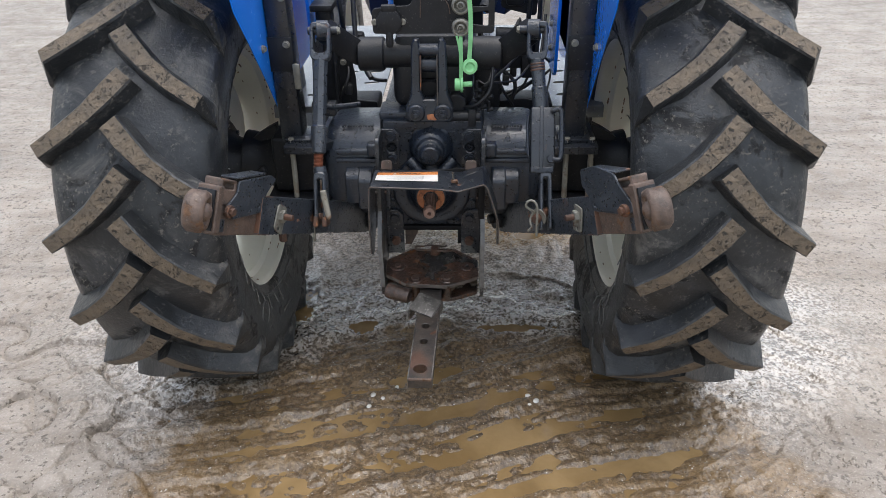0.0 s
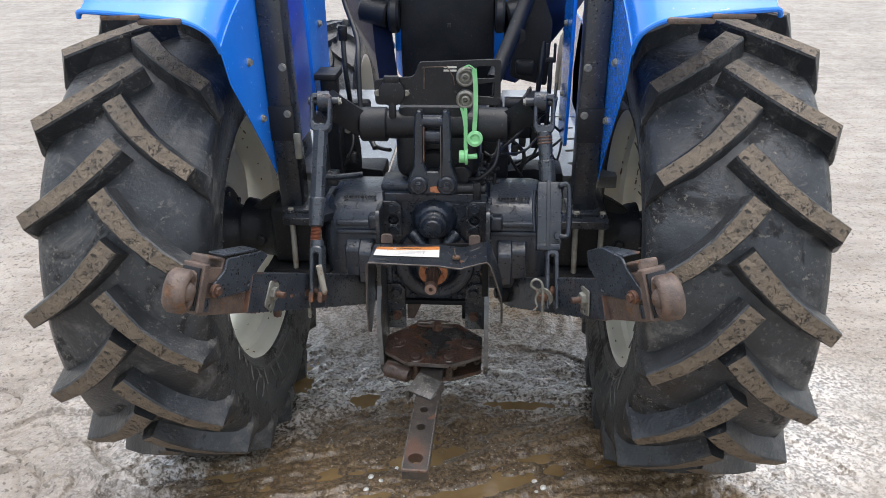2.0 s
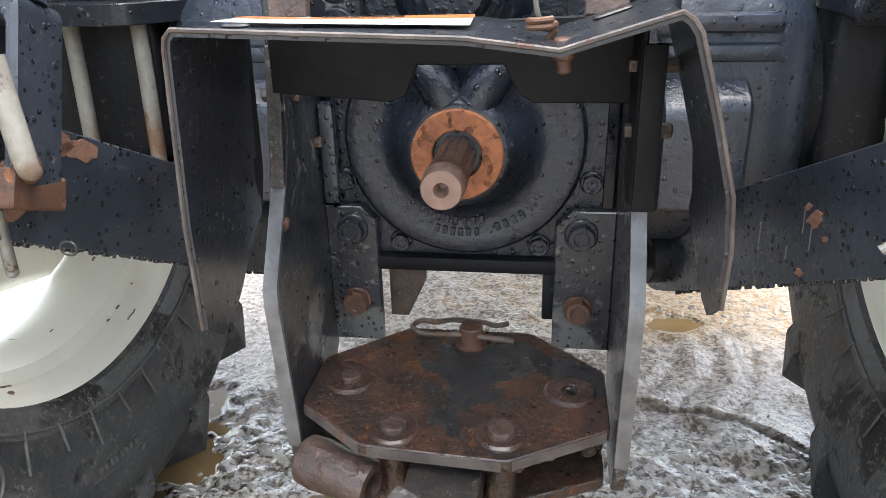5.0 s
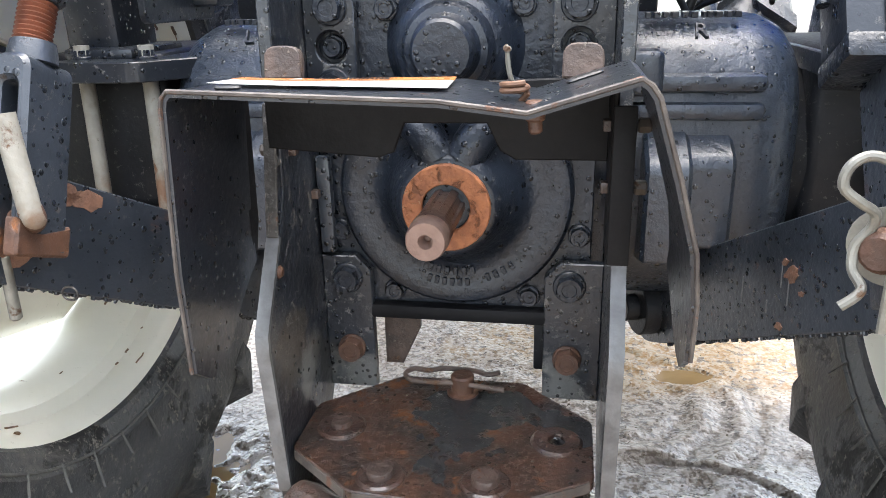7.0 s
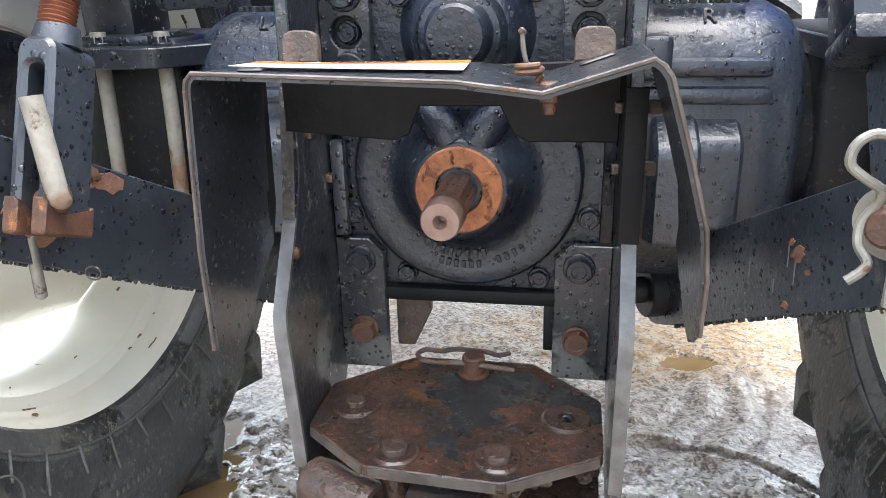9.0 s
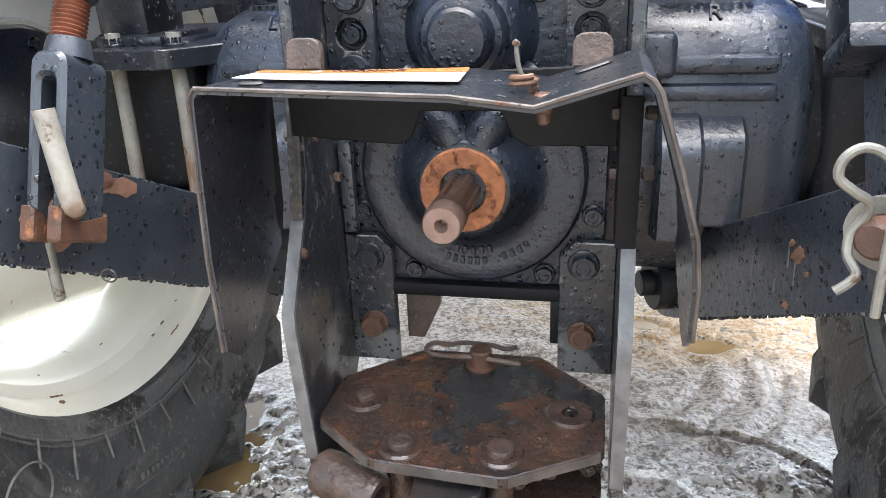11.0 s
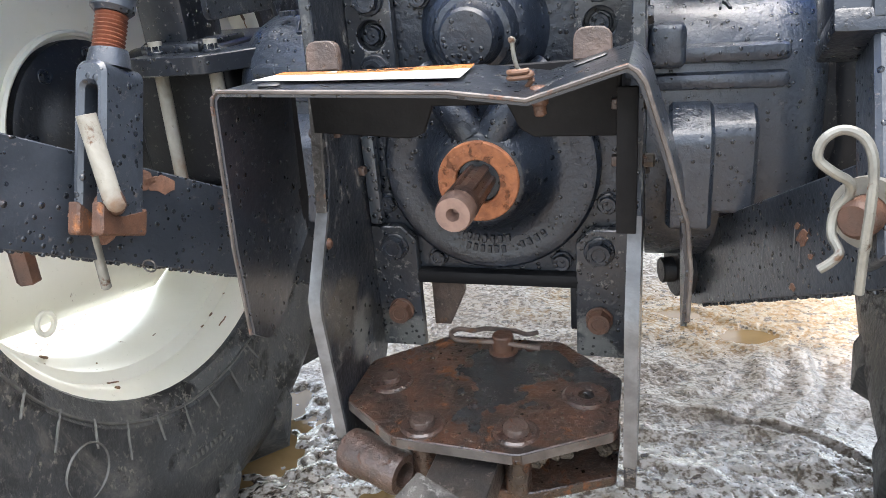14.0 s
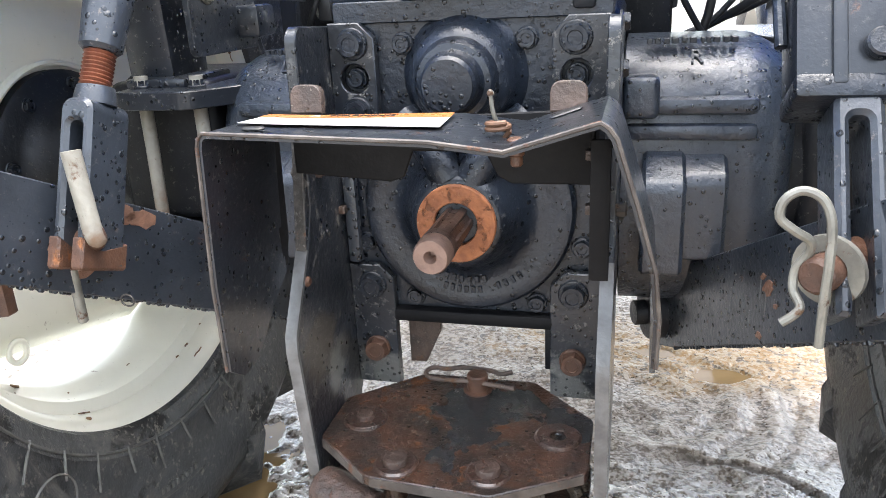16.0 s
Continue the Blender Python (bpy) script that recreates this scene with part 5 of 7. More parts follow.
    cover.plate(rounded(outline, 0.008), 0.006, mm @ Matrix.Translation((0, 0, k * 0.004)), holes=[circle(-0.026, 0.016, 0.0042)])
    lid = 0.088 if s > 0 else 0.078
    cover.box((0.0, lid + 0.010, k * 0.026), (0.116, 0.005, 0.044), mm @ Matrix.Rotation(radians(-9), 4, "Z"), bevel=0.002)
    part("latch_cover", cover, LINK, ext, "black latch plate with a folded top")
    lb = Shape()
    lb.cyl(mm @ Vector((0.090, 0.002, k * 0.002)), mm @ Vector((0.090, 0.002, k * -0.008)), 0.0150, seg=20)
    lb.cyl(mm @ Vector((0.090, 0.002, k * -0.006)), mm @ Vector((0.090, 0.002, k * -0.016)), 0.010, seg=6)
    part("latch_bolt", lb, RUST, ext)
    for c, size in (((-0.058, -0.018, k * 0.010), (0.030, 0.070, 0.003)), ((0.098, -0.032, k * 0.010), (0.020, 0.030, 0.003))):
        scar = Shape()
        scar.box(c, size, mm, bevel=0.001)
        part("paint_remnant", scar, LINK, ext, "black paint left on the rusted sleeve")
    # thin black slab put in place of the dark gap behind the claw
    gap = Shape()
    gap.box((0.1345, 0.002, k * 0.031), (0.006, 0.092, 0.046), mm, bevel=0.001)
    part("gap_slab", gap, BLACK_DRY, ext)
    claw = Shape()
    cm = mm @ Matrix.Translation((0.146, -0.001, k * 0.031)) @ Matrix.Rotation(radians(24 * k), 4, "Y")
    pts = []
    for a in range(-165, 151, 15):
        pts.append((0.036 + 0.045 * math.cos(radians(a)), 0.047 * math.sin(radians(a))))
    for a in range(150, -166, -15):
        pts.append((0.036 + 0.024 * math.cos(radians(a)), 0.024 * math.sin(radians(a))))
    claw.plate(pts, 0.046, cm, bevel=0.008)
    claw.box((-0.002, 0.020, 0), (0.024, 0.046, 0.046), cm @ Matrix.Rotation(radians(14), 4, "Z"), bevel=0.010, seg=3)
    claw.box((-0.002, -0.026, 0), (0.022, 0.032, 0.042), cm @ Matrix.Rotation(radians(-10), 4, "Z"), bevel=0.009, seg=3)
    part("claw_hook", claw, RUST_PINK, ext, "pinkish rusted quick-hitch claw", angle=50)
    ball = Shape()
    ball.lathe([(0, -0.032), (0.012, -0.030), (0.020, -0.0215), (0.0236, -0.010), (0.0236, 0.008), (0.018, 0.0185), (0.010, 0.0235), (0, 0.0245)], cm @ Matrix.Translation((0.036, 0, 0)) @ Matrix.Diagonal((1, 1, k, 1)), seg=28)
    put("hitch_ball", ball.mesh("hitch_ball", RUST_PINK, angle=50), ext)
    # stabiliser from the axle to the bar
    st = Shape()
    a0, a1 = Vector((s * 0.43, 2.40, 0.545)), pin + flat * 0.045
    st.cyl(a0, a0.lerp(a1, 0.62), 0.017, seg=16)
    st.cyl(a0.lerp(a1, 0.60), a1, 0.011, seg=14)
    st.cyl(a1 - flat * 0.04, a1 + flat * 0.015, 0.014, seg=16)
    stab = part("stabiliser", st, BLACK_DRY, tractor, "black telescopic stabiliser bar")
    sb = Shape()
    for dx in (-0.028, 0.028):
        sb.plate(rounded([(2.36, 0.625), (2.44, 0.625), (2.425, 0.53), (2.40, 0.518), (2.375, 0.53)], 0.008), 0.009, Matrix.Translation((s * 0.43 + dx, 0, 0)) @ SIDE)
    sb.cyl((s * 0.43 - 0.045, 2.40, 0.545), (s * 0.43 + 0.05, 2.40, 0.545), 0.010, seg=14)
    part("stabiliser_bracket", sb, BLACK_DRY, stab)
    return link


# ---- lift arms on the rockshaft
def lift_arms():
    r = Shape()
    r.cyl((-0.135, 2.345, 1.09), (0.150, 2.345, 1.09), 0.040, seg=32)
    r.cyl((-0.205, 2.345, 1.09), (-0.130, 2.345, 1.09), 0.048, seg=32, bevel=0.004)
    r.cyl((0.120, 2.345, 1.09), (0.205, 2.345, 1.09), 0.048, seg=32, bevel=0.004)
    rock = part("rockshaft", r, BLACK_DRY, tractor, "black hydraulic lift rockshaft")
    for s in (-1, 1):
        a = Shape()
        pts = [(s * 0.165, 2.36, 1.08), (s * 0.205, 2.345, 1.095), (s * 0.25, 2.31, 1.135), (s * 0.278, 2.275, 1.170)]
        sec = [(x * 0.024, y * 0.034) for x, y in ((-0.8, -1), (0.8, -1), (1, -0.7), (1, 0.7), (0.8, 1), (-0.8, 1), (-1, 0.7), (-1, -0.7))]
        a.sweep(pts, 0.03, section=sec, smooth=4)
        arm = part("lift_arm", a, BLACK_DRY, rock)
        e = Shape()
        e.cyl((s * 0.272, 2.262, 1.178), (s * 0.305, 2.256, 1.180), 0.027, seg=24)
        e.cyl((s * 0.248, 2.264, 1.178), (s * 0.328, 2.254, 1.180), 0.011, seg=16)
        part("lift_arm_eye", e, CAST, arm)
        bolt(arm, BOLT_ZINC, (s * 0.250, 2.264, 1.178), (-s, 0, 0))
    return rock


def yoke(shape, top, tip, width, r):
    """A U-shaped fork round a lift arm's eye, opening along tip - top."""
    d = (Vector(tip) - Vector(top)).normalized()
    m = basis(top, (1, 0, 0), d)
    out = rounded([(-width, -0.018), (width, -0.018), (width, 0.085), (-width, 0.085)], [0.022, 0.022, 0.012, 0.012])
    hole = rounded([(-width + r, 0.004), (width - r, 0.004), (width - r, 0.070), (-width + r, 0.070)], [0.012, 0.012, 0.003, 0.003])
    shape.plate(out, 0.034, m, holes=[hole], bevel=0.003)


def fork_clevis(base, foot, cx):
    """A forged clevis: a round neck, an arch and two flat prongs that taper outward."""
    c = Shape()
    e = (Vector(foot) - Vector(base)).normalized()
    ln = (Vector(foot) - Vector(base)).length
    c.lathe([(0, -0.022), (0.0160, -0.022), (0.0178, -0.014), (0.0186, -0.006), (0.0, -0.004)], along(base, e), seg=24)
    arch = [(-0.0150, ln + 0.004), (-0.0140, -0.008), (0.0180, -0.008), (0.0190, ln + 0.004), (0.0092, ln + 0.004), (0.0086, 0.012), (-0.0046, 0.012), (-0.0052, ln + 0.004)]
    c.plate(rounded(arch, [0.003, 0.013, 0.013, 0.003, 0.003, 0.0065, 0.0065, 0.003], 6), 0.053, basis(base, (1, 0, 0), e), bevel=0.0035)
    return c


def rusty_feet(base, foot):
    """The rusted lower ends of a clevis' prongs."""
    c = Shape()
    e = (Vector(foot) - Vector(base)).normalized()
    ln = (Vector(foot) - Vector(base)).length
    for off in (-0.0092, 0.0150):
        m = basis(Vector(base) + Vector((off, 0, 0)), e, (0, -1, 0))
        c.plate(rounded([(ln - 0.020, -0.0302), (ln + 0.0052, -0.0308), (ln + 0.0052, 0.0288), (ln - 0.024, 0.0284), (ln - 0.013, 0.006)], [0.002, 0.004, 0.004, 0.002, 0.006]), 0.0122, m, bevel=0.002)
    return c


def lift_rod_plain():
    s = Shape()
    eye, low = Vector((-0.290, 2.252, 1.180)), Vector((-0.300, 2.098, 0.885))
    d = (low - eye).normalized()
    yoke(s, eye + d * 0.065, eye, 0.0275, 0.0095)
    s.cyl(eye + d * 0.075, low - d * 0.075, 0.0195, 0.0195, seg=8, bevel=0.003)
    s.cyl(low - d * 0.078, low - d * 0.0, 0.023, 0.019, seg=20, bevel=0.004)
    rod = part("lift_rod", s, LINK, tractor, "grey-black lift rod with a rusty thread and slotted fork")
    t = Shape()
    n = 16
    prof = [(0, 0)]
    for k in range(n):
        prof += [(0.0118, k * 0.0037), (0.0142, k * 0.0037 + 0.0018)]
    prof += [(0, n * 0.0037)]
    t.lathe(prof, along(low - d * 0.004, d), seg=24)
    part("thread", t, THREAD, rod, "red-brown rusted thread", angle=15)
    # slotted clevis that rides over the link
    base, foot = Vector((-0.296, 2.070, 0.836)), Vector((-0.298, 2.020, 0.709))
    cl = part("clevis", fork_clevis(base, foot, 0.292), LINK, rod)
    pinp = Vector((-0.279, 2.020, 0.731))
    p = Shape()
    p.sweep([pinp + Vector((-0.022, 0.006, 0.0)), pinp + Vector((-0.008, 0.002, -0.001)), pinp + Vector((0.005, -0.006, 0.004)), pinp + Vector((0.006, -0.010, 0.016)), pinp + Vector((-0.002, -0.006, 0.082))], 0.0082, seg=14)
    part("pin_handle", p, PALE_ROD, cl, "pale bent pin handle with a rusty end")
    part("rust_foot", rusty_feet(base, foot), RUST, cl, "rust-brown lower ends of the fork")
    pe = Shape()
    pe.sweep([pinp + Vector((-0.022, 0.006, 0.0)), pinp + Vector((-0.008, 0.002, -0.001)), pinp + Vector((0.005, -0.006, 0.004)), pinp + Vector((0.0055, -0.0095, 0.014))], 0.0086, seg=14)
    part("rusty_bend", pe, RUST, cl)
    stud = Shape()
    stud.cyl((-0.322, 2.03, 0.70), (-0.323, 2.03, 0.645), 0.0048, seg=14)
    nut = Shape()
    nut.cyl((-0.411, 2.03, 0.690), (-0.412, 2.03, 0.648), 0.0115, seg=6)
    part("nut", nut, RUST, cl, "rusted nut below the link")
    part("hanging_stud", stud, STEEL, cl, "threaded zinc stud below the link")
    loop = Shape()
    loop.sweep([(-0.286 + 0.007 * math.cos(0.52 * k), 2.05, 0.661 + 0.006 * math.sin(0.52 * k)) for k in range(13)], 0.0009, seg=6, smooth=2)
    part("wire_loop", loop, WORN_BAR, cl, "thin rusty wire loop below the link")
    return rod


def lift_rod_levelling():
    s = Shape()
    eye, top = Vector((0.290, 2.255, 1.180)), Vector((0.310, 2.180, 0.985))
    d = (top - eye).normalized()
    yoke(s, eye + d * 0.065, eye, 0.0275, 0.0095)
    s.cyl(eye + d * 0.075, top, 0.0190, 0.0175, seg=20, bevel=0.003)
    s.cyl(top - d * 0.06, top + d * 0.01, 0.0215, seg=20, bevel=0.003)
    rod = part("levelling_rod", s, LINK, tractor, "black levelling lift rod with gear case and crank")
    ring = Shape()
    for k in range(3):
        ring.cyl(eye + d * (0.088 + k * 0.008), eye + d * (0.093 + k * 0.008), 0.0205, seg=16)
    part("worn_collar", ring, RUST, rod)
    case = Shape()
    a, b = top, Vector((0.320, 2.098, 0.838))
    e = (b - a).normalized()
    L = (b - a).length
    m = basis(a, (1, 0, 0), e)
    case.box((0.004, L / 2, 0), (0.066, L, 0.052), m, bevel=0.007)
    case.box((0.000, L / 2, -0.028), (0.010, L * 1.02, 0.006), m, bevel=0.002)
    gc = part("gear_case", case, BLACK, rod)
    band = Shape()
    band.box((0.002, L + 0.002, 0), (0.062, 0.018, 0.060), m, bevel=0.004)
    part("collar", band, CAST, rod)
    h = Shape()
    h.sweep([m @ Vector((0.030, 0.012, -0.030)), m @ Vector((0.046, 0.008, -0.034)), m @ Vector((0.053, 0.022, -0.034)), m @ Vector((0.054, 0.08, -0.034)), m @ Vector((0.052, 0.130, -0.034)), m @ Vector((0.046, 0.144, -0.034)), m @ Vector((0.030, 0.142, -0.032))], 0.0072, seg=12)
    h.sweep([m @ Vector((-0.033, 0.02, 0.0)), m @ Vector((-0.036, 0.06, 0.0)), m @ Vector((-0.033, 0.13, 0.0))], 0.0048, seg=10)
    h.cyl(m @ Vector((0.026, 0.142, -0.036)), m @ Vector((0.026, 0.142, -0.01)), 0.011, seg=16)
    part("crank_handle", h, CAST, rod)
    foot = Vector((0.330, 2.012, 0.703))
    cl = part("clevis", fork_clevis(b + e * 0.012, foot, 0.31), LINK, rod)
    tip, way = Vector((0.291, 1.996, 0.736)), Vector((0.62, 0.78, 0)).normalized()
    pin = Shape()
    pin.cyl(tip, tip + way * 0.085, 0.0130, seg=18, bevel=0.003)
    pn = part("clevis_pin", pin, RUST, cl, "dark rusted clevis pin")
    ws = Shape()
    ws.lathe([(0.0135, 0), (0.0245, 0), (0.0245, 0.005), (0.0135, 0.005), (0.0135, 0)], along(tip + way * 0.017, way), seg=28)
    part("washer", ws, STEEL, pn)
    k = Shape()
    o = Vector((0.295, 1.998, 0.730))
    k.sweep([o + Vector(v) for v in ((0.003, -0.008, -0.041), (0.002, -0.010, -0.01), (0.002, -0.011, 0.02), (0.001, -0.008, 0.046), (-0.005, -0.004, 0.060), (-0.016, 0, 0.064), (-0.026, 0, 0.058), (-0.028, 0, 0.046), (-0.018, 0, 0.037), (-0.008, 0.002, 0.030), (-0.007, 0.006, 0.020), (-0.013, 0.009, 0.008), (-0.014, 0.006, -0.006), (-0.010, -0.002, -0.015), (-0.014, -0.004, -0.021), (-0.021, -0.004, -0.027))], 0.0032, seg=10)
    part("hairpin_clip", k, STEEL, pn, "pale steel hairpin clip")
    return rod


# ---- hydraulic lift housing, top link bracket, couplers
def hydraulics():
    h = Shape()
    h.box((0.008, 2.50, 1.01), (0.235, 0.36, 0.15), bevel=0.03, seg=3)
    h.box((0.0, 2.42, 1.10), (0.20, 0.20, 0.10), bevel=0.02)
    h.box((0.0, 2.395, 1.00), (0.16, 0.08, 0.14), bevel=0.01)
    h.cyl((0.0, 2.36, 0.965), (0.0, 2.30, 0.965), 0.062, seg=32, bevel=0.006)
    h.cyl((0.075, 2.36, 0.955), (0.075, 2.29, 0.955), 0.030, seg=24, bevel=0.004)
    h.cyl((0.06, 2.275, 0.925), (0.145, 2.275, 0.925), 0.016, seg=18)
    h.box((0.122, 2.275, 0.925), (0.022, 0.045, 0.050), bevel=0.004)
    lift = part("lift_housing", h, BLACK_DRY, tractor, "black cast hydraulic lift housing")
    b = Shape()
    m = basis((0, 2.262, 0), (1, 0, 0), (0, 0.14, 1))
    for s in (-1, 1):
        b.lathe([(0, 0), (0.026, 0), (0.026, 0.014), (0.022, 0.018), (0, 0.018)], along((s * 0.0385, 2.25, 0.949), (0, -1, 0)), seg=28)
    half = [(0.0, 0.918), (0.058, 0.918), (0.068, 0.930), (0.067, 0.965), (0.052, 0.998), (0.050, 1.10), (0.0475, 1.140), (0.040, 1.150), (0.029, 1.148), (0.0245, 1.13), (0.0235, 1.005), (0.014, 0.984)]
    outline = half[1:] + [(-x, z) for x, z in half[:0:-1]]
    tilt = basis((0, 2.262, 0.925), (1, 0, 0), (0, 0.15, 1))
    b.plate([(x, z - 0.925) for x, z in outline], 0.046, tilt, bevel=0.004)
    br = part("top_link_bracket", b, CAST, lift, "forked black cast top link bracket")
    for s in (-1, 1):
        bolt(br, bolt_mesh("bolt", 0.020, 0.010, 0.014, CAST, stud=0.006), (s * 0.0385, 2.231, 0.949), (0, -1, 0))
    for s, z, ln, mat in ((-1, 1.060, 0.095, RUST), (1, 1.030, 0.16, WORN_BAR)):
        inn = Shape()
        inn.box((0, 0, 0), (0.0030, 0.030, ln), basis((s * 0.0232, 2.262, z), (1, 0, 0), (0, 1, -0.16)), bevel=0.001)
        part("worn_face", inn, mat, br, "worn inner face of the fork")
    bare = Shape()
    bare.plate(rounded([(-0.010, -0.008), (0.016, -0.010), (0.020, 0.004), (0.004, 0.009), (-0.012, 0.006)], 0.004), 0.0015, basis((0.004, 2.2385, 0.938), (1, 0, 0), (0, 0.15, 1)), bevel=0.0004)
    part("bare_spot", bare, ORANGE_RUST, br, "orange rust spot between the bolts")
    rol = Shape()
    rol.cyl((-0.030, 2.285, 1.118), (0.030, 2.285, 1.118), 0.017, seg=20)
    rol.cyl((-0.024, 2.290, 1.075), (0.024, 2.290, 1.075), 0.022, seg=20)
    part("roller_pin", rol, CAST, br)
    p = Shape()
    pts = rounded([(-0.155, 1.160), (0.182, 1.160), (0.182, 1.283), (-0.035, 1.275), (-0.048, 1.236), (-0.10, 1.234), (-0.155, 1.228)], 0.012)
    p.plate(pts, 0.006, Matrix.Translation((0, 2.297, 0)) @ BACK, holes=[rounded([(0.118, 1.185), (0.165, 1.180), (0.165, 1.222), (0.118, 1.215)], 0.006), rounded([(0.118, 1.232), (0.165, 1.232), (0.165, 1.264), (0.118, 1.264)], 0.006)])
    plate = part("coupler_plate", p, BLACK_DRY, tractor, "black plate carrying hydraulic couplers")
    fl = Shape()
    fl.sweep([(-0.022, 2.291, 1.205), (-0.020, 2.290, 1.262), (0.040, 2.290, 1.264), (0.056, 2.290, 1.238), (0.06, 2.290, 1.215)], 0.0016, seg=5, smooth=0)
    part("scuffed_outline", fl, RUST_PINK, plate)
    sticker = Shape()
    for k in range(2):
        sticker.box((0.048, 2.2925, 1.262 - 0.009 * k), (0.034, 0.001, 0.005), bevel=0)
    part("white_marks", sticker, STICKER, plate)
    for z in (1.180, 1.240):
        c = Shape()
        c.lathe([(0.010, -0.01), (0.023, -0.01), (0.025, 0.0), (0.025, 0.016), (0.021, 0.020), (0.018, 0.020), (0.016, 0.012), (0.011, 0.010), (0.011, 0.018), (0.007, 0.020), (0.006, 0.008), (0, 0.006)], along((0.089, 2.290, z), (0, -1, 0)), seg=28)
        part("coupler", c, STEEL, plate, "grey steel hydraulic coupler")
    cap = Shape()
    cap.lathe([(0, 0), (0.034, 0), (0.036, 0.006), (0.034, 0.014), (0.018, 0.018), (0, 0.018)], along((-0.108, 2.292, 1.195), (0, -1, 0)), seg=28)
    cap.box((-0.108, 2.285, 1.232), (0.040, 0.018, 0.018), bevel=0.004)
    cap.box((-0.108, 2.285, 1.150), (0.020, 0.018, 0.050), bevel=0.006)
    part("socket_cap", cap, BLACK_DRY, plate)
    for x in (-0.148, -0.070):
        bolt(plate, bolt_mesh("bolt", 0.013, 0.007, 0.009, STEEL), (x, 2.293, 1.193), (0, -1, 0))
    # green dust caps on their straps
    strap = Shape()
    strap.sweep([(0.112, 2.272, 1.262), (0.116, 2.270, 1.21), (0.116, 2.268, 1.15), (0.113, 2.270, 1.095)], 0.004, seg=8, section=[(-0.006, -0.0018), (0.006, -0.0018), (0.006, 0.0018), (-0.006, 0.0018)])
    strap.sweep([(0.112, 2.272, 1.262), (0.10, 2.268, 1.272), (0.086, 2.268, 1.268)], 0.004, section=[(-0.005, -0.0018), (0.005, -0.0018), (0.005, 0.0018), (-0.005, 0.0018)])
    strap.lathe([(0.009, 0), (0.021, 0), (0.022, 0.004), (0.021, 0.012), (0.014, 0.014), (0.009, 0.008), (0, 0.008)], along((0.114, 2.275, 1.074), (0.1, -1, 0.1)), seg=24)
    part("green_cap", strap, GREEN, plate, "light green plastic dust cap on a strap")
    s2 = Shape()
    s2.sweep([(0.089, 2.268, 1.158), (0.090, 2.268, 1.11), (0.090, 2.268, 1.04)], 0.004, section=[(-0.005, -0.0018), (0.005, -0.0018), (0.005, 0.0018), (-0.005, 0.0018)])
    s2.sweep([(0.078, 2.268, 1.160), (0.084, 2.268, 1.135), (0.089, 2.268, 1.10)], 0.003, section=[(-0.003, -0.0015), (0.003, -0.0015), (0.003, 0.0015), (-0.003, 0.0015)])
    s2.cyl((0.072, 2.272, 1.022), (0.088, 2.272, 1.022), 0.017, seg=20)
    s2.cyl((0.088, 2.272, 1.022), (0.096, 2.272, 1.022), 0.022, seg=20)
    s2.cyl((0.096, 2.272, 1.022), (0.122, 2.272, 1.024), 0.0075, seg=14)
    part("green_plug", s2, GREEN, plate, "light green plastic plug on a strap")
    return lift


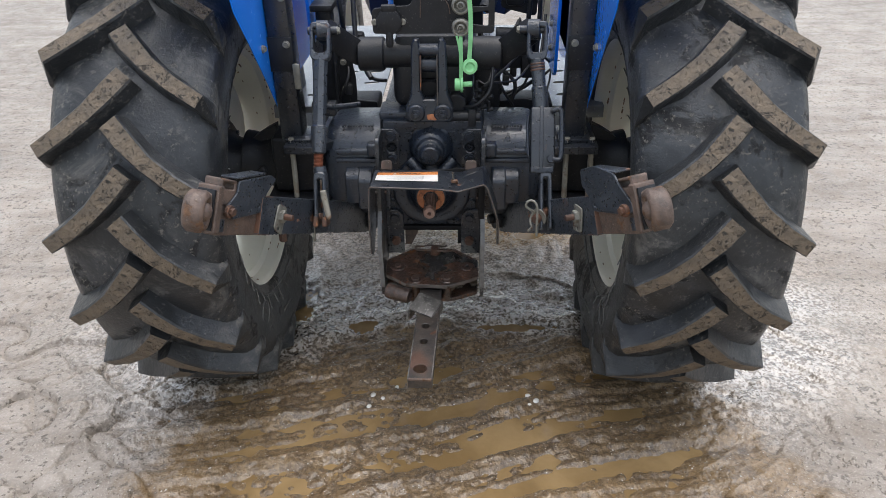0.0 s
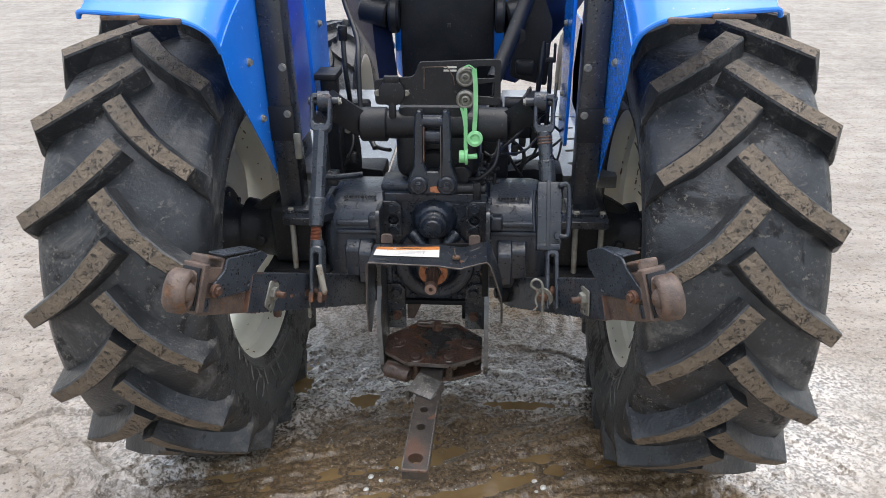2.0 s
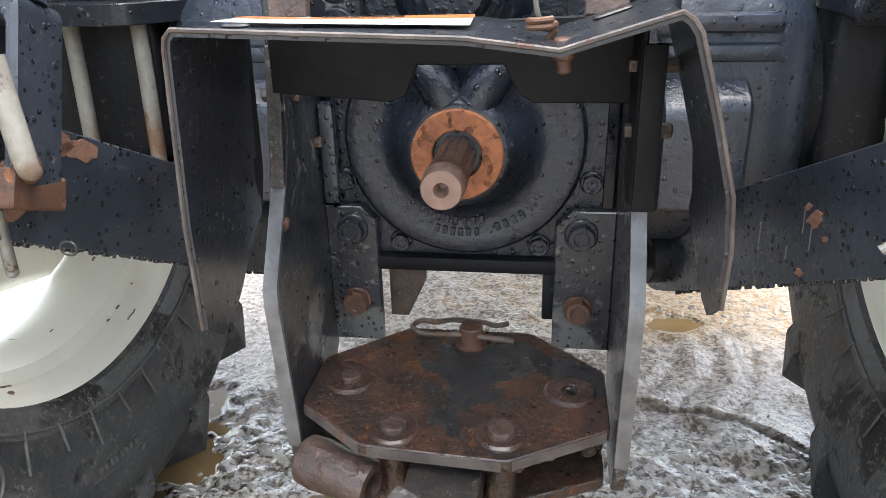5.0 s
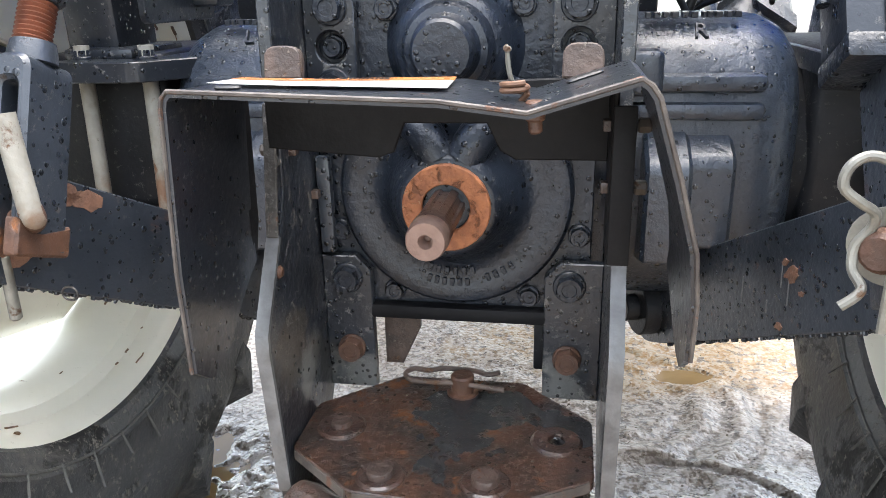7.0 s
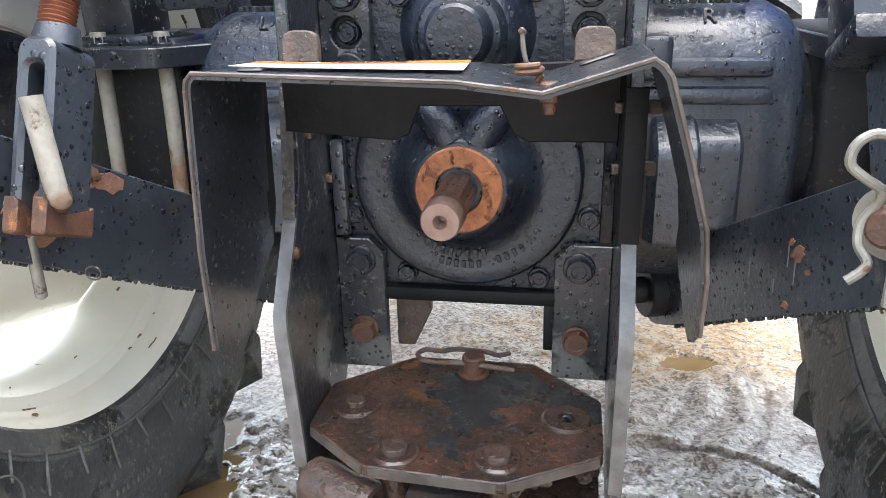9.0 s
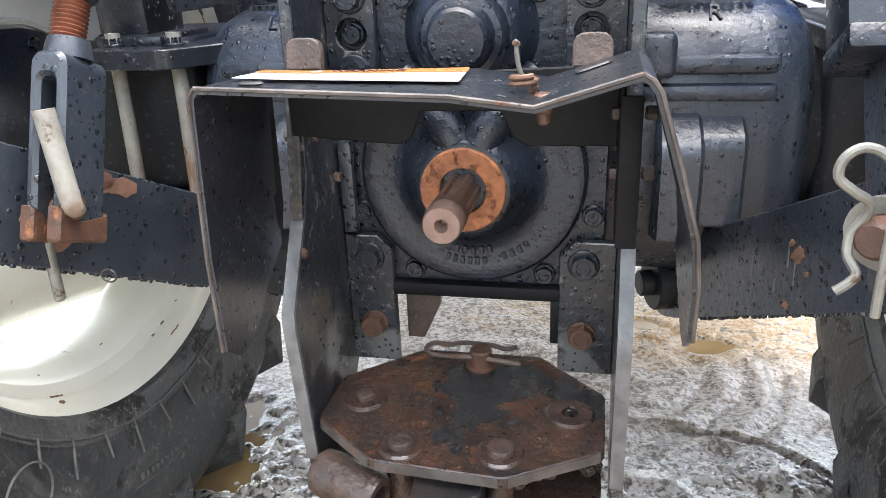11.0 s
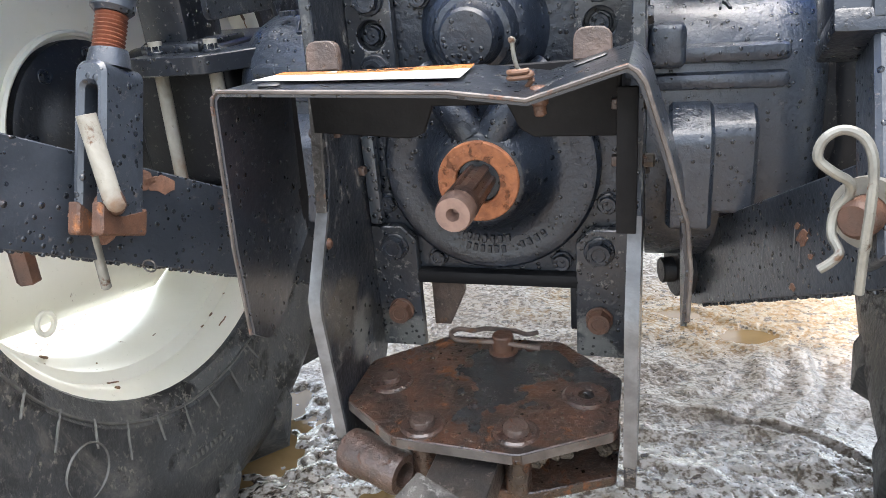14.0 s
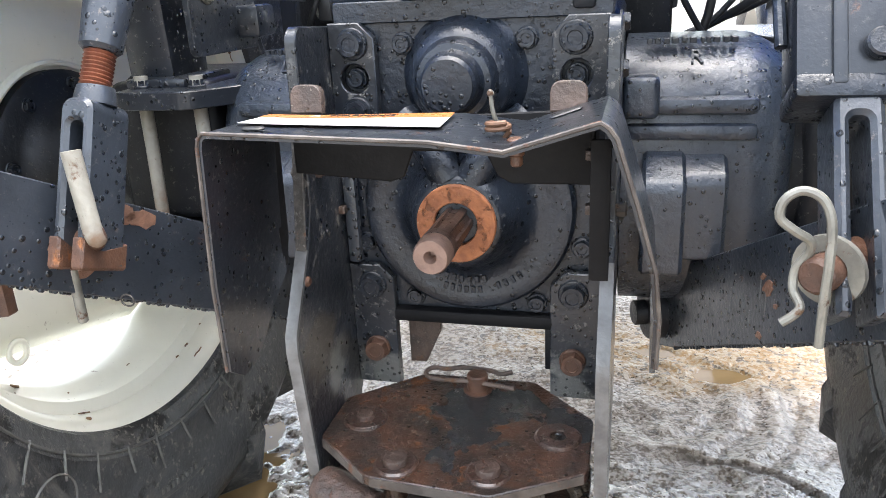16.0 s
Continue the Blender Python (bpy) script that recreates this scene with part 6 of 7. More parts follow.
def hoses():
    rnd = random.Random(11)
    k = Shape()
    k.sweep([(-0.24, 2.62, 1.02), (-0.22, 2.58, 0.96), (-0.19, 2.56, 0.945), (-0.15, 2.50, 0.96)], 0.006)
    k.sweep([(-0.33, 2.80, 1.52), (-0.31, 2.74, 1.38), (-0.26, 2.66, 1.27), (-0.25, 2.60, 1.20), (-0.24, 2.55, 1.05), (-0.19, 2.46, 0.98)], 0.008)
    part("hose", k, HOSE, tractor, "thin black hydraulic hose")
    for i, (x, y, z) in enumerate(((0.20, 2.52, 1.02), (0.23, 2.56, 0.98), (0.26, 2.50, 0.96), (0.22, 2.48, 1.05))):
        h = Shape()
        h.sweep([(0.14, 2.40, 0.93 + 0.02 * i), (0.17, 2.38, 0.99), (x, y, z), (x + 0.06, y + 0.1, z + 0.02), (x + 0.12, y + 0.2, z - 0.05 * i), (x + 0.16, y + 0.4, z + 0.02)], 0.0036 + 0.0015 * (i % 2))
        part("hose", h, HOSE, tractor, "thin black hydraulic hose")
    f = Shape()
    for i in range(7):
        x, z = 0.135 + 0.018 * (i % 3), 0.935 + 0.03 * (i // 3) + 0.01 * (i % 2)
        f.cyl((x - 0.006, 2.30, z), (x + 0.012, 2.295 + rnd.uniform(-0.01, 0.01), z + 0.004), 0.0065, seg=6)
        f.cyl((x, 2.295, z), (x, 2.295, z + 0.03), 0.004, seg=10)
    f.sweep([(0.10, 2.29, 0.95), (0.13, 2.27, 0.96), (0.17, 2.27, 1.0), (0.18, 2.30, 1.05), (0.18, 2.36, 1.10)], 0.005)
    tagged(part("valve_block", f, BLACK_DRY, tractor, "cluster of black hydraulic fittings"), kind="stuff")
    v = Shape()
    v.cyl((0.19, 2.45, 1.075), (0.30, 2.45, 1.075), 0.022, seg=20)
    v.cyl((0.215, 2.45, 1.075), (0.235, 2.45, 1.075), 0.028, seg=20)
    part("filter", v, BLACK_DRY, tractor, "small black hydraulic cylinder")
    rod = Shape()
    rod.sweep([(-0.345, 2.30, 0.955), (-0.30, 2.33, 0.935), (-0.22, 2.38, 0.925)], 0.009)
    part("linkage_rod", rod, CAST, tractor, "black bent linkage rod")
    brk = Shape()
    brk.plate(rounded([(2.30, 0.86), (2.46, 0.86), (2.46, 1.12), (2.33, 1.12), (2.30, 1.0)], 0.012), 0.008, Matrix.Translation((-0.335, 0, 0)) @ SIDE, holes=[circle(2.33, 0.955, 0.013)])
    brk.box((-0.335, 2.43, 0.895), (0.07, 0.05, 0.04), bevel=0.006)
    bb = part("lever_bracket", brk, BLACK, tractor, "black bracket plate beside the lift arm")
    for z in (0.93, 1.0, 1.07):
        bolt(bb, BOLT_ZINC, (-0.331, 2.34 + (z - 0.93) * 0.3, z), (1, 0, 0))


# ---- seat base, body sides and footboards ahead of the axle
def body():
    p = Shape()
    p.box((0.0, 3.02, 1.27), (0.33, 0.04, 0.56), bevel=0.012)
    p.box((0.0, 3.2, 1.55), (0.5, 0.5, 0.10), bevel=0.03)
    seat = part("seat_base", p, BLACK_DRY, tractor, "plain black panel behind the seat")
    # raised black square in place of the dark inside of a hole
    dot = Shape()
    dot.box((0.006, 2.998, 1.245), (0.012, 0.004, 0.014), bevel=0.001)
    part("dark_square", dot, INK, seat)
    for s in (-1, 1):
        w = Shape()
        rows = []
        for z, x0, x1 in ((1.05, 0.19, 0.26), (1.15, 0.20, 0.30), (1.28, 0.21, 0.36), (1.45, 0.22, 0.42)):
            x1 += 0.0 if s < 0 else 0.14 * (z - 0.98) / 0.47
            rows.append([(s * x0, 3.04, z), (s * (x0 + 0.05), 3.0, z), (s * x1, 3.12, z), (s * x1, 3.6, z)])
        w.sheet(rows, 0.01)
        part("side_cover", w, BLUE_DARK, seat, "dark blue plastic side cover", angle=60)
        k = Shape()
        k.cyl((s * 0.165, 2.99, 1.28), (s * 0.20, 2.99, 1.28), 0.06, seg=28, bevel=0.008)
        k.cyl((s * 0.20, 2.99, 1.28), (s * 0.30, 3.02, 1.30), 0.045, seg=24, bevel=0.008)
        part("seat_hinge", k, BLACK_DRY, seat)
        cab = Shape()
        cab.plate(rounded([(2.62, 0.93), (2.84, 0.92), (2.84, 1.6), (2.56, 1.6)], 0.03), 0.010, Matrix.Translation((s * 0.395, 0, 0)) @ SIDE)
        side = part("body_panel", cab, BLUE, tractor, "blue inner fender side panel")
        if s > 0:
            skirt = Shape()
            skirt.plate(rounded([(2.86, 0.92), (3.05, 0.87), (3.50, 0.86), (3.50, 1.25), (2.86, 1.25)], 0.03), 0.008, Matrix.Translation((0.47, 0, 0)) @ SIDE)
            part("front_skirt", skirt, BLUE, side)
        for z in (1.0, 1.08, 1.30):
            bolt(side, BOLT_ZINC, (s * 0.388, 2.72, z), (-s, 0, 0))
        f = Shape()
        holes = []
        for i in range(4):
            for j in range(3):
                y = 2.92 + 0.14 * i
                x = 0.27 + 0.10 * j
                holes.append(slot(s * x - 0.018, y, s * x + 0.018, y + 0.008, 0.011, n=5))
        f.plate([(s * 0.21, 2.80), (s * 0.60, 2.80), (s * 0.60, 3.50), (s * 0.21, 3.50)], 0.006, Matrix.Translation((0, 0, 0.765)), holes=holes)
        f.plate([(s * 0.21, 3.515), (s * 0.60, 3.515), (s * 0.60, 3.95), (s * 0.21, 3.95)], 0.006, Matrix.Translation((0, 0, 0.765)))
        f.box((s * 0.405, 2.80, 0.745), (0.39, 0.010, 0.045), bevel=0.003)
        part("footboard", f, FLOORBOARD, tractor, "wet slotted metal footboard")
        lever = Shape()
        x = s * 0.30
        lever.sweep([(x, 2.72, 0.98), (x + s * 0.01, 2.70, 1.15), (x + s * 0.02, 2.74, 1.24)], 0.008)
        lever.box((x + s * 0.02, 2.745, 1.265), (0.028, 0.02, 0.05), bevel=0.006)
        lever.box((x - s * 0.01, 2.72, 1.02), (0.10, 0.05, 0.07), bevel=0.01)
        part("lever", lever, BLACK_DRY, tractor, "black control lever and its bracket")
    for s, xs in ((-1, (0.285,)), (1, (0.21, 0.235, 0.26, 0.285, 0.31))):
        for i, x in enumerate(xs):
            t = Shape()
            t.sweep([(s * (x + 0.05 - 0.03 * i), 2.60 + 0.03 * i, 0.84), (s * (x + 0.01 + 0.02 * i), 2.58 + 0.05 * i, 0.91), (s * (x - 0.03 * (i % 2)), 2.62 + 0.03 * i, 0.97 + 0.01 * i), (s * (x + 0.06 - 0.02 * i), 2.75 + 0.03 * i, 1.06)], 0.0045 + 0.002 * (i % 2))
            t.box((s * x, 2.60 + 0.03 * i, 0.90 + 0.02 * i), (0.022, 0.03, 0.035), bevel=0.004)
            part("brake_pipe", t, HOSE, tractor, "black brake pipe with its fitting")
        w = Shape()
        w.plate(rounded([(s * 0.20, 0.79), (s * 0.38, 0.79), (s * 0.38, 0.83), (s * 0.30, 0.845), (s * 0.20, 0.835)], 0.01), 0.012, Matrix.Translation((0, 2.66, 0)) @ BACK)
        w.box((s * 0.30, 2.74, 0.80), (0.20, 0.14, 0.05), bevel=0.01)
        part("floor_crossmember", w, BLACK_DRY, tractor, "black cross member under the floor")
    vb = Shape()
    vb.box((0.172, 2.60, 0.925), (0.085, 0.06, 0.17), bevel=0.012)
    vb.box((0.235, 2.66, 0.985), (0.10, 0.06, 0.06), bevel=0.010)
    vb.cyl((0.20, 2.68, 1.055), (0.34, 2.68, 1.050), 0.024, seg=18)
    vb.box((0.31, 2.66, 0.955), (0.05, 0.04, 0.07), bevel=0.006)
    part("brake_valve", vb, BLACK_DRY, tractor, "black valve body among the pipes")
    lp = Shape()
    lp.plate(rounded([(-0.372, 0.85), (-0.262, 0.85), (-0.262, 0.93), (-0.285, 1.08), (-0.372, 1.10)], 0.012), 0.008, Matrix.Translation((0, 2.62, 0)) @ BACK)
    lp.plate(rounded([(2.56, 0.85), (2.66, 0.85), (2.66, 1.06), (2.58, 1.08)], 0.012), 0.008, Matrix.Translation((-0.318, 0, 0)) @ SIDE)
    pl = part("floor_support", lp, BLACK_DRY, tractor, "black support plates under the floor")
    for x, z in ((-0.300, 0.985), (-0.300, 0.895)):
        bolt(pl, BOLT_ZINC, (x, 2.616, z), (0, -1, 0))
    cl = Shape()
    cl.plate(rounded([(0.215, 1.13), (0.335, 1.10), (0.345, 1.30), (0.300, 1.42), (0.235, 1.36)], 0.015), 0.014, Matrix.Translation((0, 2.74, 0)) @ BACK)
    cl.box((0.262, 2.715, 1.165), (0.060, 0.05, 0.045), bevel=0.010)
    cl.cyl((0.235, 2.70, 1.27), (0.235, 2.66, 1.27), 0.026, seg=18)
    part("lever_quadrant", cl, BLACK_DRY, tractor, "black lever quadrant beside the seat")
    strut = Shape()
    strut.sweep([(0.275, 2.75, 1.40), (0.215, 2.66, 1.26), (0.165, 2.58, 1.16)], 0.024, seg=16)
    part("seat_strut", strut, BLACK_DRY, tractor, "black tube strut below the seat")
    fk = Shape()
    fk.sweep([(0.335, 2.66, 0.98), (0.338, 2.655, 1.12), (0.338, 2.66, 1.20)], 0.007)
    for dx in (-0.012, 0.012):
        fk.box((0.338 + dx, 2.66, 1.225), (0.008, 0.012, 0.05), bevel=0.002)
    fk.box((0.338, 2.66, 1.200), (0.032, 0.014, 0.016), bevel=0.003)
    part("forked_lever", fk, BLACK_DRY, tractor, "black lever with a forked end")
    b = Shape()
    b.box((-0.345, 2.60, 1.17), (0.07, 0.10, 0.02), bevel=0.004)
    b.box((-0.345, 2.61, 1.13), (0.05, 0.06, 0.06), bevel=0.008)
    part("relay_box", b, BLACK_DRY, tractor, "small black control box with cables")
    h = Shape()
    h.box((0, 3.75, 1.15), (0.50, 0.6, 0.45), bevel=0.06, seg=3)
    h.box((0, 4.5, 1.12), (0.52, 1.1, 0.48), bevel=0.08, seg=3)
    hood = part("hood", h, BLUE, tractor, "blue tractor hood")
    e = Shape()
    e.box((0, 4.35, 0.72), (0.36, 1.2, 0.36), bevel=0.03)
    part("engine_block", e, BLACK_DRY, tractor, "black engine block")
    ax = Shape()
    ax.box((0, 4.55, 0.50), (1.12, 0.16, 0.16), bevel=0.03)
    part("front_axle", ax, CAST, tractor, "black front axle")


def front_lug(s, way):
    bm = bmesh.new()
    rings = []
    for h, mid, half, top in ((-0.008, 1.0, 3.2, 0.503), (0.03, -3.5, 3.0, 0.503), (0.08, -8.0, 2.8, 0.499), (0.118, -11.0, 2.7, 0.488)):
        ring = []
        for r, a in ((0.455, half + 1), (top, half), (top, -half), (0.455, -half - 1)):
            q = radians(mid + a)
            ring.append(bm.verts.new((s * way * h, -r * math.cos(q), r * math.sin(q))))
        rings.append(ring)
    for a, b in zip(rings, rings[1:]):
        for i in range(3):
            bm.faces.new((a[i], a[i + 1], b[i + 1], b[i]))
    bm.faces.new(rings[0][::-1])
    bm.faces.new(rings[-1])
    bmesh.ops.recalc_face_normals(bm, faces=bm.faces[:])
    me = bpy.data.meshes.new("lug")
    bm.to_mesh(me)
    bm.free()
    me.materials.append(RUBBER)
    return me


def front_wheel(s):
    c = Vector((s * 0.68, 4.55, 0.495))
    face = Matrix.Translation(c) @ Matrix(((0, 0, s, 0), (0, 1, 0, 0), (1, 0, 0, 0), (0, 0, 0, 1)))
    t = Shape()
    half = [(0.30, 0.105), (0.33, 0.122), (0.38, 0.132), (0.43, 0.127), (0.455, 0.112), (0.468, 0.06)]
    t.lathe([(r, -h) for r, h in half] + [(0.47, 0)] + [(r, h) for r, h in half[::-1]], face, seg=64)
    tyre = part("front_tyre", t, RUBBER, tractor, "black front tractor tyre")
    for way, lead in ((1, 0), (-1, 11)):
        me = front_lug(s, way)
        for k in range(16):
            put("lug", me, tyre, Matrix.Translation(c) @ Matrix.Rotation(-radians(lead + 22.5 * k), 4, "X"))
    r = Shape()
    r.lathe([(0.305, -0.10), (0.315, -0.112), (0.30, -0.115), (0.28, -0.09), (0.26, -0.05), (0.25, 0.0), (0.0, 0.02)], face, seg=48)
    r.lathe([(0.25, 0.0), (0.26, 0.06), (0.30, 0.11), (0.305, 0.10)], face, seg=48)
    part("front_rim", r, CREAM, tractor, "cream front wheel rim")


for side in (-1, 1):
    rear_wheel(side)
    fender(side)
    post(side)
    axle_side(side)
    housing(side)
    side_plate(side)
    lower_link(side)
    front_wheel(side)
gearbox()
drawbar()
shield()
lift_arms()
lift_rod_plain()
lift_rod_levelling()
hydraulics()
hoses()
body()


# ---------------------------------------------------------------- ground and puddles
def smooth(a, b, v):
    t = min(1.0, max(0.0, (v - a) / (b - a)))
    return t * t * (3 - 2 * t)


# small hollows that hold water: x, y, half sizes, depth
HOLLOWS = ((-0.285, 2.500, 0.050, 0.035, 0.014), (0.385, 3.200, 0.060, 0.032, 0.014), (-0.62, 2.62, 0.10, 0.16, 0.014), (0.30, 2.50, 0.12, 0.025, 0.014), (0.24, 3.30, 0.05, 0.02, 0.008))


def ground_height(x, y):
    far = smooth(6.0, 3.0, max(abs(x), abs(y - 2.2)))
    q = Vector((x, y, 0.0))
    z = 0.010 * noise.noise(q * 1.1) * (0.3 + far)
    if far <= 0:
        return z - 0.004
    z += far * 0.007 * noise.noise(q * 4.3 + Vector((3, 1, 0)))
    mid = smooth(1.25, 0.7, math.hypot(x * 0.8, (y - 2.15) * 0.8))
    z += far * (0.004 + 0.004 * mid) * noise.noise(q * 13.0 + Vector((9, 4, 0)))
    mid *= 0.35 + 0.65 * smooth(2.85, 2.5, y)
    z += far * (0.002 + 0.004 * mid) * noise.noise(q * 29.0)
    rough = 0.3 + 0.7 * smooth(0.35, 0.65, noise.noise(q * 3.1 + Vector((2, 8, 0))) * 0.5 + 0.5)
    z += mid * 0.0055 * rough * noise.noise(q * 55.0)
    z += mid * 0.006 * rough * abs(noise.noise(q * 21.0 + Vector((5, 5, 5))))
    # basin behind the axle, where water stands
    d = math.hypot((x - 0.03) * 0.85, (y - 1.80) * 1.15) + 0.20 * noise.noise(q * 2.6 + Vector((7, 7, 0)))
    z -= 0.017 * smooth(1.0, 0.45, d)
    # dragged streaks that run askew through it
    u = x * 0.30 - (y - 1.8) * 0.954 + 0.05 * noise.noise(q * 1.7)
    w = 0.35 + 0.65 * smooth(0.3, 0.7, noise.noise(Vector((x * 1.1, y * 1.8, 5.0))) * 0.5 + 0.5)
    z += 0.0085 * w * smooth(1.25, 0.75, d) * (math.sin(u * 31 + 1.6 * noise.noise(q * 2.1)) + 0.6 * math.sin(u * 67 + 3 * noise.noise(q * 1.3)) + 0.6 * abs(math.sin(u * 90 + 4 * noise.noise(q * 1.9))))
    # broad lug prints beside the wheels
    for cx in (-1.12, 1.15):
        k = smooth(0.45, 0.12, abs(x - cx)) * smooth(3.6, 2.8, y) * smooth(0.2, 0.8, y)
        if k > 0:
            z += 0.016 * k * smooth(0.1, 0.5, math.sin((y + abs(x - cx) * 0.9) * 27 + 2.0 * noise.noise(q * 3))) * (0.55 + 0.6 * noise.noise(q * 3.3))
    # crossing ridges trodden into the sand by earlier passes
    k = smooth(0.72, 0.90, -x) * smooth(2.75, 2.35, y) * smooth(0.6, 1.1, y) * smooth(2.4, 1.7, -x)
    if k > 0:
        g1 = noise.noise(Vector((x * 3.4 + y * 1.8, y * 4.4 - x * 1.3, 1.0)))
        g2 = noise.noise(Vector((x * 5.6 - y * 2.6, y * 6.1 + x * 2.0, 6.0)))
        z += k * (0.012 * smooth(-0.05, 0.03, g1) - 0.017 * smooth(0.045, 0.0, abs(g1 + 0.05)) + 0.008 * smooth(-0.04, 0.04, g2) - 0.012 * smooth(0.05, 0.0, abs(g2 + 0.05)))
    # cleated tracks that run off askew
    for ox, oy, dx, dy in ((1.25, 2.05, 0.80, 0.60), (1.55, 1.95, 0.80, 0.60), (-1.6, 2.7, 0.95, 0.30)):
        a, b = (x - ox) * dx + (y - oy) * dy, -(x - ox) * dy + (y - oy) * dx
        k = smooth(0.14, 0.10, abs(b)) * smooth(0.95, 1.15, abs(x))
        if k > 0:
            z += k * (0.008 * smooth(-0.2, 0.5, math.sin(a * 52 + abs(b) * 34)) - 0.006)
    if abs(x) > 0.9:
        z += 0.007 * smooth(0.9, 1.2, abs(x)) * (abs(noise.noise(Vector((x * 2.0, y * 9.0 + x * 1.5, 3.0)))) + 0.5 * abs(noise.noise(q * 15)))
    # tyres have pressed mud up at their edges
    for cx in (-0.738, 0.738):
        e = abs(abs(x - cx) - 0.25)
        z += 0.018 * smooth(0.10, 0.0, e) * smooth(0.75, 0.2, abs(y - 2.45)) * (0.5 + 0.8 * noise.noise(q * 9))
    # curved ruts ahead of the axle
    if y > 2.4 and x > 0.2:
        g = y - 2.845 + 1.85 * (x - 0.30) ** 2 + 0.006 * noise.noise(q * 14)
        z += smooth(0.27, 0.31, x) * (0.004 * smooth(0.034, 0.020, abs(g - 0.004)) - 0.010 * smooth(0.016, 0.006, abs(g)))
        r = math.hypot(x - 0.22, y - 3.05)
        z += 0.005 * smooth(0.22, 0.26, x) * math.sin(r * 75) * smooth(0.36, 0.30, r) * smooth(0.08, 0.14, r)
    for hx, hy, a, b, deep in HOLLOWS:
        e = math.hypot((x - hx) / a, (y - hy) / b) + 0.55 * noise.noise(q * 11) + 0.5 * noise.noise(q * 37)
        if e < 1.9:
            z = z * smooth(0.9, 1.9, e) - deep * smooth(1.5, 0.7, e)
    return z


def grid_lines(lo, hi, step, reach):
    v, out = lo, []
    while v <= hi + 1e-6:
        out.append(v)
        v += step
    d, a, b = step, out[0], out[-1]
    while d < reach:
        d *= 1.06 if d < 0.05 else 1.4
        a -= d
        b += d
        out.insert(0, a)
        out.append(b)
    return out


def build_ground():
    xs, ys = grid_lines(-1.7, 1.7, 0.0078, 900), grid_lines(1.15, 3.5, 0.0072, 900)
    verts = [(x, y, ground_height(x, y)) for y in ys for x in xs]
    n = len(xs)
    faces = [(j * n + i, j * n + i + 1, (j + 1) * n + i + 1, (j + 1) * n + i) for j in range(len(ys) - 1) for i in range(n - 1)]
    me = bpy.data.meshes.new("ground")
    me.from_pydata(verts, [], faces)
    me.polygons.foreach_set("use_smooth", [True] * len(me.polygons))
    me.materials.append(GROUND)
    tagged(new("ground", me), "pale grey wet sand and mud yard with tyre tracks", "ground", kind="structure")


def puddle(name, cx, cy, rx, ry, z, seed):
    bm = bmesh.new()
    ring = []
    for k in range(72):
        a = math.tau * k / 72
        q = 1 + 0.16 * noise.noise(Vector((math.cos(a) * 1.6, math.sin(a) * 1.6, seed)))
        ring.append(bm.verts.new((cx + rx * q * math.cos(a), cy + ry * q * math.sin(a), z)))
    bm.faces.new(ring)
    me = bpy.data.meshes.new(name)
    bm.to_mesh(me)
    bm.free()
    me.materials.append(WATER)
    return tagged(new(name, me), "shallow muddy brown puddle with streaks of mud", "puddle", kind="structure")


build_ground()
puddle("water", 0.03, 1.70, 1.08, 0.74, -0.0165, 1.0)
for i, (hx, hy, a, b, deep) in enumerate(HOLLOWS):
    puddle("water", hx, hy, a * 1.35, b * 1.35, -deep * 0.55, 3.0 + i)


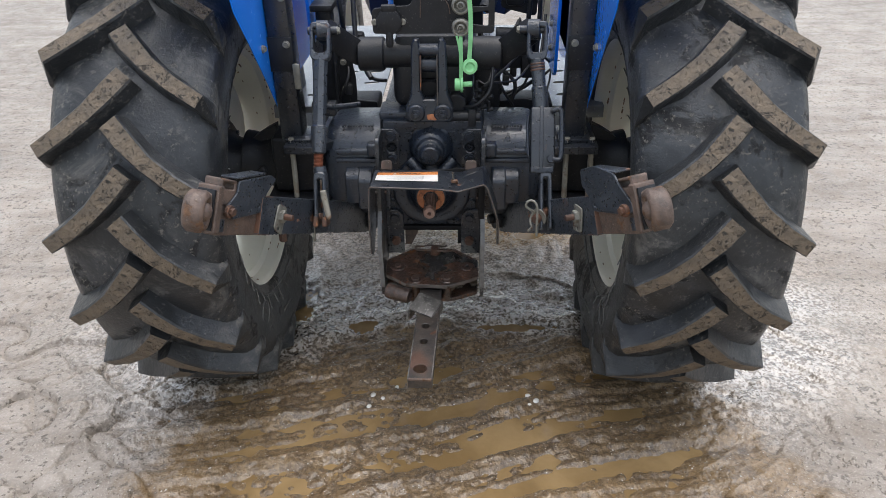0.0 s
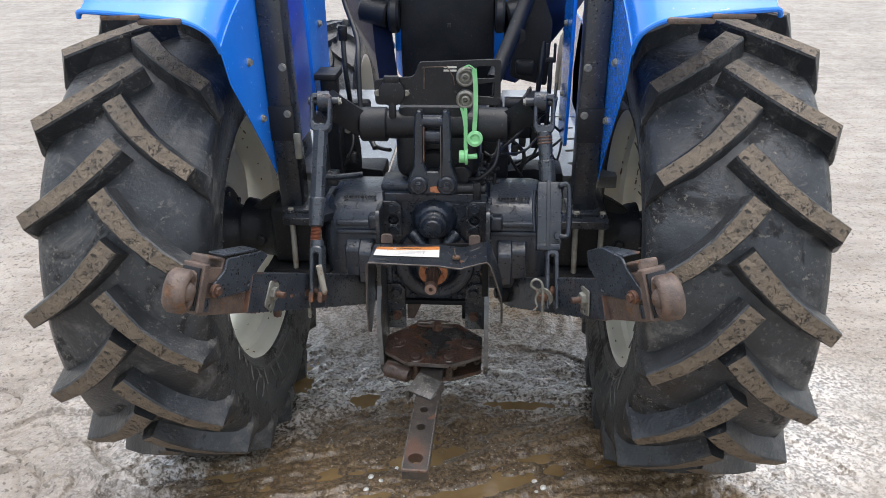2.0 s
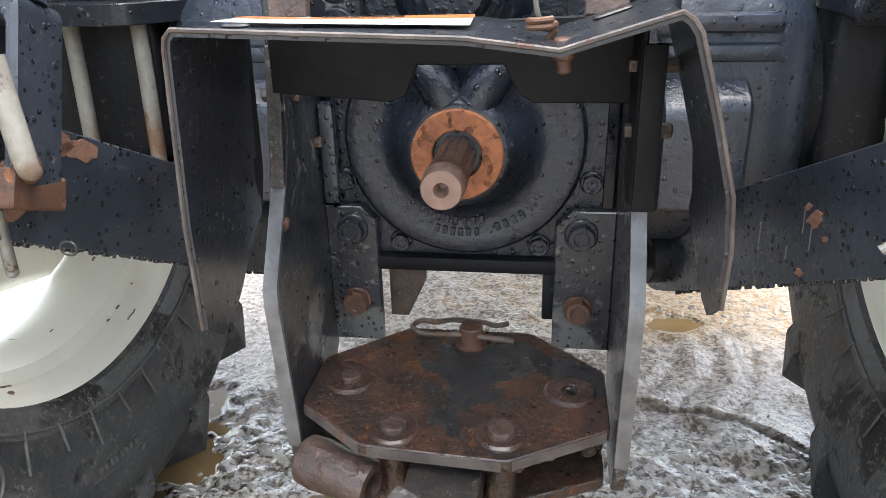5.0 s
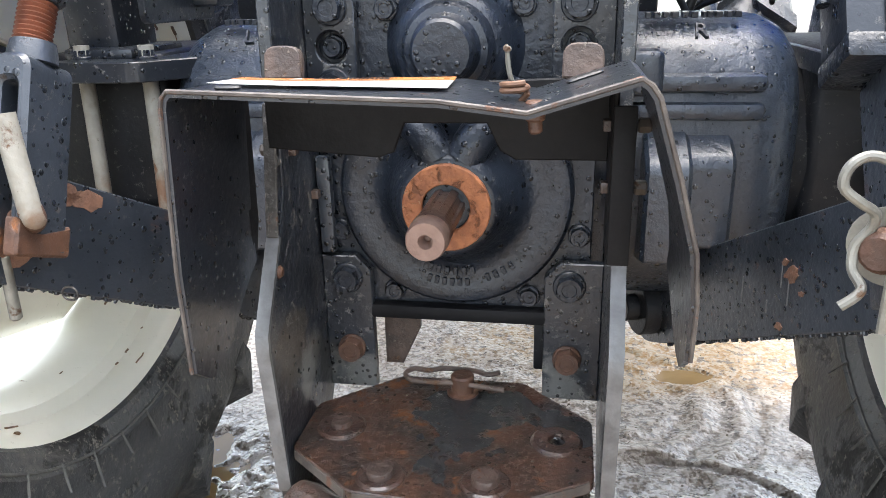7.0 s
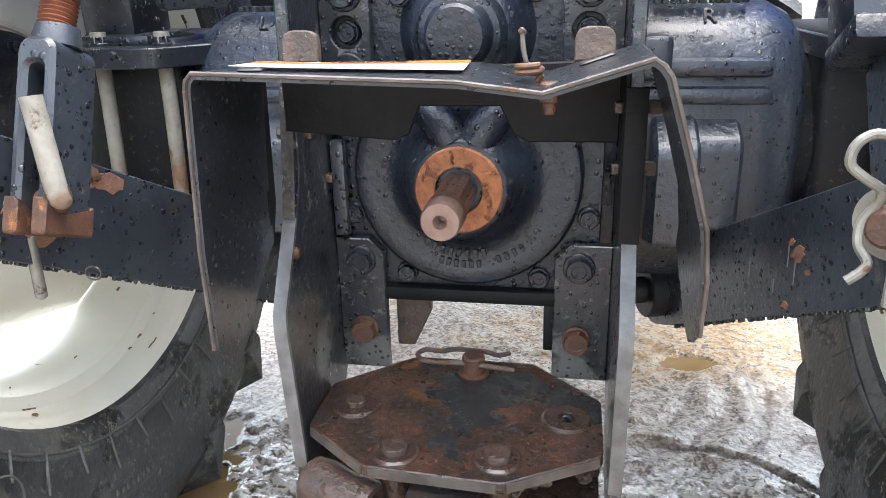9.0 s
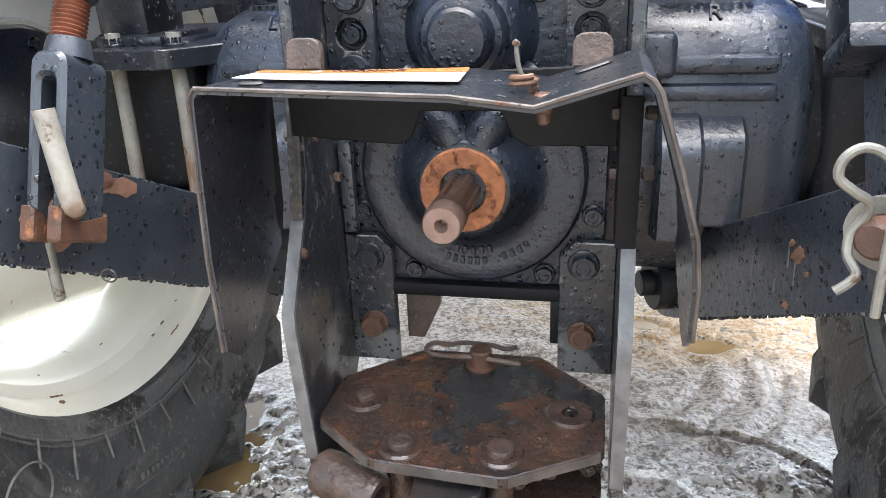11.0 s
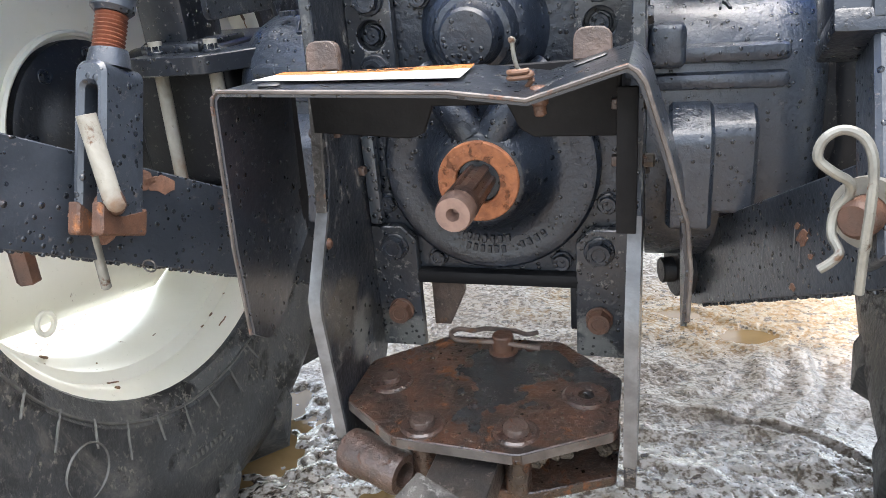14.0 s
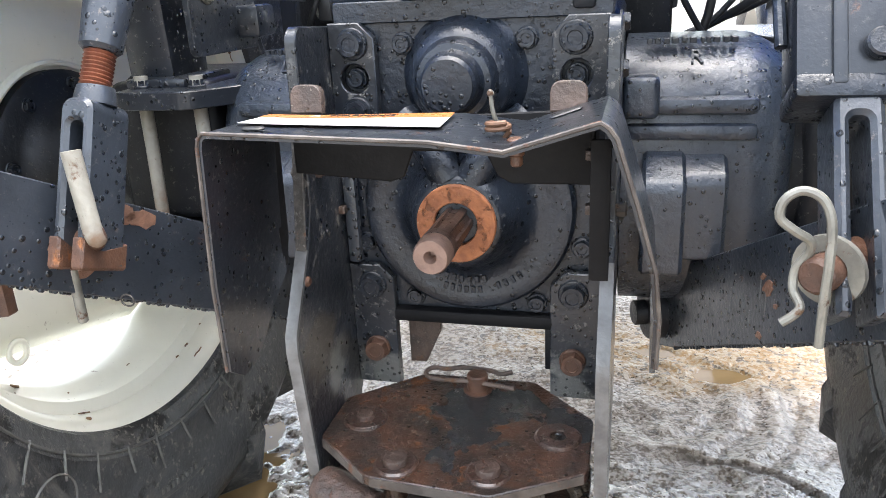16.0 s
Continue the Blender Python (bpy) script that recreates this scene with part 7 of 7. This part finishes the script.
# ---------------------------------------------------------------- grit and pebbles lying on the mud
def grit(count, box, size, seed):
    """Many small wet stones, half sunk, as one mesh."""
    rng = np.random.default_rng(seed)
    x = rng.uniform(box[0], box[1], count)
    y = rng.uniform(box[2], box[3], count)
    r = size[0] + (size[1] - size[0]) * rng.random(count) ** 3
    base = np.array([(1, 0, 0), (0, 1, 0), (-1, 0, 0), (0, -1, 0), (0, 0, 1)], float)
    faces4 = np.array([(0, 1, 4), (1, 2, 4), (2, 3, 4), (3, 0, 4)])
    verts, faces = [], []
    for i in range(count):
        a = rng.uniform(0, math.tau)
        ca, sa = math.cos(a), math.sin(a)
        st = rng.uniform(0.6, 1.3)
        z = ground_height(x[i], y[i]) - 0.0006
        for bx, by, bz in base:
            px, py = bx * r[i] * st, by * r[i]
            verts.append((x[i] + px * ca - py * sa + bz * rng.uniform(-0.4, 0.4) * r[i], y[i] + px * sa + py * ca, z + bz * r[i] * 0.75))
        faces += [tuple(f + 5 * i) for f in faces4]
    return verts, faces


def build_grit():
    for k, (count, box, size) in enumerate(((14000, (-0.75, 0.95, 2.25, 3.7), (0.0009, 0.0040)), (16000, (-1.1, 1.15, 0.95, 2.3), (0.0012, 0.0044)), (5000, (-1.9, 1.9, 1.4, 3.6), (0.0014, 0.0045)))):
        v, f = grit(count, box, size, 40 + k)
        me = bpy.data.meshes.new("grit")
        me.from_pydata(v, [], f)
        me.materials.append(GRIT)
        tagged(new("grit", me), "fine wet grit scattered over the mud", "gravel", kind="stuff")


# pebble-shaped solid that stands for a dot of foam on the puddle
def pebble(m):
    s = Shape()
    s.lathe([(0, -0.004), (0.006, -0.003), (0.009, 0.0), (0.0075, 0.0035), (0.004, 0.005), (0, 0.0055)], seg=10)
    ob = put("pebble", s.mesh("pebble", STICKER, angle=60), None, m)
    return tagged(ob, "small pale bit of foam on the brown puddle", "pebble", "pale pebbles in the puddle")


build_grit()
first = None
for x, y, k in ((-0.206, 2.112, 1.0), (-0.172, 2.10, 0.8), (-0.215, 2.065, 0.9), (-0.13, 2.165, 0.7), (0.315, 2.127, 0.9), (0.34, 2.09, 1.1), (0.318, 2.075, 0.6)):
    m = Matrix.Translation((x, y, max(ground_height(x, y), -0.0165) + 0.002)) @ Matrix.Rotation(x * 40, 4, "Z") @ Matrix.Diagonal((k * 1.2, k, k, 1))
    if first is None:
        first = pebble(m)
    else:
        q = copy_thing(first, Matrix())
        q.matrix_basis = m
